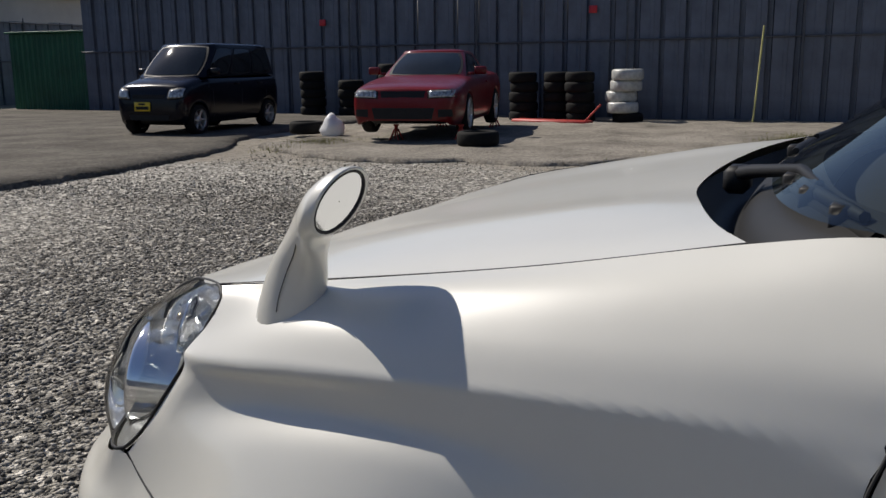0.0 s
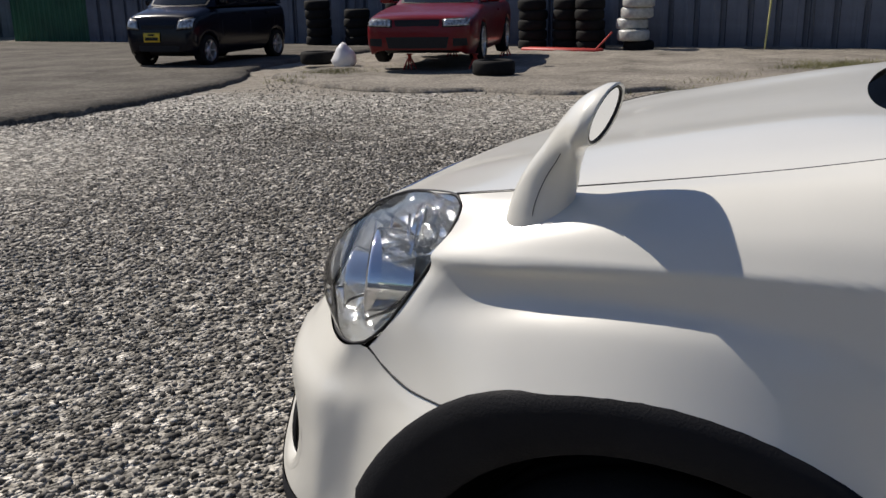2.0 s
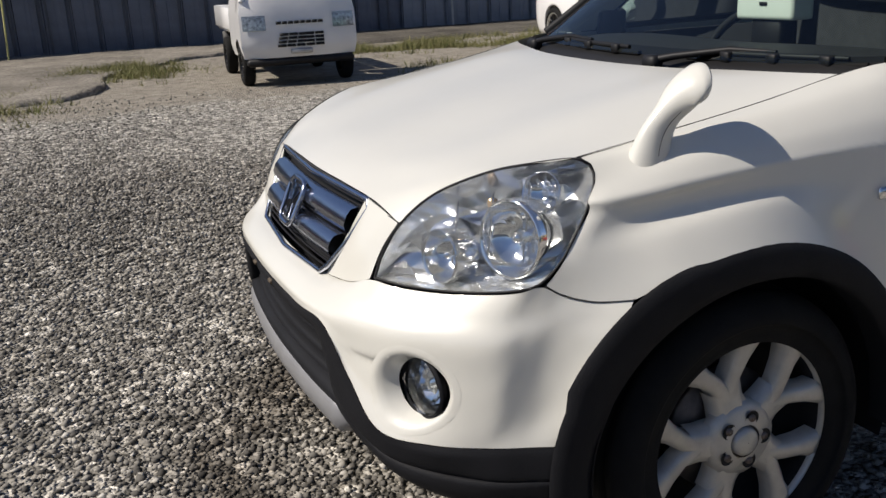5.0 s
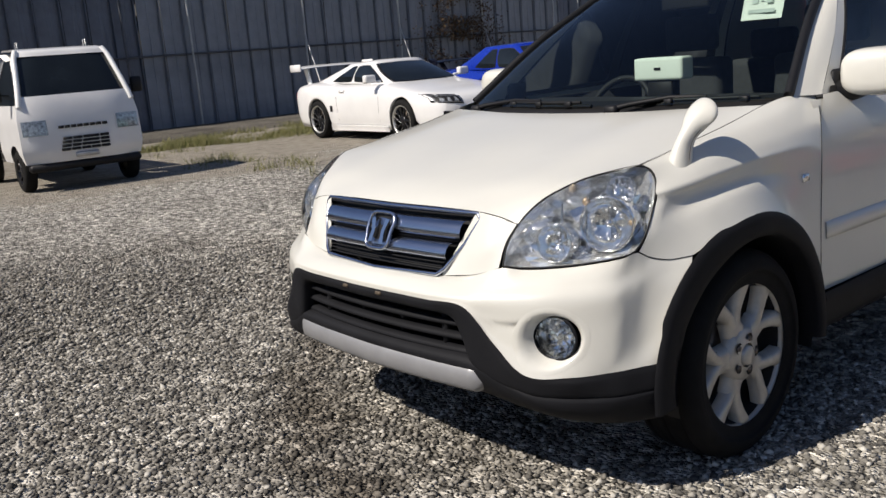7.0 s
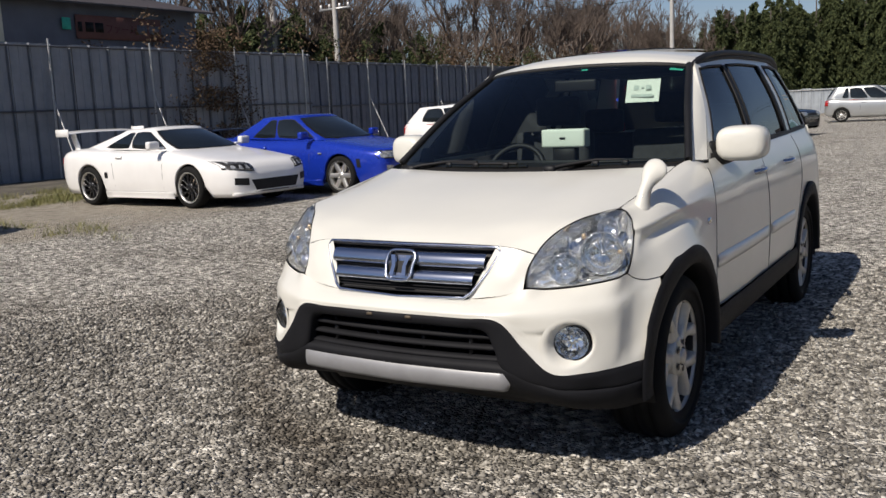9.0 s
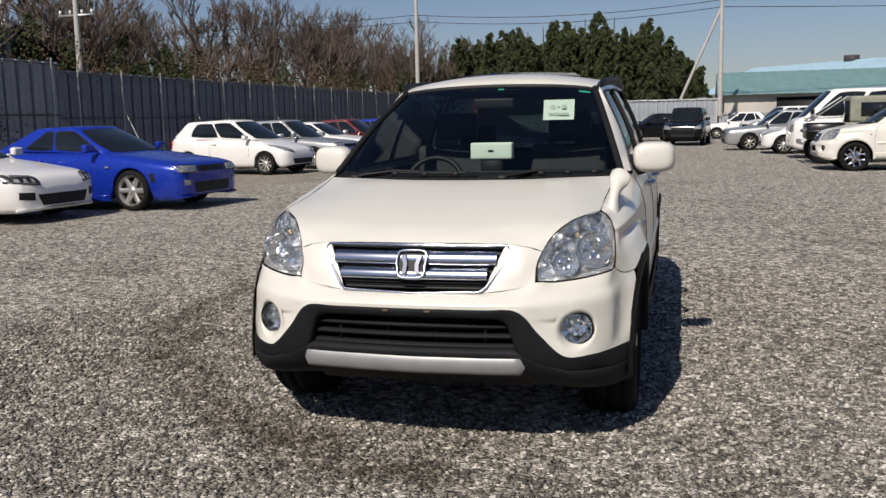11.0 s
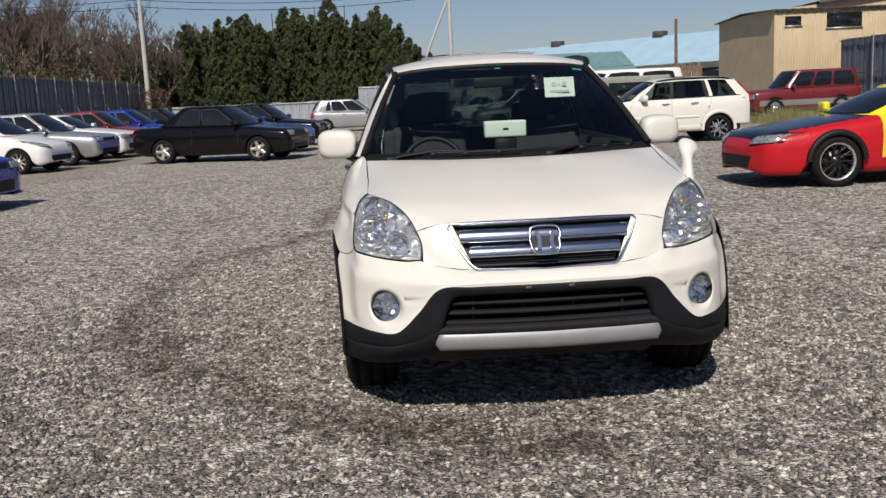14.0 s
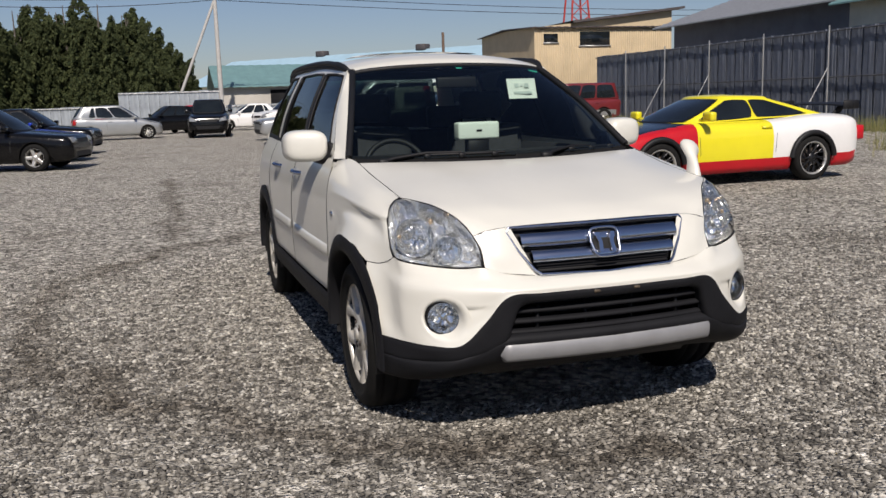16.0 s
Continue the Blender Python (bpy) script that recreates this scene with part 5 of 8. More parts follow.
for pair, y0, y1 in ((doors, 0.44, 1.40), (rdoors, 1.48, 2.12)):
    for s, d in zip((1, -1), pair):
        rows = []
        for y in np.linspace(y0, y1, 20):
            e = min(1.0, (y - y0) / 0.03 + 0.35, (y1 - y) / 0.03 + 0.35)
            rows.append([(s * (flank(y, z) + o), y, z) for z, o in ((0.595, -0.002), (0.600, 0.010 * e), (0.622, 0.013 * e), (0.650, 0.010 * e), (0.656, -0.002))])
        part("side_moulding", grid_bm(rows), M["pearl"], d)
        hy = y1 - 0.10
        part("door_handle", tube_bm(spline([(s * (flank(hy, 0.95) - 0.005), hy - 0.10, 0.945), (s * (flank(hy, 0.95) + 0.028), hy - 0.07, 0.95), (s * (flank(hy, 0.95) + 0.032), hy, 0.953), (s * (flank(hy, 0.95) - 0.005), hy + 0.09, 0.955)], 12), 0.013, 8), M["barchrome"], d, "satin chrome door handle")
for s in (1, -1):
    fender_i = flank(0.42, 0.82)
    ind = part("side_repeater", box_bm(s * 0.862 - 0.006, s * 0.862 + 0.006, 0.285, 0.325, 0.806, 0.832, 0.004), M["chrome"], crv, "small clear side repeater lamp")

# wheel arch trims, liners and wheels
OFFS = {0.0: (-0.02, 0.32), 2.62: (2.62, 0.325)}


def arch_trim(yc):
    front = yc == 0.0
    rows = []
    for a in np.linspace(radians(-6), radians(186), 41):
        ro = R_ARCH + 0.002 + (0.013 * front * min(1.0, max(0.0, (-math.cos(a) - 0.25) / 0.25)) if math.sin(a) > 0.45 else 0.0)
        y_o, z_o = yc - 0.022 * front + ro * math.cos(a), A_Z + ro * math.sin(a) - 0.003 * front
        y_i, z_i = yc + 0.372 * math.cos(a), 0.318 + 0.372 * math.sin(a)
        fx = np.interp(y_o - yc, [-0.47, -0.38, -0.25, 0.0, 0.25, 0.47], [0.838, 0.852, 0.868, 0.884, 0.880, 0.872]) if front else np.interp(y_o - yc, [-0.47, 0, 0.47], [0.874, 0.884, 0.862])
        z_o, z_i = max(z_o, 0.27), max(z_i, 0.27)
        row = []
        for k, dx in ((0.0, -0.004), (0.06, 0.004), (0.3, 0.010), (0.7, 0.010), (0.94, 0.006), (1.0, -0.004)):
            row.append((fx + dx, y_o + (y_i - y_o) * k, z_o + (z_i - z_o) * k))
        row.append((fx - 0.06, y_i, z_i))
        rows.append(row)
    bm = grid_bm(rows)
    bmesh.ops.recalc_face_normals(bm, faces=bm.faces[:])
    return bm


def liner(yc):
    rows = []
    for a in np.linspace(radians(-14), radians(194), 25):
        y, z = yc + 0.385 * math.cos(a), max(0.24, 0.318 + 0.385 * math.sin(a))
        rows.append([(0.85, y, z), (0.70, y, z), (0.52, y, z), (0.50, yc + 0.2 * math.cos(a), 0.318 + 0.2 * math.sin(a))])
    return grid_bm(rows)


for yc in (0.0, 2.62):
    both("arch_trim", lambda: arch_trim(yc), M["trim"], "dark grey plastic wheel arch trim")
    both("arch_liner", lambda: liner(yc), M["black"])

M["worn_alloy"] = plain("worn_light_alloy", (0.52, 0.495, 0.445), 0.42, 0.4, 0.16, 16.0, 0.1, 120.0)


def hero_wheel_meshes():
    r, rim, w = 0.327, 0.232, 0.11
    bm = lathe_bm([(rim - 0.012, -w * 0.9), (rim + 0.012, -w), (0.27, -w * 1.07), (r - 0.022, -w * 0.97), (r - 0.006, -w * 0.78), (r - 0.002, -w * 0.62), (r - 0.011, -w * 0.58), (r - 0.011, -w * 0.52), (r, -w * 0.48), (r, -w * 0.06), (r - 0.01, -w * 0.04), (r - 0.01, w * 0.04), (r, w * 0.06), (r, w * 0.48), (r - 0.011, w * 0.52), (r - 0.011, w * 0.58), (r - 0.002, w * 0.62), (r - 0.006, w * 0.78), (r - 0.022, w * 0.97), (0.285, w * 1.06), (0.268, w * 1.08), (0.262, w * 1.055), (rim + 0.03, w * 1.01), (rim + 0.008, w), (rim - 0.012, w * 0.9)], 64)
    tyre = mesh_of(bm, "wheel", M["rubber"])
    bm = lathe_bm([(0.199, 0.080), (0.200, 0.090), (0.206, 0.098), (0.214, 0.1), (0.217, 0.094), (0.212, 0.088)], 64)
    lathe_bm([(0.034, 0.102), (0.062, 0.094), (0.078, 0.086), (0.08, 0.06)], 30, bm=bm)

    def bar(points, widths):
        rows = []
        for (y, z, o), hw, d in zip(points, widths, [np.array(points[min(i + 1, len(points) - 1)][:2]) - np.array(points[max(i - 1, 0)][:2]) for i in range(len(points))]):
            d = d / np.linalg.norm(d)
            nx, nz = -d[1], d[0]
            rows.append([(y + nx * hw * u, o + e, z + nz * hw * u) for u, e in ((-1.15, -0.04), (-1, -0.008), (-0.55, 0.0), (0.55, 0.0), (1, -0.008), (1.15, -0.04))])
        grid_bm(rows, False, bm)
    for k in range(5):
        a = 2 * math.pi * k / 5 + math.pi / 2
        P = lambda r, da, o: (r * math.cos(a + da), r * math.sin(a + da), o)
        bar([P(0.05, 0, 0.092), P(0.09, 0, 0.086), P(0.115, 0, 0.086)], (0.038, 0.032, 0.034))
        for s in (1, -1):
            bar([P(0.095, 0.02 * s, 0.086), P(0.135, 0.16 * s, 0.088), P(0.17, 0.27 * s, 0.092), P(0.205, 0.335 * s, 0.096)], (0.0195, 0.0165, 0.0185, 0.028))
    bmesh.ops.recalc_face_normals(bm, faces=bm.faces[:])
    for v in bm.verts:
        v.co.x, v.co.z = v.co.x * 1.10, v.co.z * 1.10
    rimm = mesh_of(bm, "rim", M["worn_alloy"])
    bm = lathe_bm([(0.001, 0.112), (0.024, 0.111), (0.031, 0.106), (0.033, 0.095)], 24)
    cap = mesh_of(bm, "hub_cap", M["worn_alloy"])
    nut = mesh_of(lathe_bm([(0.001, 0.104), (0.008, 0.103), (0.0095, 0.092)], 10), "wheel_nut", M["brake"])
    # black disc on the hub paints the shade of a nut hole
    hole = mesh_of(lathe_bm([(0.0175, 0.0998), (0.015, 0.0985), (0.001, 0.0985)], 16), "nut_recess", M["black"])
    disc = mesh_of(lathe_bm([(0.001, 0.03), (0.14, 0.03), (0.14, 0.005), (0.06, 0.0)], 36), "brake_disc", M["brake"])
    # black lining: shade inside the rim put into its colour
    back = mesh_of(lathe_bm([(0.001, -0.01), (0.205, -0.02), (0.212, 0.05), (0.219, 0.082)], 32), "barrel", M["black"])
    return tyre, rimm, cap, nut, hole, disc, back


tyre, rimm, cap, nut, hole, disc, back = hero_wheel_meshes()
for yc in (0.0, 2.62):
    for s in (1, -1):
        # the meshes face +y; turn them outwards
        w = shared("wheel", tyre, crv, pose(s * 0.735, yc, 0.318, 0, 17 * (yc + s), -90 if s > 0 else 90), "black rubber tyre on a worn light alloy rim")
        shared("rim", rimm, w, None, "worn light alloy five-spoke rim")
        shared("hub_cap", cap, w)
        shared("brake_disc", disc, w)
        shared("barrel", back, w)
        for k in range(5):
            a = 2 * math.pi * (k + 0.5) / 5 + math.pi / 2
            shared("wheel_nut", nut, w, Matrix.Translation((0.052 * math.cos(a), 0, 0.052 * math.sin(a))))
            shared("nut_recess", hole, w, Matrix.Translation((0.052 * math.cos(a), 0.0, 0.052 * math.sin(a))))
part("underbody", box_bm(-0.50, 0.50, -0.60, 3.3, 0.24, 0.55, 0.05), M["black"], crv)
part("engine_block", box_bm(-0.45, 0.45, -0.50, 0.30, 0.50, 0.80, 0.05), M["black"], crv)

# glasshouse
WS_BOT = [(0.738, 0.425, 1.063), (0.62, 0.345, 1.056), (0.40, 0.285, 1.053), (0.0, 0.255, 1.052)]
WS_TOP = [(0.548, 1.095, 1.487), (0.46, 1.065, 1.500), (0.28, 1.04, 1.512), (0.0, 1.03, 1.518)]
full = lambda g: g + [flip(p) for p in g[-2::-1]]
ws_mid = [tuple((np.array(a) + np.array(b)) / 2 + np.array((0.012, -0.012, 0.016))) if a[0] > 0 else tuple((np.array(a) + np.array(b)) / 2 + np.array((0, -0.014, 0.02))) for a, b in zip(WS_BOT, WS_TOP)]
ws_mid = [tuple((np.array(a) + np.array(b)) / 2 + np.array((0.0, -0.02, 0.016))) for a, b in zip(WS_BOT, WS_TOP)]
glass_front = part("windshield", sheet([full(WS_BOT), full(ws_mid), full(WS_TOP)], 33, 17), M["glass"], crv, "clear windshield")
glass_front.visible_shadow = False
ws_edge = lambda k: [WS_BOT[0], ws_mid[0], WS_TOP[0]]
both("windshield_moulding", lambda: tube_bm(spline([np.array(p) + np.array((0.004, 0, 0.002)) for p in (WS_BOT[0], ws_mid[0], WS_TOP[0])], 14), 0.017, 8), M["black"], "black windshield moulding")
part("frit", tube_bm(spline(full([(p[0], p[1] - 0.004, p[2] - 0.008) for p in WS_TOP]), 24), 0.014, 6), M["black"], crv)
# cowl and wipers
cowl = part("cowl", sheet([full([(0.72, 0.295, 1.036), (0.62, 0.24, 1.028), (0.45, 0.19, 1.022), (0, 0.14, 1.016)]), full([(0.725, 0.33, 1.005), (0.62, 0.28, 0.985), (0.42, 0.23, 0.97), (0, 0.19, 0.965)]), full([(0.735, 0.41, 1.046), (0.62, 0.33, 1.035), (0.40, 0.27, 1.03), (0, 0.24, 1.03)]), full([(0.735, 0.47, 1.072), (0.62, 0.40, 1.068), (0.40, 0.35, 1.066), (0, 0.32, 1.066)])], 33, 12), M["black"], crv, "black plastic cowl")
for x0, x1 in ((0.70, 0.24), (0.05, -0.55)):
    # a blade lying low along the glass, under a jointed spine, and the arm with its cap
    line = lambda x, up: (x, 0.250 + 0.275 * x * x + 0.018 + up * 0.3, 1.046 + up)
    xs = np.linspace(x0, x1, 12)
    wiper = part("wiper", tube_bm([line(x, 0.020) for x in xs[1:-1]], [0.006] + [0.008] * 8 + [0.006], 6), M["black"], crv, "black windshield wiper")
    part("wiper_blade", tube_bm([line(x, 0.006) for x in xs], 0.008, 6), M["rubber"], wiper)
    for x in xs[2:-1:3]:
        part("wiper_joint", box_bm(x - 0.016, x + 0.016, line(x, 0)[1] - 0.012, line(x, 0)[1] + 0.012, 1.046, 1.072, 0.003), M["black"], wiper)
    xe = x1 - 0.05
    part("wiper_arm", tube_bm([line(xs[5], 0.028), line((xs[5] + x1) / 2, 0.030), (x1, 0.225 + 0.27 * x1 * x1, 1.058), (xe, 0.200 + 0.27 * xe * xe, 1.046)], [0.006, 0.008, 0.010, 0.012], 6), M["black"], wiper, "black wiper arm")
    part("arm_cap", box_bm(xe - 0.03, xe + 0.025, 0.185 + 0.27 * xe * xe, 0.222 + 0.27 * xe * xe, 1.020, 1.060, 0.008), M["black"], wiper)

SHIFT = [(0.56, 0.53), (1.44, 0.07), (2.40, -0.08), (3.10, -0.28), (3.42, -0.34)]
shift = curve1(SHIFT)


def green(y, f, out=0.0):
    """A point on the side glass: y along the belt, f from belt (0) to roof (1)."""
    xb, zb = flank(y, belt(y)) - 0.004, belt(y)
    yy = y + shift(y) * f
    xr, zr = np.interp(yy, [1.0, 1.6, 2.6, 3.1], [0.575, 0.60, 0.60, 0.565]), np.interp(yy, [1.0, 1.25, 1.8, 2.6, 3.1], [1.486, 1.512, 1.532, 1.527, 1.50])
    return (xb + (xr - xb) * f + 0.022 * math.sin(math.pi * f) + out, yy, zb + (zr - zb) * f)


def strip(y0, y1, f0, f1, out, n=10, m=10):
    bm = grid_bm([[green(y, f, out) for f in np.linspace(f0, f1, m)] for y in np.linspace(y0, y1, n)])
    bmesh.ops.recalc_face_normals(bm, faces=bm.faces[:])
    return bm


both("roof_rail_panel", lambda: strip(0.56, 3.42, 0.93, 1.02, 0.0, 40, 4), M["pearl"])
both("belt_moulding", lambda: strip(0.60, 3.20, -0.01, 0.05, 0.004, 30, 3), M["black"])
for y0, y1, nm, mt in ((0.56, 0.66, "a_pillar", M["pearl"]), (1.395, 1.485, "b_pillar", M["black"]), (2.30, 2.40, "c_pillar", M["black"]), (2.40, 2.50, "c_pillar", M["pearl"]), (3.10, 3.42, "d_pillar", M["pearl"])):
    both(nm, lambda: strip(y0, y1, 0.0, 0.95, 0.0, 5, 12), mt)
for y0, y1, nm in ((0.66, 1.395, "front_side_window"), (1.485, 2.30, "rear_side_window"), (2.50, 3.10, "quarter_window")):
    panes = both(nm, lambda: strip(y0, y1, 0.04, 0.935, -0.006, 12, 10), M["glass"] if nm[0] == "f" else M["tint"])
    for s, p in zip((1, -1), panes):
        p.visible_shadow = False
        ring = [green(y, 0.045) for y in np.linspace(y0, y1, 12)] + [green(y1, f) for f in np.linspace(0.045, 0.93, 10)] + [green(y, 0.93) for y in np.linspace(y1, y0, 12)] + [green(y0, f) for f in np.linspace(0.93, 0.045, 10)]
        part("window_seal", tube_bm([(s * q[0], q[1], q[2]) for q in ring], 0.0065, 6), M["black"], p)
# added backing plate that closes the dark wedge between fender and door
both("hinge_cover", lambda: grid_bm([[(flank(y, z) - 0.007, y, z) for z in np.linspace(0.92, 1.042, 8)] for y in np.linspace(0.47, 0.66, 8)]), M["pearl"])
# painted strip between windshield and front door frame
both("pillar_cover", lambda: sheet([[(0.742, 0.43, 1.063), tuple(np.array(ws_mid[0]) + np.array((0.008, 0.01, 0))), (0.552, 1.10, 1.488)], [(0.768, 0.50, 1.058), tuple(np.array(green(0.56, 0.5)) * 0.6 + np.array(ws_mid[0]) * 0.4 + np.array((0.006, 0, 0.004))), (0.568, 1.105, 1.492)], [green(0.56, 0.0), green(0.56, 0.5), green(0.56, 1.0)]], 12, 7), M["pearl"], "pearl white windshield pillar")
# roof
roof_rows = []
for y in np.concatenate((np.linspace(1.03, 1.3, 14), np.linspace(1.33, 3.08, 34))):
    zc = np.interp(y, [1.03, 1.06, 1.10, 1.20, 1.4, 1.8, 2.3, 2.8, 3.08], [1.520, 1.537, 1.553, 1.577, 1.594, 1.604, 1.602, 1.583, 1.548])
    ze = np.interp(y, [1.03, 1.10, 1.25, 1.8, 2.6, 3.08], [1.490, 1.503, 1.523, 1.545, 1.538, 1.504])
    xe = np.interp(y, [1.03, 1.1, 1.6, 2.6, 3.08], [0.535, 0.568, 0.598, 0.598, 0.565])
    roof_rows.append([(xe * u, y + 0.065 * abs(u) ** 2 * (1 if y < 1.3 else 0) * (1.3 - y) / 0.27, ze + (zc - ze) * (1 - abs(u) ** 2.4)) for u in np.linspace(-1, 1, 25)])
part("roof", grid_bm(roof_rows), M["pearl"], crv, "pearl white roof")
sun_rows = [[(0.40 * u, y, np.interp(y, [1.2, 1.4, 1.8, 2.1], [1.558, 1.576, 1.591, 1.595]) + (0.012 if 0.02 < (y - 1.20) < 0.75 else 0) - 0.02 * abs(u) ** 2.4) for u in np.linspace(-1, 1, 13)] for y in np.linspace(1.2, 2.0, 14)]
sun_rows = [[(0.37 * u, y, 1.616 + 0.004 * math.sin((y - 1.62) * 6) - 0.014 * abs(u) ** 2.4) for u in np.linspace(-1, 1, 13)] for y in np.linspace(1.62, 2.1, 8)]
part("sunroof", grid_bm(sun_rows), M["darkglass"], crv, "dark glass sunroof visor")
rail_pts = [(0.556, 1.06, 1.470), (0.575, 1.13, 1.500), (0.590, 1.25, 1.530), (0.602, 1.6, 1.556), (0.606, 2.2, 1.564), (0.60, 2.7, 1.552), (0.583, 2.95, 1.520), (0.575, 3.05, 1.490)]
both("roof_rail", lambda: tube_bm(spline(rail_pts, 36), [0.014] * 2 + [0.019] * 3 + [0.0155] * 26 + [0.014] * 3 + [0.010] * 2, 8), M["black"], "black roof rail")
both("rail_foot", lambda: tube_bm(spline([(p[0] - 0.008, p[1], p[2] - 0.022) for p in rail_pts[1:-1]], 30), 0.013, 8), M["black"])
# tail
part("tailgate", sheet([full([(0.76, 3.42, 0.45), (0.5, 3.50, 0.45), (0.25, 3.52, 0.45), (0, 3.53, 0.45)]), full([(0.765, 3.42, 0.8), (0.5, 3.49, 0.8), (0.25, 3.51, 0.8), (0, 3.52, 0.8)]), full([(0.72, 3.41, 1.10), (0.5, 3.45, 1.10), (0.25, 3.47, 1.10), (0, 3.48, 1.10)])], 25, 9), M["pearl"], crv, "pearl white tailgate")
rear_glass = part("rear_window", sheet([full([(0.70, 3.41, 1.10), (0.5, 3.44, 1.10), (0.25, 3.46, 1.10), (0, 3.47, 1.10)]), full([(0.54, 3.08, 1.50), (0.4, 3.10, 1.515), (0.2, 3.11, 1.525), (0, 3.115, 1.53)])], 25, 8), M["tint"], crv, "dark rear window")
rear_glass.visible_shadow = False
for s in (1, -1):
    part("tail_lamp", tube_bm([(s * 0.68, 3.46, 0.95), (s * 0.66, 3.45, 1.10), (s * 0.53, 3.20, 1.42)], 0.03, 8), M["redlens"], crv, "tall red tail lamp")

# door mirrors
for s in (1, -1):
    bm = bmesh.new()
    rows = []
    for a in np.linspace(0, 2 * math.pi, 29)[:-1]:
        ca, sa = math.cos(a), math.sin(a)
        rows.append((0.108 * np.sign(ca) * abs(ca) ** 0.62, 0.080 * np.sign(sa) * abs(sa) ** 0.62))
    shell_rows = []
    for d, k in ((0.05, 0.95), (0.045, 1.0), (0.0, 1.0), (-0.030, 0.975), (-0.050, 0.92), (-0.063, 0.83), (-0.071, 0.68), (-0.075, 0.4), (-0.0762, 0.002)):
        e = 1.0 - 0.38 * min(1.0, max(0.0, (k - 0.3) / 0.5))
        ring = []
        for a in np.linspace(0, 2 * math.pi, 29)[:-1]:
            ca, sa = math.cos(a), math.sin(a)
            x, z = 0.108 * np.sign(ca) * abs(ca) ** e * k, 0.080 * np.sign(sa) * abs(sa) ** e * k
            ring.append((s * (0.892 + x), 0.745 + d + 0.02 * x / 0.1, 1.115 + z))
        shell_rows.append(ring)
    grid_bm(shell_rows, True, bm)
    bmesh.ops.recalc_face_normals(bm, faces=bm.faces[:])
    mir = part("door_mirror", bm, M["pearl"], crv, "pearl white door mirror")
    part("mirror_glass", grid_bm([[(s * (0.892 + x * k * 0.92), 0.790 + 0.02 * x / 0.1, 1.115 + z * k * 0.92) for x, z in rows] for k in (1.0, 0.02)], True), M["chrome"], mir)
    part("mirror_arm", tube_bm(spline([(s * 0.76, 0.70, 1.058), (s * 0.80, 0.72, 1.055), (s * 0.85, 0.735, 1.065)], 6), [0.05, 0.045, 0.04, 0.036, 0.034, 0.03], 8), M["black"], mir)
    part("mirror_base", box_bm(s * 0.77 - 0.015, s * 0.77 + 0.015, 0.66, 0.78, 1.03, 1.13, 0.012), M["black"], mir)

# parking mirror on the left fender
FM = [  # centre, half width, half depth of each ring, from the fender to the glass
    (0.745, -0.193, 0.912, 0.033, 0.0, 0.0, 0.0, 0.050, 0.012),
    (0.746, -0.190, 0.950, 0.028, 0.0, 0.0, 0.0, 0.044, 0.008),
    (0.750, -0.177, 0.985, 0.023, 0.0, 0.0, 0.0, 0.036, -0.004),
    (0.757, -0.160, 1.014, 0.024, 0.001, -0.002, 0.0, 0.023, -0.015),
    (0.764, -0.145, 1.038, 0.034, 0.002, -0.003, 0.002, 0.013, -0.025),
    (0.769, -0.132, 1.054, 0.041, -0.002, -0.004, 0.003, 0.001, -0.034),
    (0.774, -0.114, 1.067, 0.044, -0.006, -0.005, 0.004, -0.010, -0.037),
    (0.775, -0.104, 1.069, 0.042, -0.006, -0.005, 0.004, -0.011, -0.036)]
rows = []
for p in spline(FM, 24):
    c, wide, deep = Vector(p[:3]), Vector(p[3:6]), Vector(p[6:])
    rows.append([c + wide * math.cos(a) + deep * math.sin(a) for a in np.linspace(0, 2 * math.pi, 25)[:-1]])
bm = grid_bm(rows, True)
bmesh.ops.recalc_face_normals(bm, faces=bm.faces[:])
fm = part("fender_mirror", bm, M["pearl"], crv, "pearl white teardrop parking mirror on a stalk")
head = rows[-1]
mid = sum(head, Vector()) / 24
lip_rows = [[mid + (v - mid) * k + Vector((0, dy, 0)) for v in head] for k, dy in ((1.0, 0.0), (0.97, 0.003), (0.90, 0.001))]
part("mirror_lip", grid_bm(lip_rows, True), M["pearl"], fm)
part("mirror_rim", tube_bm([mid + (v - mid) * 0.885 for v in head + head[:1]], 0.0022, 6), M["black"], fm)
part("mirror_glass", grid_bm([[mid + (v - mid) * k for v in head] for k in (0.88, 0.02)], True), M["chrome"], fm)
part("mirror_seam", tube_bm([c + Vector((0.001, 0, 0)) for c in [r0[0] for r0 in rows[3:15]]], 0.0006, 5), M["seam"], fm)

# cabin
M["cloth"] = plain("dark_seat_cloth", (0.035, 0.036, 0.04), 0.9, 0.0, 0.2, 30.0)
M["dash"] = plain("dark_dashboard", (0.02, 0.02, 0.022), 0.6, 0.0, 0.2, 20.0)
M["paper"] = plain("pale_paper", (0.72, 0.78, 0.72), 0.8, 0.0, 0.04, 12.0)
M["ink"] = plain("faint_print", (0.46, 0.53, 0.50), 0.8)
M["greensticker"] = plain("green_sticker", (0.03, 0.42, 0.30), 0.6)
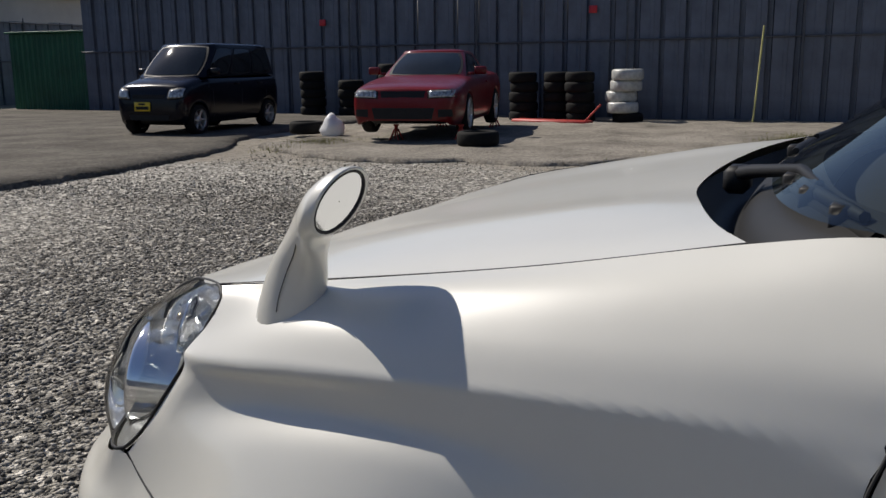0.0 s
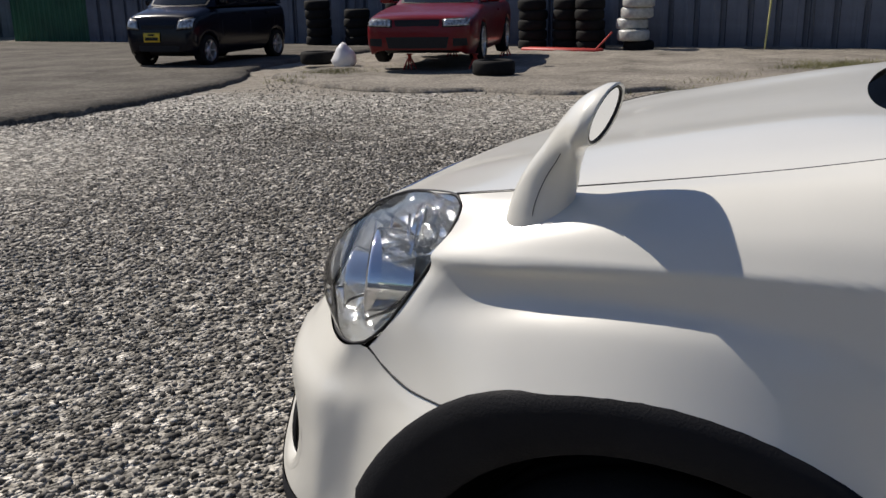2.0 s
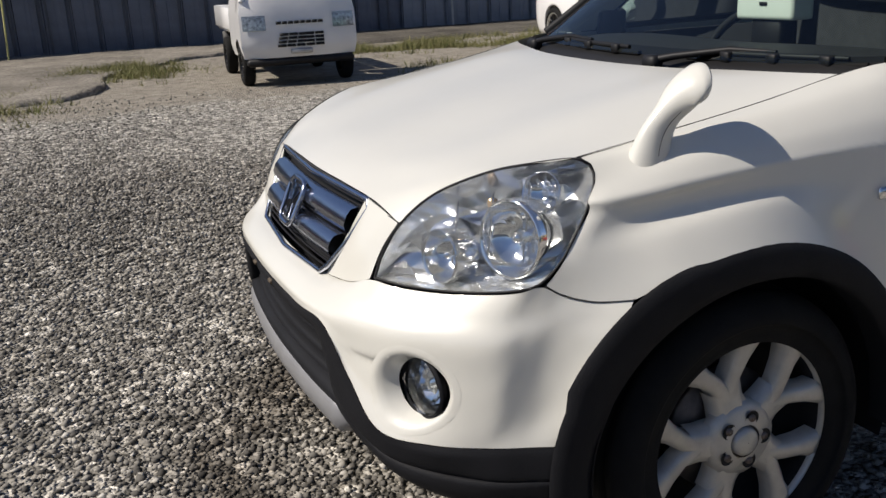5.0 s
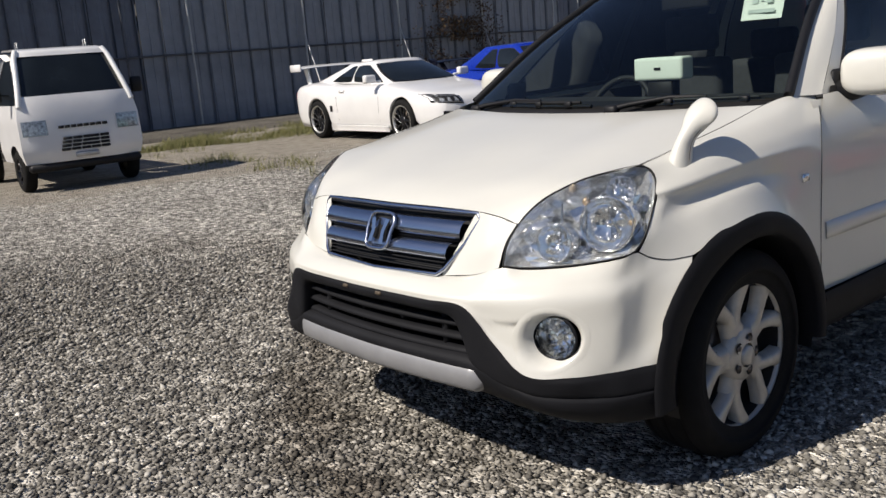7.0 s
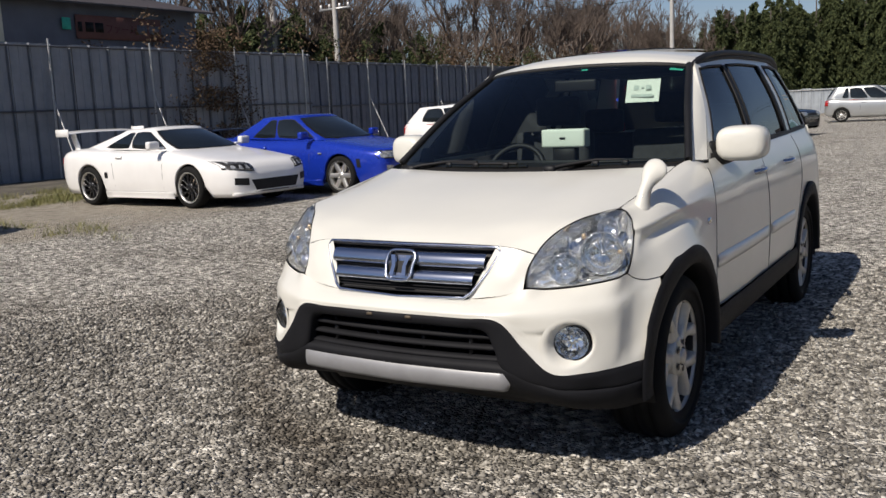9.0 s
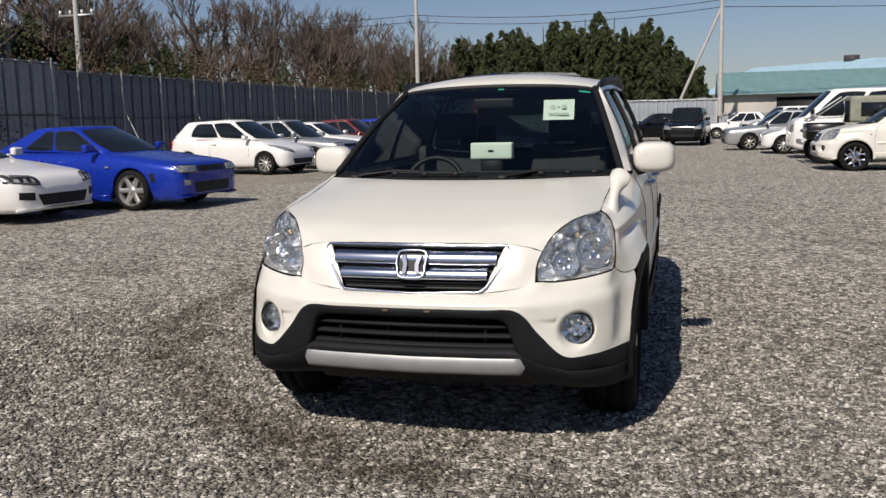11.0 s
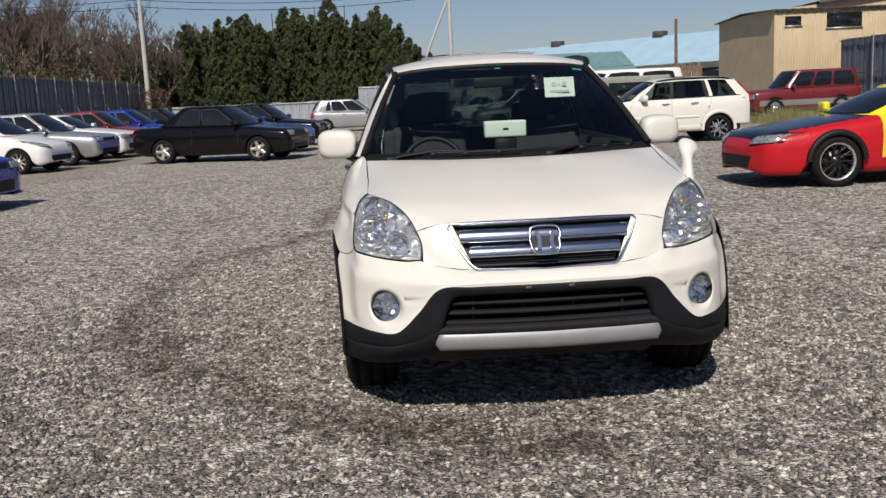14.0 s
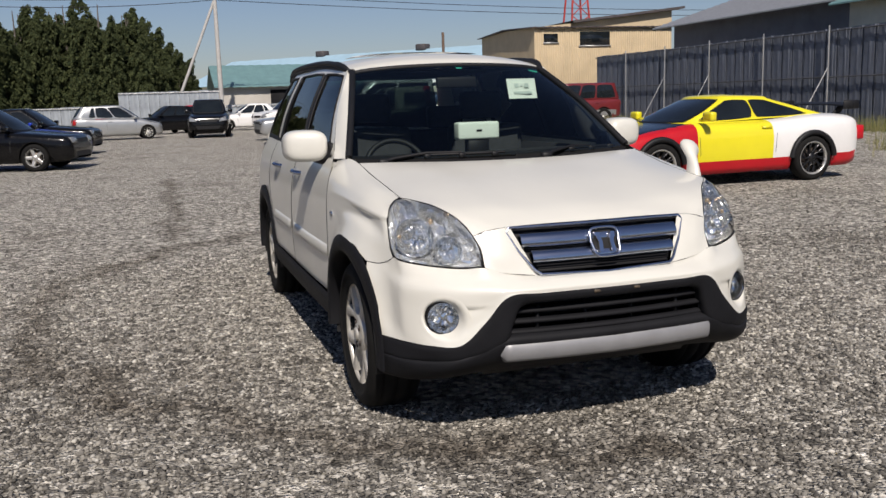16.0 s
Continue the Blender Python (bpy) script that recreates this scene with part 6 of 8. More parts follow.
part("dashboard", sheet([full([(0.68, 0.40, 1.02), (0.5, 0.36, 1.015), (0.25, 0.34, 1.01), (0, 0.335, 1.01)]), full([(0.68, 0.62, 1.05), (0.5, 0.62, 1.06), (0.25, 0.62, 1.06), (0, 0.62, 1.055)]), full([(0.68, 0.80, 0.98), (0.5, 0.85, 0.98), (0.25, 0.87, 0.97), (0, 0.87, 0.97)]), full([(0.68, 0.80, 0.6), (0.5, 0.85, 0.6), (0.25, 0.87, 0.6), (0, 0.87, 0.6)])], 25, 12), M["dash"], crv, "dark dashboard")
part("steering_wheel", tube_bm([(-0.36 + 0.17 * math.cos(a), 0.96 + 0.07 * math.sin(a), 0.955 + 0.155 * math.sin(a)) for a in np.linspace(0, 2 * math.pi, 29)], 0.016, 8), M["black"], crv)
part("cabin_floor", box_bm(-0.80, 0.80, 0.5, 3.35, 0.56, 0.60), M["dash"], crv)
# unseen plate added to keep sunlight out of the shadow below
part("floor_pan", box_bm(-0.835, 0.835, 0.40, 2.18, 0.30, 0.34, 0.01), M["black"], crv)
# hidden boxes added inside the sills to block leaking sunlight
for s in (1, -1):
    part("inner_sill", box_bm(s * 0.822 - 0.032, s * 0.822 + 0.032, 0.42, 2.15, 0.33, 0.62), M["black"], crv)
part("door_lining", box_bm(0.74, 0.77, 0.62, 3.3, 0.58, 1.04), M["dash"], crv)
part("door_lining", box_bm(-0.77, -0.74, 0.62, 3.3, 0.58, 1.04), M["dash"], crv)
part("headlining", box_bm(-0.52, 0.52, 1.16, 3.0, 1.485, 1.495), M["cloth"], crv)
for x in (-0.36, 0.36):
    seat = part("seat_back", box_bm(x - 0.23, x + 0.23, 1.42, 1.56, 0.70, 1.17, 0.05, seg=3), M["cloth"], crv, "dark cloth front seat")
    part("headrest", box_bm(x - 0.13, x + 0.13, 1.50, 1.60, 1.20, 1.37, 0.04, seg=3), M["cloth"], seat)
    part("seat_cushion", box_bm(x - 0.24, x + 0.24, 0.98, 1.5, 0.60, 0.76, 0.05, seg=2), M["cloth"], seat)
bench = part("rear_bench", box_bm(-0.66, 0.66, 2.36, 2.5, 0.65, 1.12, 0.05, seg=3), M["cloth"], crv, "dark cloth rear bench")
for x in (-0.42, 0.42):
    part("headrest", box_bm(x - 0.13, x + 0.13, 2.40, 2.49, 1.12, 1.28, 0.04, seg=3), M["cloth"], bench)
part("interior_mirror", box_bm(-0.115, 0.115, 0.955, 0.985, 1.385, 1.445, 0.012, seg=2), M["black"], crv)


def ws_at(u, v, out=0.0):
    """A point just inside the windshield: u across (metres), v from bottom to top."""
    a = np.array([np.interp(abs(u), [0, 0.28, 0.46, 0.548], [1.03, 1.04, 1.065, 1.095]), np.interp(abs(u), [0, 0.28, 0.46, 0.548], [1.518, 1.512, 1.50, 1.487])])
    b = np.array([np.interp(abs(u), [0, 0.4, 0.62, 0.738], [0.255, 0.285, 0.345, 0.425]), np.interp(abs(u), [0, 0.4, 0.62, 0.738], [1.052, 1.053, 1.056, 1.063])])
    y, z = b + (a - b) * v
    s = math.sin(math.pi * v)
    return (u, y - 0.02 * s + 0.012 + out, z + 0.016 * s - 0.008)


def ws_patch(name, u0, u1, v0, v1, mat, parent, out=0.0, label=""):
    return part(name, grid_bm([[ws_at(u, v, out) for u in np.linspace(u0, u1, 5)] for v in np.linspace(v0, v1, 5)]), mat, parent, label)


NX, NY, NZ = 0.372, 0.925, 1.372
notice = tagged(part("paper_notice", grid_bm([[(NX + u, NY + 0.02 * v + 0.004 * math.sin(u * 40), NZ + 0.055 * v) for u in np.linspace(-0.085, 0.085, 7)] for v in np.linspace(-1, 1, 5)]), M["paper"]), "pale paper notice hung inside the windshield", "paper")
notice.matrix_basis = crv.matrix_basis
for u0, u1, v0, v1 in ((-0.045, -0.02, 0.1, 0.5), (-0.01, 0.005, 0.25, 0.35), (0.015, 0.04, 0.1, 0.5), (-0.055, 0.055, -0.55, -0.3)):
    part("print_bar", grid_bm([[(NX + u, NY + 0.02 * v - 0.007, NZ + 0.055 * v) for u in (u0, u1)] for v in (v0, v1)]), M["ink"], notice)
ws_patch("sticker", 0.015, 0.05, 0.955, 0.985, M["greensticker"], crv, 0, "small green sticker")
ws_patch("sticker", 0.47, 0.53, 0.945, 0.97, M["greensticker"], crv, 0, "small green sticker")
FX, FY, FZ = 0.031, 0.741, 1.157
folder = part("paper_pack", box_bm(FX - 0.115, FX + 0.115, FY - 0.03, FY + 0.05, FZ - 0.045, FZ + 0.045, 0.012, seg=2), M["paper"])
folder.matrix_basis = crv.matrix_basis
tagged(folder, "pale paper pack standing on the dark dashboard", "paper")
part("holder", box_bm(FX - 0.06, FX + 0.06, FY - 0.02, FY + 0.04, 1.02, FZ - 0.04, 0.006), M["black"], folder, "dark plastic holder")
part("clip", box_bm(FX - 0.015, FX + 0.015, FY - 0.034, FY - 0.029, FZ - 0.004, FZ + 0.006, 0.001), M["black"], folder)


# ---- the rest of the parked cars ----
def rear_wing(car, x, z, hw, mat, chord=0.26, foot=0.9):
    rows = []
    for y in np.linspace(-hw, hw, 13):
        drop = 0.03 * (abs(y) / hw) ** 4
        rows.append([(x + chord * 0.5, y, z - drop), (x + chord * 0.2, y, z + 0.02 - drop), (x - chord * 0.4, y, z + 0.045 - drop), (x - chord * 0.5, y, z + 0.04 - drop), (x - chord * 0.1, y, z + 0.0 - drop)])
    part("rear_wing", grid_bm(rows, True), mat, car)
    for s in (1, -1):
        part("end_plate", box_bm(x - chord * 0.62, x + chord * 0.5, s * hw - 0.012, s * hw + 0.012, z - 0.06, z + 0.07, 0.01), mat, car)
        bm = box_bm(-0.07, 0.07, -0.015, 0.015, 0.0, z + 0.01 - foot, 0.006)
        for v in bm.verts:
            v.co = (v.co.x + x + 0.14 - 0.16 * v.co.z / (z - foot), v.co.y + s * hw * 0.74, v.co.z + foot)
        part("wing_upright", bm, mat, car)


for ob in [o for o in bpy.data.objects if o.name.startswith("sports_coupe") and o.parent is None]:
    if "tall rear wing" in ob["label"]:
        rear_wing(ob, -2.10, 1.22, 0.78, M["white"], 0.34, 0.86)
        sh = Shell(COUPE["top"], COUPE["plan"], COUPE["low"], [(1.275, 0.325, 0.36), (-1.275, 0.325, 0.36)])
        for s in (1, -1):
            part("lamp_mask", sh.patch("front", [(s * 0.47, 0.575), (s * 0.79, 0.607), (s * 0.79, 0.693), (s * 0.48, 0.665)], 0.018, 6), M["black"], ob, "black headlight inset")
            for y in (0.54, 0.64, 0.73):
                part("projector", sh.patch("front", [(s * (y - 0.032), 0.590), (s * (y + 0.034), 0.596), (s * (y + 0.016), 0.655), (s * (y - 0.016), 0.650)], 0.022, 4), M["lamp"], ob, "clear headlight projector")
            part("bumper_duct", sh.patch("front", [(s * 0.54, 0.34), (s * 0.74, 0.36), (s * 0.74, 0.46), (s * 0.54, 0.45)], 0.005, 4), M["black"], ob, "dark brake duct")
            part("side_skirt", sh.patch("left" if s > 0 else "right", [(-0.88, 0.14), (0.88, 0.14), (0.88, 0.24), (-0.88, 0.24)], 0.03, 8, 0.01), M["white"], ob)
            part("side_vent", sh.patch("left" if s > 0 else "right", [(-0.86, 0.46), (-0.78, 0.46), (-0.78, 0.56), (-0.86, 0.56)], 0.004, 3), M["black"], ob)
        part("front_splitter", sh.patch("front", [(-0.75, 0.19), (0.75, 0.19), (0.75, 0.23), (-0.75, 0.23)], 0.02, 10, 0.03), M["white"], ob)
    elif "bright blue" in ob["label"]:
        sh = Shell(R34["top"], R34["plan"], R34["low"], [(1.335, 0.325, 0.36), (-1.33, 0.325, 0.36)])
        for s in (1, -1):
            lr = "left" if s > 0 else "right"
            part("fog_lamp", sh.patch("front", [(s * 0.60, 0.40), (s * 0.74, 0.41), (s * 0.74, 0.49), (s * 0.60, 0.48)], 0.005, 4), M["lamp"], ob, "clear bumper lamp")
            part("front_canard", sh.patch("front", [(s * 0.40, 0.20), (s * 0.80, 0.20), (s * 0.80, 0.235), (s * 0.40, 0.235)], 0.02, 8, 0.03), M["blue"], ob)
            part("fender_vent", sh.patch(lr, [(1.72, 0.46), (1.80, 0.46), (1.78, 0.60), (1.70, 0.60)], 0.004, 3), M["black"], ob, "dark fender vent")
            part("side_repeater", sh.patch(lr, [(0.86, 0.68), (0.94, 0.68), (0.94, 0.71), (0.86, 0.71)], 0.004, 2, 0.01), M["lamp"], ob)
            part("side_skirt", sh.patch(lr, [(-0.92, 0.15), (0.92, 0.15), (0.92, 0.25), (-0.92, 0.25)], 0.025, 8, 0.01), M["blue"], ob)
        rear_wing(ob, -2.05, 1.13, 0.72, M["navy"], 0.24, 0.95)
    elif "patchwork" in ob["label"]:
        rear_wing(ob, -2.10, 1.06, 0.70, M["black"], 0.26, 0.9)
        body = [c for c in ob.children if c.name.startswith("body")][0]
        me = body.data
        for key in ("redpaint", "navy", "white", "black"):
            me.materials.append(M[key])
        for p in me.polygons:
            x, y, z = p.center
            k = 0
            if x > 0.66:
                k = 2 if (p.normal.z > 0.5 and abs(y) < 0.72 and x < 2.2) else 1
            elif x < -0.60:
                k = 3
            if -0.95 < x < 0.8 and z < 0.32:
                k = 1
            if k == 3 and z < 0.36:
                k = 1
            p.material_index = k
        for s in (1, -1):
            part("side_lamp", box_bm(-2.30, -2.12, s * 0.74 - 0.05, s * 0.74 + 0.05, 0.55, 0.76, 0.02), M["redpaint"], ob, "red tail lamp corner")
        for k3 in [c for c in ob.children if c.name.startswith("wing_upright")]:
            k3.data.materials[0] = M["black"]
        for f in (1.275, -1.275):
            for s in (1, -1):
                pts = [(f + 0.37 * math.cos(a), s * 0.90, 0.325 + 0.37 * math.sin(a)) for a in np.linspace(0.05, math.pi - 0.05, 17)]
                part("arch_flare", tube_bm(pts, 0.042, 6), M["black"], ob, "black add-on wheel arch")

SEDAN = dict(E30, mirror=(0.70, 0.99), roof=((0.22, 0.56), (-0.95, 0.56), 1.40, 1.38), pillars=(0.38, 0.70), spokes=7, style="thin", key="sedan_wheel")
sedan_like("sedan", "silver sedan with dark grille parked among others", (-11.0, 21.2), -5, M["silver"], SEDAN)
sedan_like("sedan", "white coupe-like sedan parked in the row", (-11.3, 24.0), -5, M["white"], R34)
sedan_like("sedan", "dull red sedan parked deep in the row", (-11.2, 26.8), -4, M["maroon"], SEDAN)
sedan_like("sedan", "blue sedan parked deep in the row", (-11.0, 29.6), -4, M["blue"], SEDAN)
sedan_like("sedan", "dark car parked at the row's end", (-10.6, 32.4), -4, M["blackpaint"], SEDAN)
sedan_like("sports_coupe", "dark blue coupe half hidden behind a black sedan", (-5.75, 22.9), -8, M["blue"], COUPE)
sedan_like("sedan", "black sedan with orange corner lamps", (-5.6, 26.6), -9, M["blackpaint"], dict(SEDAN, key="five_spoke", style="wide", spokes=5))
sedan_like("hatchback", "silver five-door hatchback parked by the low fence", (-3.5, 39.5), 8, M["silver"], dict(HATCH, roof=((0.2, 0.56), (-1.5, 0.55), 1.48, 1.46), pillars=(0.38, 0.68)))
sedan_like("sedan", "dark car parked near the far fence", (-1.2, 46.0), 200, M["blackpaint"], SEDAN)
sedan_like("sedan", "red car parked near the far fence", (0.2, 48.0), 250, M["redpaint"], SEDAN)
sedan_like("suv", "black van-like car standing in the lane", (0.5, 38.5), 265, M["blackpaint"], dict(SUV, roof_mat=M["blackpaint"]))
sedan_like("sedan", "white sedan parked in front of the pale building", (3.2, 47.5), 178, M["white"], SEDAN)
sedan_like("suv", "white boxy wagon parked by the pale building", (5.2, 45.0), 200, M["white"], SUV)
sedan_like("sedan", "white small car parked beside a van", (4.9, 28.2), 182, M["white"], HATCH)
sedan_like("sedan", "pale silver car parked beside a white van", (4.0, 31.5), 185, M["silver"], SEDAN)
red_suv, rs = sedan_like("suv", "maroon and silver older off-road wagon among weeds", (14.4, 30.6, 0.05), 184, M["maroon"], dict(SUV, ra=0.40, r=0.37, base=((0.95, 0.76), (-2.15, 0.76), 1.10, 1.10), roof=((0.45, 0.66), (-2.0, 0.66), 1.72, 1.72), cab_mat=M["maroon"], top=[(2.14, 0.7), (2.12, 0.95), (2.05, 1.02), (1.1, 1.08), (0.7, 1.10), (-2.1, 1.12), (-2.2, 1.0)], key="offroad", style="thin"))
for s in ("left", "right"):
    part("lower_stripe", rs.patch(s, [(-1.9, 0.45), (1.9, 0.45), (1.9, 0.66), (-1.9, 0.66)], 0.004, 12), M["silver"], red_suv, "silver lower body stripe")
# sister of the main car in the eastern row: body-coloured trim, bright wheels, no fender mirror
sister = copy_thing(crv, pose(4.41, 18.73, 0, 0, 0, -89))
tagged(sister, "white sport utility vehicle with body-coloured trim and bright wheels", "car", "cars parked in the yard")
spare = [c for c in sister.children_recursive if c.name.split(".")[0] in ("fender_mirror", "sticker")]
for c in [d for e in spare for d in e.children] + spare:
    bpy.data.objects.remove(c)
for c in sister.children_recursive:
    kind = c.name.split(".")[0]
    if kind in ("arch_trim", "sill_trim", "lower_mask", "lower_valance", "rim", "hub_cap"):
        slot = c.material_slots[0]
        slot.link = "OBJECT"
        slot.material = M["chrome"] if kind in ("rim", "hub_cap") else M["pearl"]
        c["label"] = "bright polished five-spoke rim" if kind == "rim" else "pearl white painted trim"


# small white pickup
def kei_truck(at, heading):
    car = car_thing("pickup_truck", "small white cab-over pickup truck with a drop-side bed", "truck", at, heading, "cars parked in the yard")
    W = 0.735
    prof = [(1.62, 0.36), (1.66, 0.50), (1.655, 0.70), (1.625, 0.95), (1.56, 1.16), (1.42, 1.40), (1.24, 1.66), (1.14, 1.735), (0.62, 1.77), (0.45, 1.75)]
    hw = lambda z: np.interp(z, [0.36, 0.5, 0.9, 1.1, 1.66, 1.77], [0.70, 0.733, 0.73, 0.695, 0.585, 0.52])
    def skin(z0, z1, xf=0.0, inset=0.0, n=8):
        pts = [p for p in spline(prof, 60) if z0 - 1e-6 <= p[1] <= z1 + 1e-6]
        return [[(p[0] + xf - 0.07 * abs(u) ** 4, u * (hw(p[1]) - inset), p[1]) for u in np.linspace(-1, 1, 17)] for p in pts]
    part("front_panel", grid_bm(skin(0.36, 1.19)), M["white"], car, "white front panel")
    part("windshield", grid_bm(skin(1.14, 1.68, -0.01, 0.05)), M["darkglass"], car, "dark windshield")
    part("roof", grid_bm(skin(1.645, 1.77)), M["white"], car)
    for s in (1, -1):
        px = lambda z: np.interp(z, [p[1] for p in spline(prof, 40)], [p[0] for p in spline(prof, 40)])
        part("a_pillar", tube_bm([(px(z) - 0.055, s * (hw(z) - 0.025), z) for z in np.linspace(1.05, 1.72, 8)], 0.035, 8), M["white"], car)
        rows = []
        for z in np.linspace(0.36, 1.08, 12):
            row = []
            for f in np.linspace(0, 1, 22):
                x = 0.42 + (px(z) - 0.07 - 0.42) * f
                zz = z
                d = abs(x - 1.17)
                if d < 0.32:
                    zz = max(z, 0.27 + math.sqrt(0.32 ** 2 - d * d))
                row.append((x, s * hw(zz), zz))
            rows.append(row)
        part("door", grid_bm(rows), M["white"], car, "white cab door")
        part("side_window", grid_bm([[(0.50 + (px(z) - 0.13 - 0.50) * f, s * (hw(z) + 0.002), z) for f in (0, 0.33, 0.66, 1)] for z in np.linspace(1.08, 1.62, 5)]), M["darkglass"], car)
        part("rear_pillar", box_bm(0.40, 0.50, s * 0.60 - 0.05, s * 0.60 + 0.05, 0.6, 1.70, 0.02), M["white"], car)
        part("headlight", grid_bm([[(px(z) + 0.012 - 0.07 * abs(y / 0.735) ** 4, s * y, z) for y in np.linspace(0.42, 0.70, 6)] for z in np.linspace(0.70, 0.88, 5)]), M["lamp"], car, "clear headlight")
        part("wing_mirror", box_bm(1.22, 1.30, s * 0.86 - 0.07, s * 0.86 + 0.07, 1.12, 1.32, 0.02), M["black"], car)
        part("mirror_stalk", tube_bm([(1.28, s * 0.70, 1.2), (1.26, s * 0.82, 1.22)], 0.012, 6), M["black"], car)
        part("bed_side", box_bm(-1.72, 0.34, s * 0.70 - 0.02, s * 0.70 + 0.02, 0.66, 0.96, 0.01), M["white"], car, "white drop side")
        part("roof_loop", tube_bm([(0.85, s * 0.42, 1.76), (0.85, s * 0.42, 1.84), (0.75, s * 0.42, 1.84), (0.75, s * 0.42, 1.76)], 0.008, 6), M["galv"], car)
        part("rear_mudguard", box_bm(-1.02, -0.98, s * 0.60 - 0.1, s * 0.60 + 0.1, 0.2, 0.6), M["black"], car)
    part("cab_back", box_bm(0.40, 0.44, -0.56, 0.56, 0.6, 1.72), M["white"], car)
    part("bed_floor", box_bm(-1.72, 0.34, -0.68, 0.68, 0.62, 0.66), M["white"], car)
    part("tail_board", box_bm(-1.74, -1.70, -0.70, 0.70, 0.66, 0.96, 0.01), M["white"], car)
    part("chassis", box_bm(-1.6, 1.5, -0.45, 0.45, 0.28, 0.60, 0.03), M["black"], car)
    part("lower_bumper", box_bm(1.50, 1.64, -0.68, 0.68, 0.26, 0.36, 0.03), M["black"], car)
    for z0, z1, y in ((0.765, 0.80, 0.30), ):
        for k in range(8):
            y0 = -y + 2 * y * k / 8
            part("grille_slot", box_bm(1.655, 1.667, y0 + 0.006, y0 + 2 * y / 8 - 0.006, z0, z1), M["black"], car)
    for r in range(4):
        for k in range(5):
            y0 = -0.30 + 0.12 * k + 0.012 * r * (1 if k < 2.5 else 0)
            part("air_slot", box_bm(1.655, 1.675, y0 + 0.006, y0 + 0.112, 0.49 + 0.045 * r, 0.522 + 0.045 * r), M["black"], car)
    part("name_strip", box_bm(1.605, 1.625, -0.16, 0.16, 0.885, 0.915, 0.004), M["silverplastic"], car, "plain grey maker's strip")
    part("plate_bracket", box_bm(1.66, 1.69, -0.14, 0.14, 0.40, 0.46, 0.01), M["galv"], car)
    add_wheels(car, (0.265, 0.165, 0.15, 8, M["darkalloy"], "thin"), [(1.17, 0.64), (1.17, -0.64), (-0.75, 0.64), (-0.75, -0.64)], "truck_wheel")
    return car


kei_truck((-10.85, 1.55), -3)


# white van and old open off-roader in the eastern row
def box_van(at, heading):
    car = car_thing("van", "white high-roof van with a dark windshield", "van", at, heading, "cars parked in the yard")
    sh = Shell([(2.3, 0.6), (2.28, 0.9), (2.15, 1.12), (1.9, 1.20), (-2.2, 1.22), (-2.3, 1.1)], [(2.3, 0.6), (2.2, 0.78), (2.0, 0.84), (-2.1, 0.84), (-2.3, 0.75)], [(2.3, 0.35), (2.0, 0.25), (-2.1, 0.25), (-2.3, 0.35)], [(1.3, 0.32, 0.36), (-1.3, 0.32, 0.36)])
    part("body", sh.bm(), M["white"], car)
    cabin(car, ((2.05, 0.78), (-2.25, 0.78), 1.16, 1.20), ((1.25, 0.68), (-2.1, 0.70), 1.95, 1.95), M["white"], M["darkglass"], (0.3, 0.62))
    underbody(car, -2.0, 2.0, 0.55)
    add_wheels(car, (0.32, 0.2, 0.19, 6, M["alloy"], "thin"), [(1.3, 0.72), (1.3, -0.72), (-1.3, 0.72), (-1.3, -0.72)], "van_wheel")
    mirror_pair(car, 1.75, 0.92, 1.35, M["black"])
    for s in (1, -1):
        part("headlight", sh.patch("front", [(s * 0.45, 0.78), (s * 0.75, 0.80), (s * 0.74, 1.0), (s * 0.5, 0.98)], 0.006, 5, 0.01), M["lamp"], car)
    return car


box_van((5.9, 24.9), 181)
M["canvas"] = plain("faded_olive_canvas", (0.24, 0.25, 0.20), 0.9, 0.0, 0.2, 6.0, 0.3, 40.0)


def offroader(at, heading):
    car = car_thing("off_roader", "old open off-roader with a faded canvas top", "car", at, heading, "cars parked in the yard")
    part("body_tub", box_bm(-1.55, 0.55, -0.72, 0.72, 0.55, 1.05, 0.04), M["canvas"], car)
    part("bonnet", box_bm(0.5, 1.45, -0.52, 0.52, 0.62, 1.05, 0.05), M["darkalloy"], car)
    part("canvas_top", box_bm(-1.55, 0.45, -0.68, 0.68, 1.05, 1.72, 0.09, seg=3), M["canvas"], car, "faded canvas top")
    part("windshield", box_bm(0.46, 0.50, -0.62, 0.62, 1.08, 1.60), M["darkglass"], car)
    part("bumper", box_bm(1.5, 1.6, -0.68, 0.68, 0.50, 0.62, 0.02), M["galv"], car)
    part("roof_rack", tube_bm([(0.5, -0.6, 1.72), (1.4, -0.6, 1.1), (1.4, 0.6, 1.1), (0.5, 0.6, 1.72)], 0.02, 6), M["galv"], car)
    for s in (1, -1):
        part("front_wing", box_bm(0.55, 1.5, s * 0.64 - 0.12, s * 0.64 + 0.12, 0.80, 0.88, 0.03), M["darkalloy"], car)
        part("side_window", box_bm(-0.9, 0.2, s * 0.68 - 0.004, s * 0.68 + 0.008, 1.2, 1.55), M["darkglass"], car)
        part("headlight", lathe_bm([(0.001, 1.47), (0.08, 1.465), (0.085, 1.44)], 14, "x"), M["lamp"], car).location = (0, s * 0.36, 0.86)
    add_wheels(car, (0.36, 0.20, 0.2, 8, M["darkalloy"], "thin"), [(1.05, 0.62), (1.05, -0.62), (-1.0, 0.62), (-1.0, -0.62)], "offroad_old")
    return car


offroader((5.2, 21.75), 180)

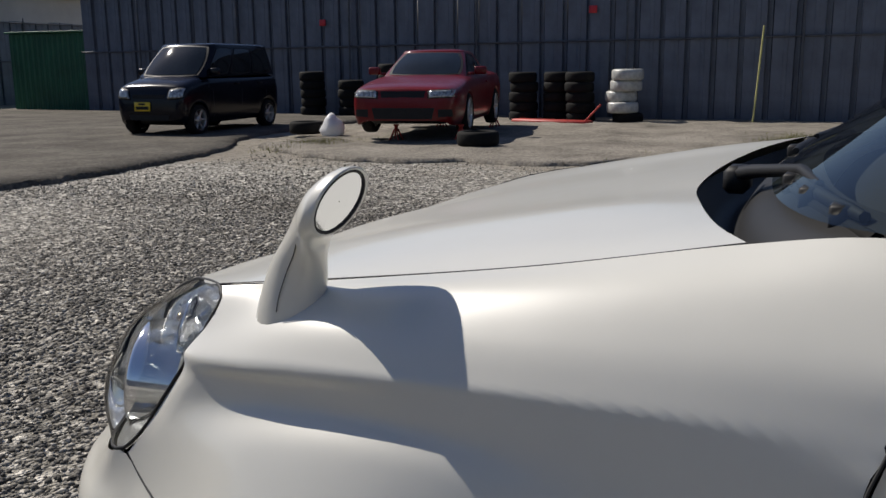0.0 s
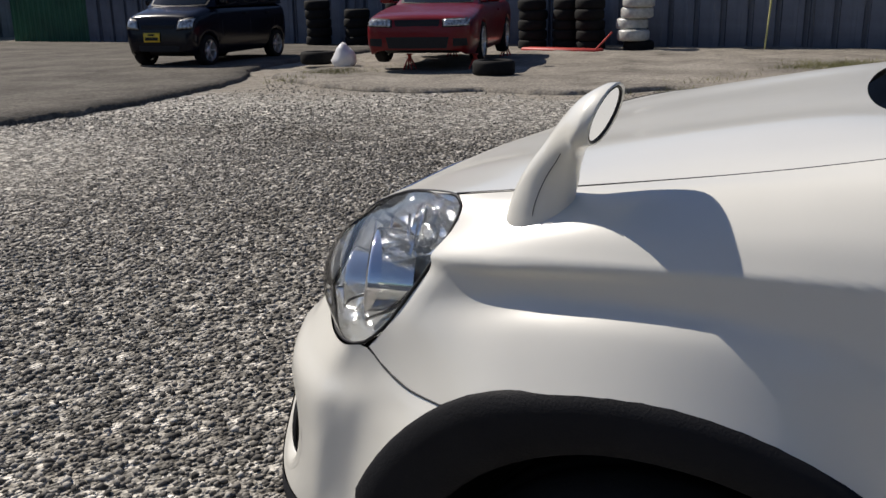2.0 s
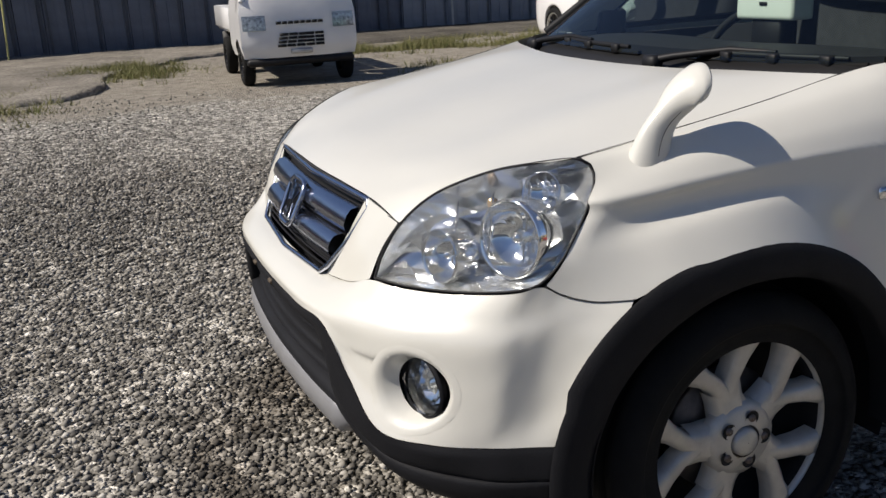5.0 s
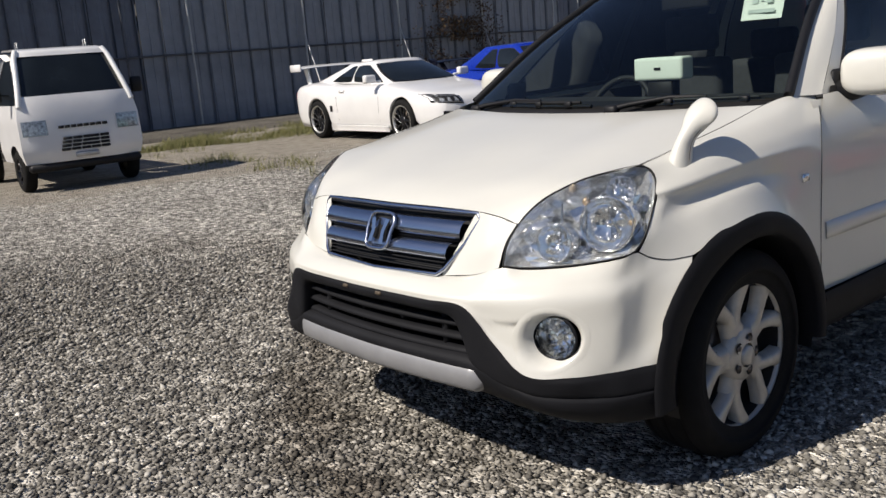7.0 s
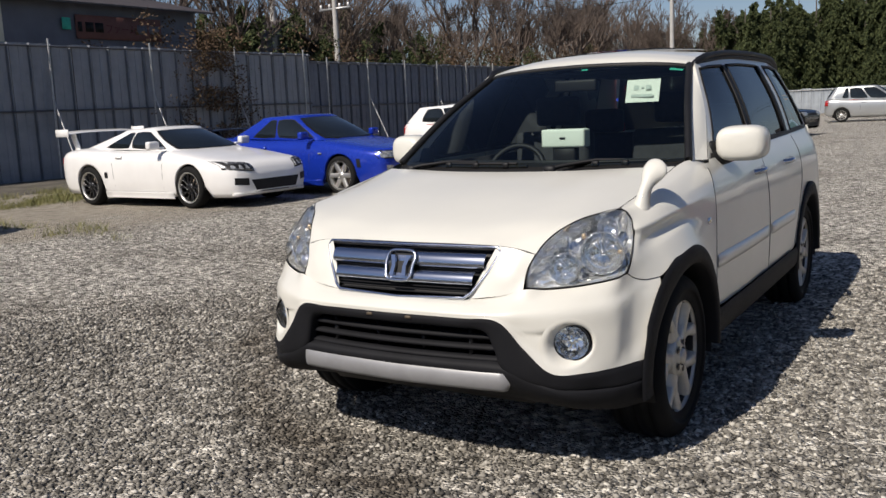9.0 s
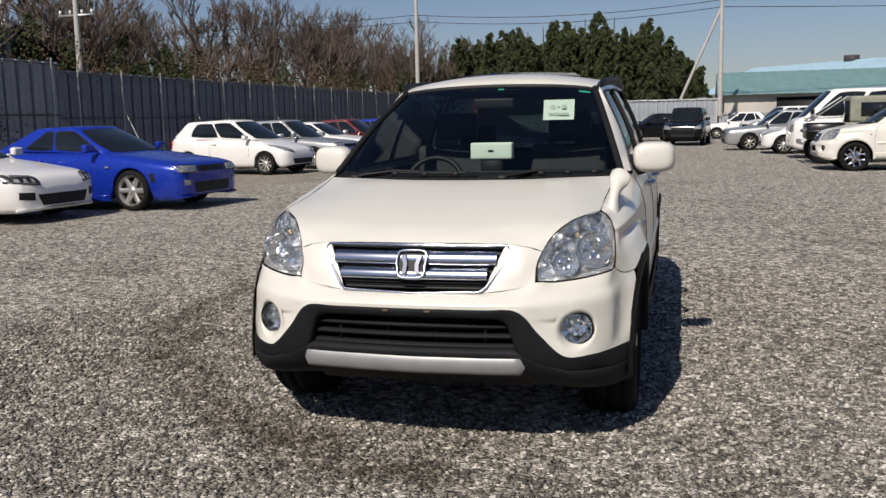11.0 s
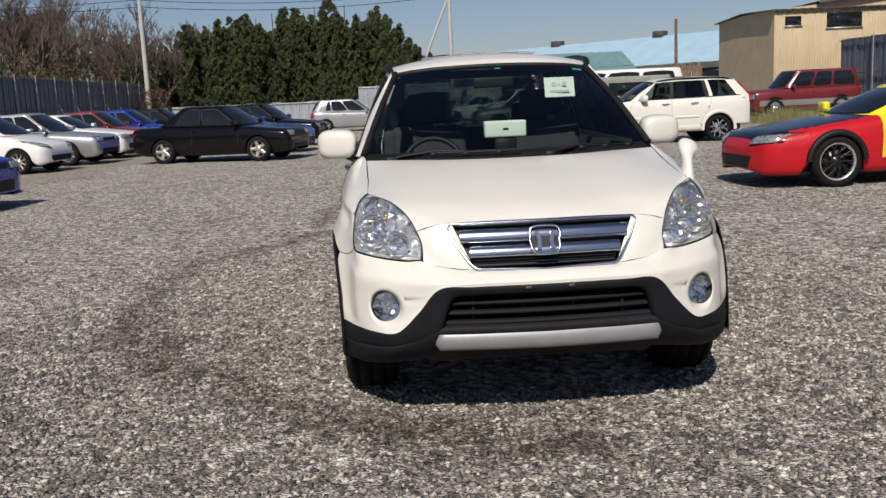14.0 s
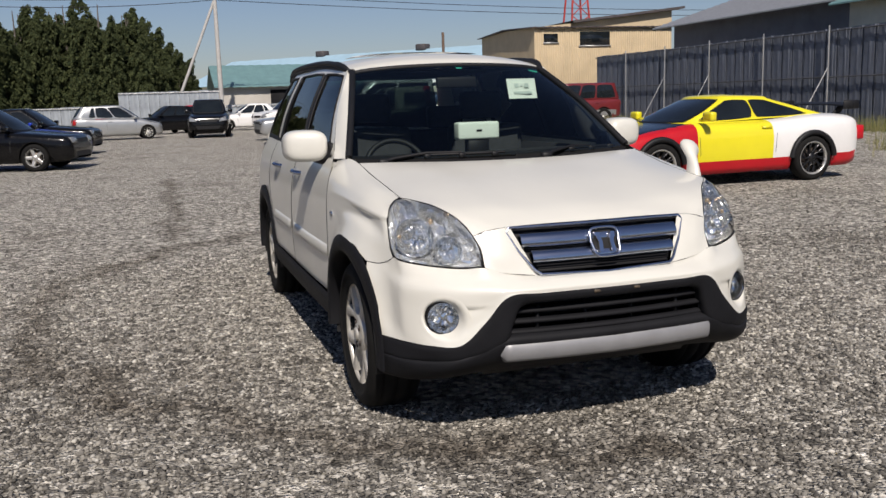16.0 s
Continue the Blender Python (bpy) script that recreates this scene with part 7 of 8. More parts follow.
# ---- things by the western fence ----
def tyre_mesh(r, rim, w, mat):
    p = [(rim, -w * 0.8), (rim + 0.01, -w), (rim + (r - rim) * 0.5, -w * 1.06), (r - 0.02, -w * 0.94), (r, -w * 0.6), (r, w * 0.6), (r - 0.02, w * 0.94), (rim + (r - rim) * 0.5, w * 1.06), (rim + 0.01, w), (rim, w * 0.8), (rim, -w * 0.8)]
    return mesh_of(lathe_bm(p, 28, "z"), "tyre", mat)


T_BLACK = tyre_mesh(0.315, 0.205, 0.105, M["rubber"])
M["wrap"] = plain("grey_white_plastic_film", (0.42, 0.42, 0.39), 0.4, 0.0, 0.3, 10.0, 0.6, 25.0)
T_WRAP = tyre_mesh(0.33, 0.16, 0.11, M["wrap"])


def tyre(x, y, z, m=T_BLACK, label="black used tyre lying flat", tilt=0.0, group="loose tyres"):
    ob = new("tyre", m)
    ob.matrix_basis = pose(x, y, z, tilt, tilt * 0.5, random.uniform(0, 90))
    return tagged(ob, label, "tyre", group)


tyre(-11.75, -9.2, 0.17)
tyre(-10.55, -5.25, 0.165)
for x, y, k in ((-17.3, -13.0, 5), (-17.35, -11.9, 4), (-16.6, -10.3, 6), (-17.3, -9.6, 5), (-17.3, -7.3, 5), (-17.4, -6.55, 5), (-17.2, -5.95, 5)):
    for i in range(k):
        tyre(x + random.uniform(-0.03, 0.03), y + random.uniform(-0.03, 0.03), 0.113 + (0.05 if y < -10.7 else 0) + 0.214 * i, T_BLACK, "black used tyre in a stack by the fence")
for i in range(5):
    tyre(-17.1 + 0.08 * math.sin(i * 2.1), -4.95 + 0.09 * math.cos(i * 1.7), 0.118 + 0.224 * i, T_WRAP if i else T_BLACK, "tyre wrapped in pale plastic film in a stack" if i else "black used tyre under wrapped tyres")
M["redmetal"] = plain("red_painted_steel", (0.42, 0.04, 0.03), 0.5, 0.0, 0.25, 12.0)


def axle_stand(x, y):
    bm = bmesh.new()
    for a in range(4):
        c, s = math.cos(a * math.pi / 2 + 0.8), math.sin(a * math.pi / 2 + 0.8)
        tube_bm([(0.13 * c, 0.13 * s, 0), (0.03 * c, 0.03 * s, 0.22)], 0.014, 6, bm)
    lathe_bm([(0.03, 0.18), (0.03, 0.27), (0.05, 0.28), (0.05, 0.30), (0.001, 0.30)], 10, "z", bm)
    ob = part("axle_stand", bm, M["redmetal"])
    ob.location = (x, y, 0.005)
    return tagged(ob, "red steel axle stand under the raised car", "axle stand", "axle stands")


for x, y in ((-11.15, -7.0), (-11.4, -5.95), (-14.2, -7.75), (-14.5, -6.75)):
    axle_stand(x, y)
bm = box_bm(-0.9, 0.9, -0.18, 0.18, 0.0, 0.09, 0.03)
tube_bm([(0.8, 0, 0.08), (1.15, 0, 0.42)], 0.02, 6, bm)
jack = part("trolley_jack", bm, M["redmetal"])
jack.matrix_basis = pose(-16.4, -6.3, 0.012, 0, 0, 80)
tagged(jack, "low red trolley jack on bare ground", "jack")
M["bag"] = plain("white_plastic_bag", (0.75, 0.75, 0.74), 0.35, 0.0, 0.08, 8.0, 0.9, 18.0)
bm = bmesh.new()
bmesh.ops.create_icosphere(bm, subdivisions=3, radius=0.24)
for v in bm.verts:
    k = 1 + 0.28 * noise.noise(v.co * 7) + (0.5 * max(0, v.co.z) / 0.24)
    v.co = Vector((v.co.x * k * (1 - 0.5 * max(0, v.co.z) / 0.24), v.co.y * k * (1 - 0.5 * max(0, v.co.z) / 0.24), v.co.z * k * 1.2))
bag = part("plastic_bag", bm, M["bag"])
bag.matrix_basis = pose(-11.6, -8.55, 0.15) @ Matrix.Diagonal((0.85, 0.85, 0.68, 1))
tagged(bag, "full knotted white plastic bag on the ground", "bag")
M["yellowpole"] = plain("yellow_painted_pole", (0.55, 0.52, 0.20), 0.6, 0.0, 0.15, 6.0)
pole_y = part("marker_pole", tube_bm([(-17.55, -2.42, 0), (-17.66, -2.32, 1.95)], 0.018, 8), M["yellowpole"])
tagged(pole_y, "leaning yellow marker pole by the fence", "pole")
M["redtag"] = plain("red_tag", (0.55, 0.03, 0.04), 0.6)
for y, z in ((-6.0, 2.42), (-13.2, 2.35)):
    tagged(part("red_marker", box_bm(-18.13, -18.10, y - 0.09, y + 0.09, z - 0.08, z + 0.08, 0.006), M["redtag"]), "small red marker plate on the steel hoarding", "sign")

# green tin shed, back wall
M["greentin"] = plain("green_sheet_metal", (0.02, 0.10, 0.05), 0.55, 0.1, 0.3, 1.2, 0.2, 12.0)
shed = tagged(new("tin_shed"), "dull green corrugated sheet metal shed", "shed")
shed.matrix_basis = pose(-20.2, -23.3, 0, 0, 0, 8)


def corrugated(w, h, pitch=0.2, depth=0.03):
    rows = []
    k = int(w / pitch * 4)
    xs = np.linspace(-w / 2, w / 2, k + 1)
    return [[(x, depth * (1 if (i // 2) % 2 else 0), z) for i, x in enumerate(xs)] for z in np.linspace(0, h, 4)]


for rot, off, w in ((90, (1.9, 0, 0), 4.2), (-90, (-1.9, 0, 0), 4.2), (0, (0, 2.1, 0), 3.8), (180, (0, -2.1, 0), 3.8)):
    p = part("wall_sheet", grid_bm(corrugated(w, 2.35)), M["greentin"], shed, smooth=False)
    p.matrix_basis = pose(*off, 0, 0, rot)
part("roof_sheet", box_bm(-2.0, 2.0, -2.2, 2.2, 2.36, 2.42, 0.01), M["greentin"], shed)
fence("fence_south", (-25.0, -29.0, 0), (19.6, -29.0, 0), 3.0, "dark sheet steel hoarding closing the yard", faces=1, pipe=M["darkpipe"])
M["render"] = plain("pale_rendered_wall", (0.50, 0.47, 0.42), 0.85, 0.0, 0.12, 0.8, 0.2, 20.0)


def building(name, label, x0, x1, y0, y1, eave, ridge, wall, roof_mat, along="x", over=0.4, windows=(), door=None):
    """A plain hall with a pitched roof; windows: (face, a, z, w, h)."""
    b = tagged(new(name), label, "building")
    if along == "x":
        ym = (y0 + y1) / 2
        sec = [(y0, 0), (y0, eave), (ym, ridge), (y1, eave), (y1, 0)]
        rows = [[(x, y, z) for y, z in sec] for x in (x0, x1)]
        roofs = [[(x0 - over, y0 - over, eave - over * 0.3), (x1 + over, y0 - over, eave - over * 0.3), (x1 + over, ym, ridge + 0.04), (x0 - over, ym, ridge + 0.04)], [(x0 - over, ym, ridge + 0.04), (x1 + over, ym, ridge + 0.04), (x1 + over, y1 + over, eave - over * 0.3), (x0 - over, y1 + over, eave - over * 0.3)]]
    else:
        xm = (x0 + x1) / 2
        sec = [(x0, 0), (x0, eave), (xm, ridge), (x1, eave), (x1, 0)]
        rows = [[(x, y, z) for x, z in sec] for y in (y0, y1)]
        roofs = [[(x0 - over, y0 - over, eave - over * 0.3), (xm, y0 - over, ridge + 0.04), (xm, y1 + over, ridge + 0.04), (x0 - over, y1 + over, eave - over * 0.3)], [(xm, y0 - over, ridge + 0.04), (x1 + over, y0 - over, eave - over * 0.3), (x1 + over, y1 + over, eave - over * 0.3), (xm, y1 + over, ridge + 0.04)]]
    bm = grid_bm(rows)
    for r in rows:
        bm.faces.new([bm.verts.new(p) for p in r])
    part("wall", bm, wall, b, smooth=False)
    for q in roofs:
        bm = bmesh.new()
        a, c, d, e = [np.array(p) for p in q]
        k = 40
        g = [[tuple(a + (c - a) * i / k + (e - a) * 0 + np.array((0, 0, 0.03 * (i % 2)))) for i in range(k + 1)], [tuple(e + (d - e) * i / k + np.array((0, 0, 0.03 * (i % 2)))) for i in range(k + 1)]]
        grid_bm(g, False, bm)
        geo = bmesh.ops.extrude_face_region(bm, geom=bm.faces[:])
        for v in [w for w in geo["geom"] if isinstance(w, bmesh.types.BMVert)]:
            v.co.z += 0.06
        part("roof", bm, roof_mat, b, smooth=False)
    for face, a, z, w, h in windows:
        bm = box_bm(a - w / 2, a + w / 2, y0 - 0.05, y0 + 0.02, z, z + h) if face == "south" else box_bm(x0 - 0.05, x0 + 0.02, a - w / 2, a + w / 2, z, z + h) if face == "west" else box_bm(x1 - 0.02, x1 + 0.05, a - w / 2, a + w / 2, z, z + h)
        wnd = part("window", bm, M["darkglass"], b, "dark window")
        bm = box_bm(a - w / 2 - 0.06, a + w / 2 + 0.06, y0 - 0.09, y0 + 0.02, z - 0.08, z - 0.003) if face == "south" else box_bm(x0 - 0.09, x0 + 0.02, a - w / 2 - 0.06, a + w / 2 + 0.06, z - 0.08, z - 0.003) if face == "west" else box_bm(x1 - 0.02, x1 + 0.09, a - w / 2 - 0.06, a + w / 2 + 0.06, z - 0.08, z - 0.003)
        part("sill", bm, M["galv"], wnd)
    if door:
        a, w, h = door
        # black slab on the wall stands in for the shade inside
        part("gateway", box_bm(a - w / 2, a + w / 2, y0 - 0.06, y0 + 0.03, 0, h), M["black"], b, "open gateway, its inner shade drawn as a black slab")
    return b


M["greenroof"] = plain("blue_green_sheet_roof", (0.17, 0.30, 0.30), 0.5, 0.2, 0.12, 1.5)
M["blueroof"] = plain("sky_blue_sheet_roof", (0.38, 0.56, 0.66), 0.45, 0.1, 0.08, 1.0)
M["tanwall"] = plain("tan_corrugated_wall", (0.50, 0.40, 0.26), 0.7, 0.0, 0.1, 1.2)
M["darkroof"] = plain("dark_sheet_roof", (0.07, 0.06, 0.06), 0.6, 0.1, 0.2, 2.0)
M["creamwall"] = plain("cream_rendered_wall", (0.66, 0.62, 0.50), 0.8, 0.0, 0.12, 1.0)
M["greytin"] = plain("grey_sheet_wall", (0.12, 0.13, 0.16), 0.6, 0.1, 0.2, 1.0)
building("hall", "low pale hall with a blue-green sheet roof", 2.6, 15.5, 62, 72, 2.75, 4.25, M["render"], M["greenroof"], "x", 0.5, [("south", 13.6, 1.3, 1.4, 0.9)], (9.0, 6.0, 2.4))
blue_hall = building("hall", "long pale hall with a sky blue sheet roof", 0.0, 44.0, 0.0, 13.0, 3.4, 5.9, M["creamwall"], M["blueroof"], "x", 0.5, [("south", 40.0, 2.0, 2.0, 0.8), ("south", 33.0, 2.0, 2.0, 0.8), ("south", 25.0, 2.0, 2.0, 0.8)])
blue_hall.matrix_basis = pose(1.5, 92.0, 0, 0, 0, -49.5)
for x in (12.0, 24.0, 36.0):
    part("roof_vent", box_bm(x - 0.5, x + 0.5, 6.0, 7.0, 5.9, 6.45, 0.05), M["darkroof"], blue_hall)
tan = building("warehouse", "tan corrugated warehouse with a dark roof edge", 19.95, 29.2, 46.8, 56, 5.4, 5.5, M["tanwall"], M["darkroof"], "x", 0.25, [("south", 23.9, 4.3, 2.0, 0.8), ("south", 21.0, 4.5, 0.9, 0.5)])
ribs = bmesh.new()
for k in range(61):
    box_bm(20.02 + 0.15 * k, 20.06 + 0.15 * k, 46.77, 46.80, 0.1, 5.35, 0.0, ribs)
part("wall_ribs", ribs, M["tanwall"], tan)
wedge = bmesh.new()
for y in (46.8, ):
    wedge.faces.new([wedge.verts.new(p) for p in ((19.95, y, 5.38), (29.2, y, 5.38), (29.2, y, 6.35), (22.6, y, 5.62))])
part("gable", wedge, M["tanwall"], tan)
slab = grid_bm([[(x, 46.4, z), (x, 56.3, z), (x, 56.3, z + 0.14), (x, 46.4, z + 0.14)] for x, z in ((22.3, 5.60), (29.9, 6.44))], True)
part("roof", slab, M["darkroof"], tan, "dark sloping roof slab", False)
building("barn", "grey barn with a pale corrugated roof", 24.0, 40.0, 22, 38, 4.8, 7.2, M["greytin"], M["galv"], "y", 0.8)
building("annex", "cream walled hall with a teal roof edge", 22.0, 32.0, 4.0, 23.2, 4.35, 6.2, M["creamwall"], M["greenroof"], "y", 0.5)
building("farm_building", "grey farm building with a long dark sign board", -34.0, -23.0, 2.5, 19.6, 5.2, 6.4, M["greytin"], M["darkroof"], "y", 0.5)
building("house", "small house with a worn tiled roof behind the hoarding", -36.0, -27.0, 24, 32, 3.6, 5.6, M["greytin"], M["darkroof"], "x", 0.6)
building("long_shed", "pale shed behind the southern hoarding", -30, 6, -42, -33, 4.4, 5.2, M["render"], M["galv"], "x", 0.4)
# red darkened to hold the shade that lies on the board
M["signred"] = plain("shaded_sign_board", (0.16, 0.07, 0.06), 0.7, 0.0, 0.2, 2.0)
M["signpink"] = plain("pink_sign_board", (0.82, 0.53, 0.51), 0.7, 0.0, 0.08, 2.0)
M["signink"] = plain("dark_red_sign_paint", (0.10, 0.018, 0.022), 0.7)


def sign_word(word, y, z, width, parent):
    """Painted letters on a board that faces +x."""
    cu = bpy.data.curves.new("lettering", "FONT")
    cu.body = word
    cu.extrude = 0.01
    tmp = new("lettering", cu)
    me = bpy.data.meshes.new_from_object(tmp.evaluated_get(bpy.context.evaluated_depsgraph_get()))
    bpy.data.objects.remove(tmp)
    k = width / max(v.co.x for v in me.vertices)
    me.materials.clear()
    me.materials.append(M["signink"])
    ob = new("lettering", me)
    ob.parent = parent
    ob.matrix_basis = Matrix(((0, 0, k, -22.91), (k, 0, 0, y), (0, k, 0, z), (0, 0, 0, 1)))
    ob["label"] = "dark red painted lettering"


sign = tagged(part("sign_board", box_bm(-22.98, -22.92, 14.7, 18.0, 4.05, 4.78, 0.01), M["signred"]), "long red sign board on a farm building, darkened by painted-in shade", "sign")
sign_word("ファーム", 15.75, 4.28, 1.2, sign)
for y0, y1, mat in ((14.75, 14.9, "black"), (15.02, 15.32, "black"), (15.38, 15.68, "black"), (17.0, 17.4, "greytin"), (17.5, 17.9, "greytin")):
    part("print_bar", box_bm(-22.919, -22.912, y0, y1, 4.26, 4.56), M[mat], sign)
part("green_mark", box_bm(-22.919, -22.905, 14.2, 14.5, 4.30, 4.66, 0.004), M["greensticker"], sign)
sign2 = tagged(part("sign_board", box_bm(-22.98, -22.92, 8.0, 11.55, 3.3, 4.75, 0.01), M["signpink"]), "pale pink sign board with dark red lettering", "sign")
sign_word("ファーム", 10.1, 4.08, 1.3, sign2)
for y0, y1 in ((9.0, 9.2), (9.42, 9.70), (9.76, 10.04)):
    part("print_bar", box_bm(-22.919, -22.912, y0, y1, 4.08, 4.40), M["signink"], sign2)
tagged(part("wall_panel", box_bm(-22.99, -22.93, 11.62, 12.28, 2.9, 5.1, 0.01), M["creamwall"]), "cream painted panel beside a pink sign", "panel")

# low far fences
M["paletin"] = plain("pale_weathered_panel", (0.30, 0.33, 0.36), 0.55, 0.2, 0.3, 1.1, 0.1, 20.0)
def low_fence(name, a, b, h, label, mat):
    a, b = Vector(a), Vector(b)
    d = b - a
    root = tagged(new(name), label, "fence", kind="structure")
    root.matrix_basis = pose(a.x, a.y, 0, 0, 0, math.degrees(math.atan2(d.y, d.x)))
    k = int(d.length / 0.6)
    me = mesh_of(grid_bm([[(0, 0, z), (0.1, 0.03, z), (0.2, 0, z), (0.3, 0, z), (0.4, 0.03, z), (0.5, 0, z), (0.585, 0, z)] for z in (0, h)]), "panel", mat, False)
    for i in range(k):
        shared("panel", me, root, pose(i * 0.6, 0, random.uniform(-0.03, 0.03)))
    part("rail", tube_bm([(0, -0.05, h - 0.08), (d.length, -0.05, h - 0.08)], 0.025, 6), M["galv"], root)


low_fence("fence_north", (-18.2, 58.5, 0), (-4.0, 56.5, 0), 1.55, "low weathered grey sheet fence along a grove", M["paletin"])
low_fence("fence_container", (-4.0, 55.5, 0), (2.2, 55.0, 0), 2.35, "pale rust-streaked panel fence beside a hall", M["paletin"])
low_fence("fence_north_east", (2.2, 60.0, 0), (19.6, 60.0, 0), 1.4, "low grey sheet fence in front of halls", M["paletin"])
M["rustboard"] = plain("rusty_brown_boards", (0.13, 0.085, 0.06), 0.85, 0.0, 0.4, 4.0)
boards = tagged(new("board_fence"), "weathered rusty brown upright boards beside the hall", "fence")
boards.matrix_basis = pose(15.7, 52.0, 0)
for k in range(11):
    part("board", box_bm(0.17 * k, 0.17 * k + 0.15, -0.03 * (k % 2), 0.03, 0, 2.75 + 0.12 * math.sin(k * 2.3), 0.01), M["rustboard"], boards)
tagged(part("utility_pole", tube_bm([(16.2, 53.0, 0), (16.2, 53.0, 5.6)], [0.11, 0.09], 8), M["rustboard"]), "thin dark wooden pole by the board fence", "pole", "utility poles")

def crust_material(name="old_dusty_asphalt", k=1.0):
    m, n, l, b = node_mat(name)
    big, fine = noise_node(n, l, 0.9, 7.0, 0.7), noise_node(n, l, 22.0, 5.0, 0.75)
    r = ramp_node(n, l, big.outputs[0], [(p, scaled(c, k)) for p, c in ((0.3, (0.125, 0.112, 0.095)), (0.5, (0.235, 0.212, 0.178)), (0.7, (0.33, 0.30, 0.255)))])
    f = ramp_node(n, l, fine.outputs[0], [(0.35, (0.55, 0.55, 0.55)), (0.62, (1.25, 1.25, 1.25))])
    mul = n.new("ShaderNodeMixRGB")
    mul.blend_type = "MULTIPLY"
    mul.inputs[0].default_value = 1.0
    l.new(r.outputs[0], mul.inputs[1])
    l.new(f.outputs[0], mul.inputs[2])
    l.new(mul.outputs[0], b.inputs["Base Color"])
    b.inputs["Roughness"].default_value = 0.95
    b.inputs["Specular IOR Level"].default_value = 0.15
    bump_node(n, l, fine.outputs[0], b, 0.9, 0.02)
    return m


# concrete pad and kerb
M["pad"] = crust_material("worn_dirty_concrete", 0.52)
pad_edge = [(4.0, -8.3), (0.0, -8.0), (-3.3, -7.95), (-5.0, -7.85), (-6.3, -8.0), (-8.0, -8.35), (-9.3, -8.85), (-10.3, -9.6), (-12.0, -10.2), (-15.0, -10.5), (-17.6, -10.6)]
edge = [(float(p[0]), float(p[1]) + 0.10 * noise.noise(Vector((p[0] * 3, 0, 0))) + 0.06 * noise.noise(Vector((p[0] * 9, 4, 0)))) for p in spline(pad_edge, 220)]
rows = [[(x, y, 0.0) for x, y in edge], [(x, y - 0.03, 0.065) for x, y in edge], [(x, y - 0.5, 0.075) for x, y in edge], [(x, -14.0, 0.06) for x, y in edge], [(x, -28.6, 0.04) for x, y in edge]]
tagged(part("pavement", grid_bm(rows), M["pad"]), "worn dirty concrete pad with a broken edge", "pavement", kind="structure")
strip_rows = [[(x, y, z + 0.02 * noise.noise(Vector((x, y, 3)))) for x, z in ((-15.2, 0.0), (-15.3, 0.06), (-18.1, 0.09))] for y in np.linspace(3.0, 17.0, 30)]
tagged(part("kerb", grid_bm(strip_rows), M["pad"]), "pale concrete strip along the hoarding", "pavement", kind="structure")

# broken crust of old asphalt towards the western hoarding
M["crust"] = crust_material()
crust_edge = [(-9.6, -8.6), (-8.9, -7.4), (-8.5, -6.4), (-8.46, -5.4), (-8.8, -4.7), (-8.7, -3.8), (-9.0, -3.1), (-9.7, -2.4), (-9.7, -1.5), (-10.7, -0.9), (-11.9, -0.9), (-13.2, -0.3), (-14.6, 0.6), (-15.4, 1.8), (-15.6, 3.2)]
rows = []
for i, p in enumerate(spline(crust_edge, 240)):
    x, y = float(p[0]), float(p[1])
    x += 0.16 * noise.noise(Vector((0, y * 2.2, 1))) + 0.07 * noise.noise(Vector((0, y * 8, 2)))
    y += 0.10 * noise.noise(Vector((x * 2.2, 0, 6)))
    row = [(x, y, -0.005), (x - 0.03, y, 0.045)]
    for k in range(1, 26):
        xx = x - 0.03 - (x + 18.1) * (k / 25.0) ** 1.3
        row.append((xx, y, 0.055 + 0.035 * noise.noise(Vector((xx * 0.9, y * 0.9, 0))) + 0.018 * noise.noise(Vector((xx * 3.1, y * 3.1, 4)))))
    rows.append(row)
tagged(part("pavement_crust", grid_bm(rows), M["crust"]), "broken dusty crust of old asphalt with a ragged edge", "pavement", kind="structure")

# ---- poles and wires ----
M["concretepole"] = plain("concrete_pole", (0.42, 0.41, 0.39), 0.8, 0.0, 0.1, 4.0)


def utility_pole(x, y, h, stay=None):
    p = tagged(part("utility_pole", tube_bm([(x, y, 0), (x, y, h)], [0.17, 0.11], 10), M["concretepole"]), "tall grey concrete utility pole with wires", "pole", "utility poles")
    part("crossarm", box_bm(x - 0.9, x + 0.9, y - 0.04, y + 0.04, h - 0.9, h - 0.8), M["galv"], p)
    for dx in (-0.8, -0.3, 0.3, 0.8):
        part("insulator", box_bm(x + dx - 0.04, x + dx + 0.04, y - 0.04, y + 0.04, h - 0.8, h - 0.62), M["white"], p)
    if stay:
        part("stay_pole", tube_bm([(stay[0], stay[1], 0), (x, y, h - 1.6)], 0.09, 8), M["concretepole"], p)
    return p


utility_pole(-17.6, 55.5, 10.5)
utility_pole(2.2, 56.2, 9.6, (-1.2, 56.2))
utility_pole(-27.0, 28.0, 9.5)
utility_pole(-25.0, 30.0, 7.0)
for z, dy in ((8.4, 0.0), (8.0, 0.3)):
    for a, b in (((-60, 52), (-17.6, 55.5)), ((-17.6, 55.5), (2.2, 56.2)), ((2.2, 56.2), (60, 66))):
        pts = [(a[0] + (b[0] - a[0]) * f, a[1] + (b[1] - a[1]) * f + dy, z - 2.0 * f * (1 - f)) for f in np.linspace(0, 1, 12)]
        tagged(part("power_line", tube_bm(pts, 0.025, 4), M["black"]), "thin dark sagging power line between poles", "wire", "power lines")
pyl = bmesh.new()
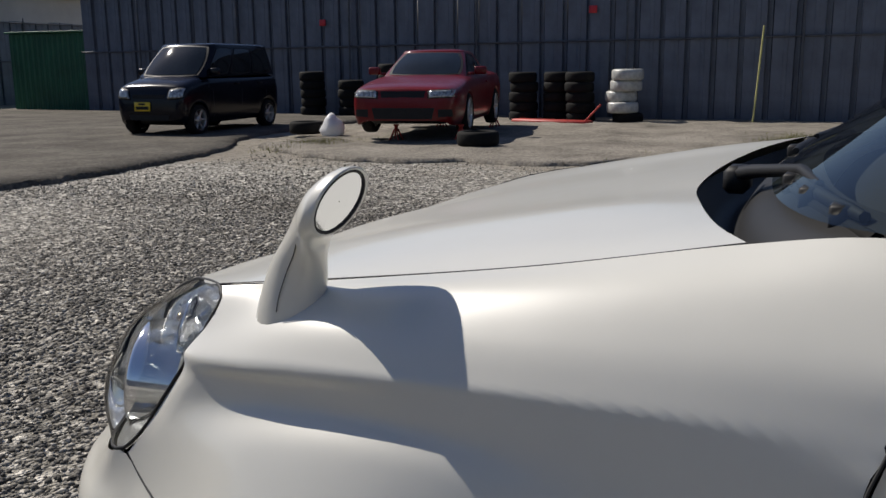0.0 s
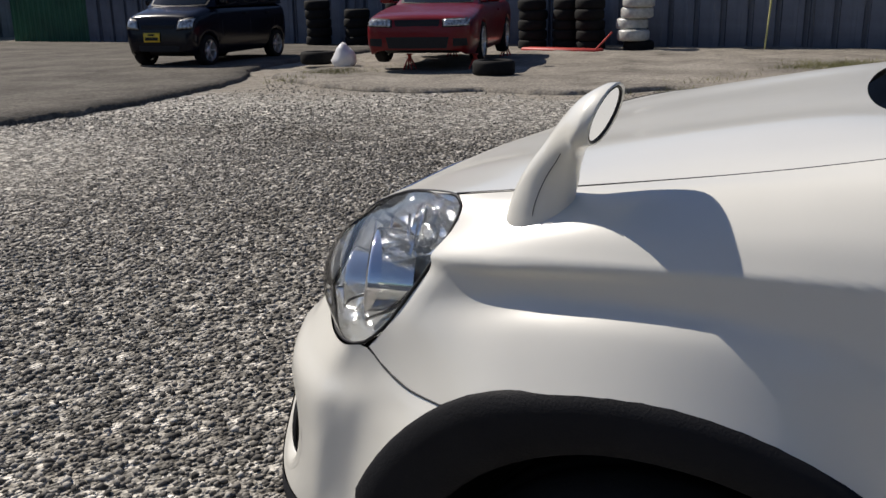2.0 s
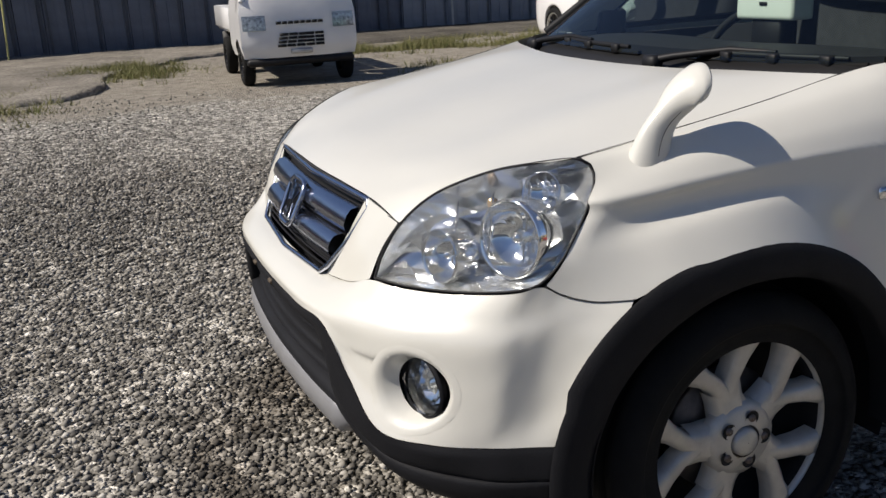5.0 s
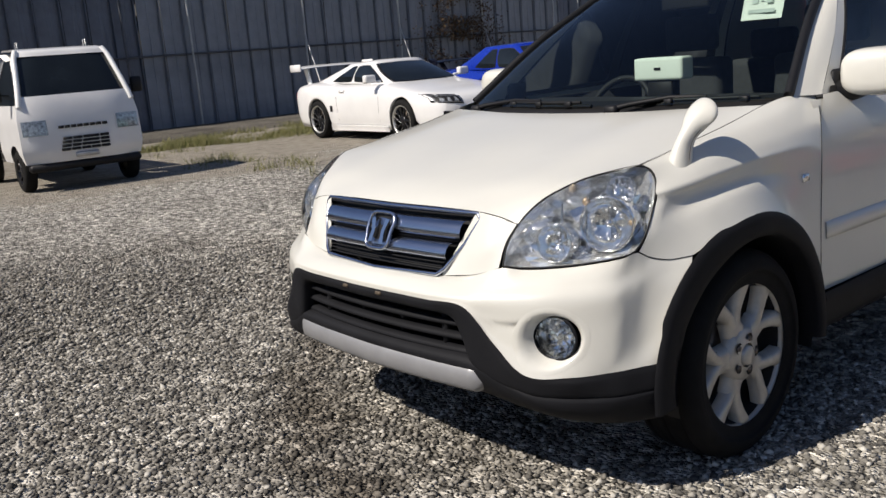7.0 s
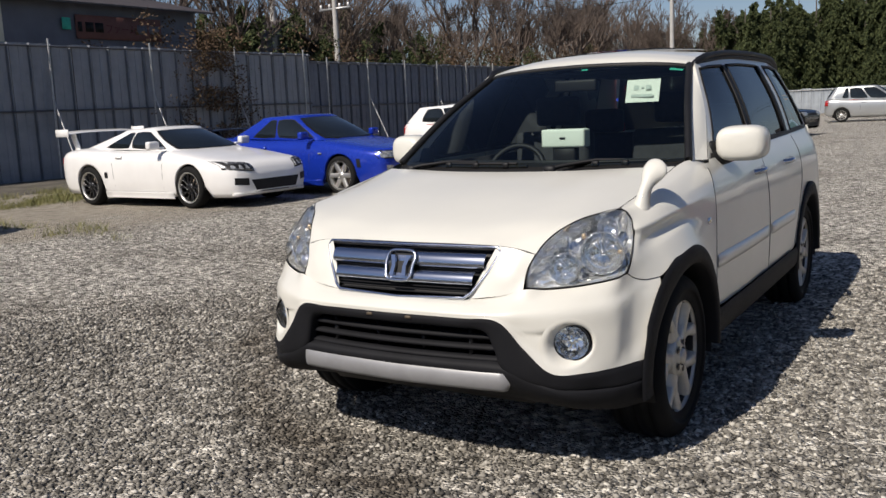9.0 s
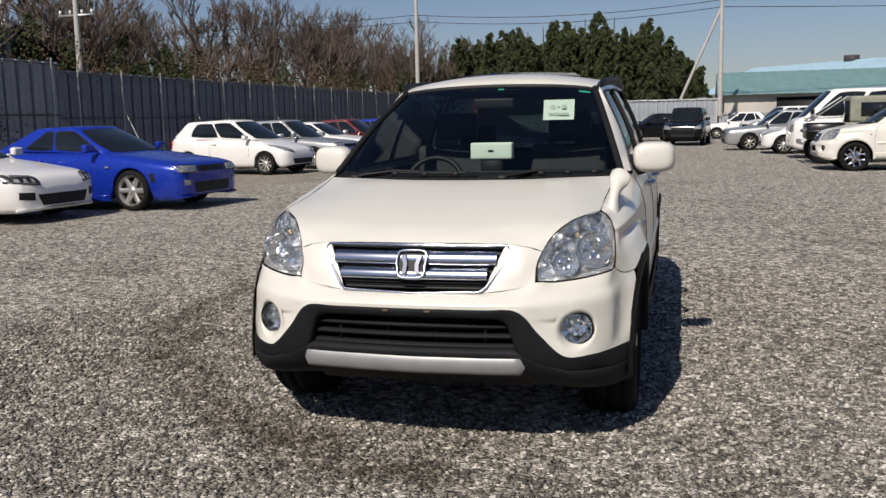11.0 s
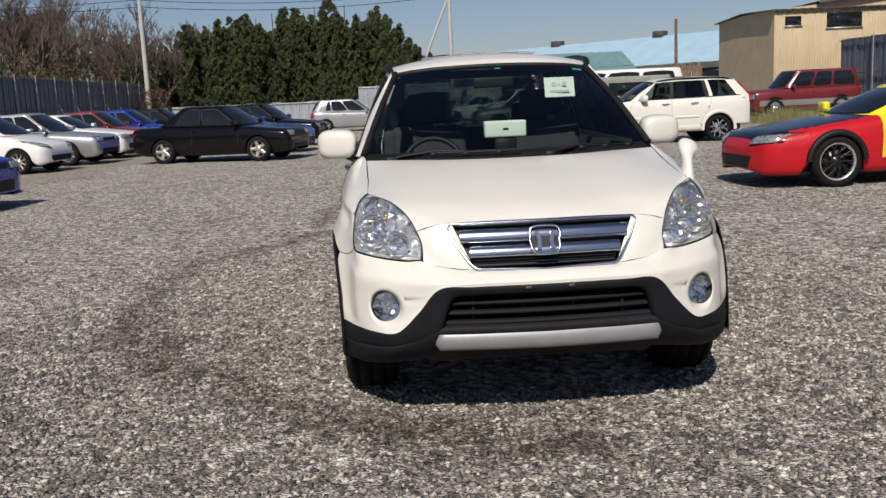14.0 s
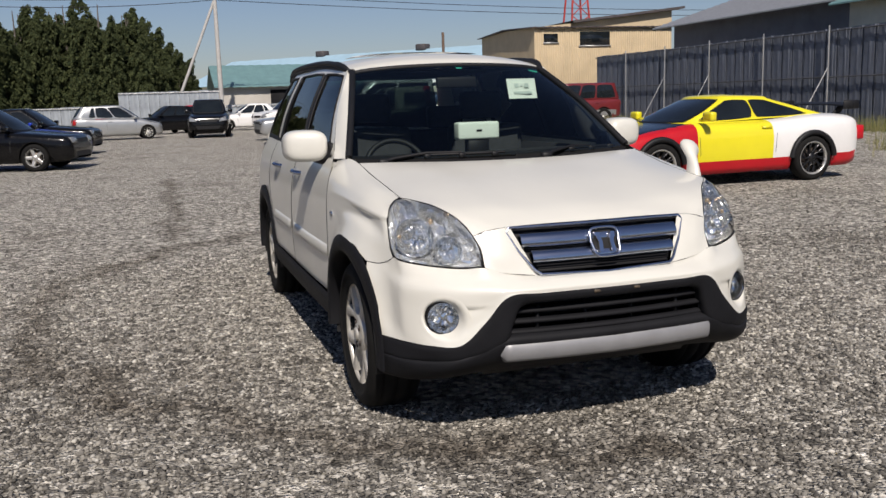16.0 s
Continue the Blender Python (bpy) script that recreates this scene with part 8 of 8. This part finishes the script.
for cx, cy, h in ((54.0, 112, 22.0), ):
    for s in (-1, 1):
        for r in (-1, 1):
            tube_bm([(cx + 2.2 * s, cy + 2.2 * r, 0), (cx + 0.5 * s, cy + 0.5 * r, h)], 0.14, 4, pyl)
    for z in range(2, 21, 2):
        k = 2.2 - 1.7 * z / h
        k2 = 2.2 - 1.7 * (z + 2) / h
        for s in (-1, 1):
            tube_bm([(cx - k * s, cy - k, z), (cx + k2 * s, cy - k2, z + 2)], 0.08, 4, pyl)
tagged(part("lattice_mast", pyl, M["redmetal"]), "red painted steel lattice mast far off", "mast")

# ---- trees ----
M["bark"] = plain("grey_brown_bark", (0.12, 0.105, 0.09), 0.9, 0.0, 0.3, 5.0, 0.4, 20.0)
M["twig"] = plain("brown_twigs", (0.12, 0.092, 0.076), 0.9, 0.0, 0.3, 3.0)


def leaf_material(name, a, b):
    m, n, l, bs = node_mat(name)
    g = n.new("ShaderNodeNewGeometry")
    r = ramp_node(n, l, g.outputs["Random Per Island"], [(0.0, a), (1.0, b)])
    l.new(r.outputs[0], bs.inputs["Base Color"])
    bs.inputs["Roughness"].default_value = 0.75
    bs.inputs["Specular IOR Level"].default_value = 0.2
    return m


M["evergreen"] = leaf_material("dark_evergreen_leaves", (0.022, 0.034, 0.014), (0.075, 0.088, 0.034))
M["dryleaf"] = leaf_material("dry_brown_leaves", (0.045, 0.030, 0.017), (0.13, 0.085, 0.052))
M["grass"] = leaf_material("sparse_grass", (0.09, 0.11, 0.03), (0.30, 0.27, 0.13))


def bare_tree_meshes(seed, h):
    rng = random.Random(seed)
    trunk, twigs = bmesh.new(), bmesh.new()

    def grow(p, d, length, r, level):
        q = p + d * length
        mid = (p + q) / 2 + Vector((rng.uniform(-1, 1), rng.uniform(-1, 1), rng.uniform(-0.3, 0.3))) * length * 0.06
        tube_bm([p, mid, q] if level < 4 else [p, q], [r, r * 0.85, r * 0.68] if level < 4 else [r, r * 0.7], 6 if level < 2 else 4 if level < 4 else 3, trunk if level < 2 else twigs)
        if level >= 6:
            return
        for k in range((3 if level < 3 else 3)):
            side = Vector((rng.uniform(-1, 1), rng.uniform(-1, 1), rng.uniform(-0.1, 0.8))).normalized()
            nd = (d * rng.uniform(0.7, 1.1) + side * rng.uniform(0.45, 0.85) + Vector((0, 0, 0.12))).normalized()
            start = p + (q - p) * rng.uniform(0.55, 1.0)
            grow(start, nd, length * rng.uniform(0.62, 0.82), max(r * rng.uniform(0.5, 0.68), 0.016), level + 1)
    grow(Vector((0, 0, 0)), Vector((0.03, 0.02, 1)).normalized(), h * 0.28, h * 0.02, 0)
    return mesh_of(trunk, "trunk", M["bark"]), mesh_of(twigs, "crown", M["twig"])


def leaf_quads(points, normals_seed, size, mat, name, lean=None, slim=1.0, spike=False):
    rng = np.random.default_rng(normals_seed)
    k = len(points)
    p = np.array(points)
    a = rng.normal(size=(k, 3))
    if lean is not None:
        a = a * 0.45 + np.array(lean)
    a /= np.linalg.norm(a, axis=1)[:, None]
    b = np.cross(a, rng.normal(size=(k, 3)))
    b /= np.linalg.norm(b, axis=1)[:, None]
    s = rng.uniform(0.6, 1.3, (k, 1)) * size
    tip = p + a * s * 1.3
    v = np.stack((p - b * s * 0.32 * slim, p + a * s * 0.5 - b * s * 0.42 * slim, tip, p + a * s * 0.5 + b * s * 0.42 * slim), 1).reshape(-1, 3)
    me = bpy.data.meshes.new(name)
    if spike:
        v = np.stack((p - b * s * 0.42 * slim, p + b * s * 0.42 * slim, tip), 1).reshape(-1, 3)
    c = 3 if spike else 4
    me.from_pydata(v.tolist(), [], (np.arange(k)[:, None] * c + np.arange(c)).tolist())
    me.materials.append(mat)
    return me


def evergreen_meshes(seed, h, spread, n):
    """A clump of feathery plumes: leaf sprays hang along many arching branches."""
    rng = random.Random(seed)
    trunk = mesh_of(tube_bm([(0, 0, 0), (0.1, 0, h * 0.5), (0.15, 0.1, h * 0.95)], [0.16, 0.11, 0.03], 7), "trunk", M["bark"])
    pts, lean = [], []
    plumes = [(rng.uniform(-0.75, 0.75) * spread, rng.uniform(-0.75, 0.75) * spread, rng.uniform(0.62, 0.96) * h) for _ in range(13)] + [(0, 0, h)]
    per = n // (len(plumes) * 110)
    for x, y, top in plumes:
        bend = rng.uniform(0, 6.3)
        for _ in range(110):
            f = rng.random() ** 0.75
            z = 0.2 + (top - 0.2) * (1.12 * f - 0.12 * f ** 4)
            a = rng.uniform(0, 2 * math.pi)
            ox, oy = 1.0 * f ** 3 * math.cos(bend), 1.0 * f ** 3 * math.sin(bend)
            reach = spread * 0.40 * ((1 - f) ** 0.55 * 0.85 + 0.10) * rng.uniform(0.45, 1.25)
            for k in range(per):
                u = rng.random() ** 0.6
                r = reach * u
                pts.append((x + ox + r * math.cos(a) + rng.gauss(0, 0.05), y + oy + r * math.sin(a) + rng.gauss(0, 0.05), z + 0.25 * reach * u - 0.9 * reach * u * u + rng.gauss(0, 0.05)))
                lean.append((math.cos(a) * 0.6, math.sin(a) * 0.6, -0.8))
    return trunk, leaf_quads(pts, seed, 0.135, M["evergreen"], "crown", lean, 0.75, True)


BARE = [bare_tree_meshes(s, 10.0) for s in (3, 7, 12, 21)]
EVER = [evergreen_meshes(s, 9.0, 2.3, 62000) for s in (2, 5, 9, 14)]


def plant(kind, meshes, x, y, scale, label, group, sz=1.0):
    e = new(kind, meshes[0])
    e.matrix_basis = pose(x, y, -0.05, 0, 0, (x * 37 + y * 91) % 360) @ Matrix.Diagonal((scale, scale, scale * sz, 1))
    tagged(e, label, "tree", group)
    c = new("crown", meshes[1])
    c.parent = e
    return e


rng = random.Random(11)
for i in range(30):
    y = 17 + i * 1.75 + rng.uniform(-0.8, 0.8)
    x = -23.5 - rng.uniform(0, 8) - 0.06 * abs(y - 40)
    plant("bare_tree", BARE[i % 4], x, y, rng.uniform(0.85, 1.3), "leafless brown tree behind the hoarding", "bare trees")
for i in range(14):
    plant("bare_tree", BARE[(i + 1) % 4], -31 + rng.uniform(0, 14), 60 + rng.uniform(0, 18), rng.uniform(0.85, 1.15), "leafless brown tree behind the hoarding", "bare trees")
for i in range(54):
    a = i / 53
    x = -23.5 + 24.0 * a + rng.uniform(-0.6, 0.6)
    y = 65 + rng.uniform(0, 11)
    s = np.interp(a, [0, 0.1, 0.25, 0.4, 0.6, 0.85, 0.95, 1.0], [0.5, 0.66, 0.88, 0.92, 1.02, 0.95, 0.72, 0.5]) * rng.uniform(0.85, 1.08)
    plant("evergreen_tree", EVER[i % 4], x, y, s, "dense dark green evergreen tree in a grove", "evergreen grove")
for x, y, s in ((-22.5, 30, 0.55), (-23.5, 33, 0.6), (-24, 21, 0.75), (-26, 24, 0.85), (-23.0, 37.0, 0.5), (-27, 40, 0.65), (-25, 46, 0.6), (-21.5, 19.5, 0.5), (-27.5, 25.5, 0.85), (-28.5, 27.6, 0.75), (-27.0, 30.2, 0.9), (-29.0, 32.5, 0.8), (-27.8, 35.0, 0.95), (-29.5, 37.8, 0.8), (-28.2, 42.5, 0.85), (-27.2, 17.5, 0.7)):
    plant("evergreen_tree", EVER[int(x * 7) % 4], x, y, s, "dark green evergreen shrub behind the hoarding", "evergreen shrubs", 0.8)
for x, y, s in ((-24, 84, 0.8), (-30, 90, 0.9)):
    plant("evergreen_tree", EVER[int(abs(x)) % 4], x, y, s, "distant dark green conifer", "distant conifers", 1.1)
# dry creeper over the hoarding
rngc = np.random.default_rng(8)
pts = []
for _ in range(9000):
    y, z = rngc.normal(15.6, 0.9), rngc.uniform(0.2, 3.9)
    wid = 1.3 * (0.5 + 0.5 * math.sin(z * 1.3 + 0.4))
    if noise.noise(Vector((0, y * 1.8, z * 1.8))) < -0.12:
        continue
    pts.append((-17.95 + rngc.normal(0, 0.14), 15.5 + (y - 15.5) * (0.55 + 0.3 * wid), z))
tagged(new("creeper", leaf_quads(pts, 3, 0.055, M["dryleaf"], "creeper")), "dry brown creeper grown over the steel hoarding", "creeper", kind="stuff")
pts = [(float(rngc.normal(-17.6, 0.3)), float(rngc.uniform(54, 60)), float(rngc.uniform(0.2, 2.8))) for _ in range(2500)]
tagged(new("creeper", leaf_quads(pts, 5, 0.10, M["dryleaf"], "creeper")), "dry brown brush at the hoarding's far end", "creeper", kind="stuff")
# thicket behind the hoarding
pts, pts2 = [], []
for _ in range(190):
    cx, cy = rngc.uniform(-27, -19.6), rngc.uniform(14.5, 60)
    hh, rr = rngc.uniform(3.0, 4.9), rngc.uniform(0.6, 1.3)
    green_one = rngc.random() < 0.35
    for _ in range(340):
        a, u, f = rngc.uniform(0, 2 * math.pi), math.sqrt(rngc.random()), rngc.random()
        k = rr * (1 - f ** 2.2) ** 0.5
        (pts2 if green_one else pts).append((cx + k * u * math.cos(a), cy + k * u * math.sin(a), 1.6 + (hh - 1.6) * f + rngc.normal(0, 0.08)))
tagged(new("brush", leaf_quads(pts, 6, 0.085, M["dryleaf"], "brush")), "tangled dry brown brush behind the hoarding", "brush", kind="stuff")
tagged(new("brush", leaf_quads(pts2, 7, 0.085, M["evergreen"], "brush")), "dark green bushes behind the hoarding", "brush", kind="stuff")


def grass(name, label, spots, seed, h=0.16):
    """Tufts thinning out towards the edge of each patch: centre, two radii, number of tufts."""
    rng = np.random.default_rng(seed)
    v, f = [], []
    for cx0, cy0, rx, ry, n in spots:
        for _ in range(n):
            cx, cy = cx0 + rng.normal(0, 0.5) * rx, cy0 + rng.normal(0, 0.5) * ry
            if noise.noise(Vector((cx * 1.3, cy * 1.3, 5))) < 0.0 or cx < -18.0 or cx > 19.4:
                continue
            for _ in range(6):
                x, y = cx + rng.normal(0, 0.06), cy + rng.normal(0, 0.06)
                a = rng.uniform(0, 2 * math.pi)
                dx, dy = math.cos(a) * 0.006, math.sin(a) * 0.006
                lx, ly = rng.normal(0, 0.07, 2)
                hh = h * rng.uniform(0.3, 1.3)
                k = len(v)
                v += [(x - dx, y - dy, -0.01), (x + dx, y + dy, -0.01), (x + lx, y + ly, hh)]
                f.append((k, k + 1, k + 2))
    me = bpy.data.meshes.new(name)
    me.from_pydata(v, [], f)
    me.materials.append(M["grass"])
    return tagged(new(name, me), label, "grass", kind="stuff")


grass("grass", "sparse yellow-green grass tufts on trodden earth", [(-13.6, 5.2, 1.1, 2.8, 3000), (-14.6, 9.5, 1.0, 3.0, 1500), (-13.0, -0.6, 1.4, 1.0, 1500), (-10.2, -7.9, 0.9, 0.4, 420), (-9.0, 3.6, 1.4, 0.5, 240), (-9.5, -2.0, 1.5, 0.6, 200)], 2, 0.12)
grass("weeds", "tall dry weeds along the eastern fence", [(14.0, 27.5, 3.5, 2.2, 2600), (16.0, 11.5, 3.5, 1.5, 1400), (18.6, 22, 0.7, 12, 2400)], 3, 0.45)
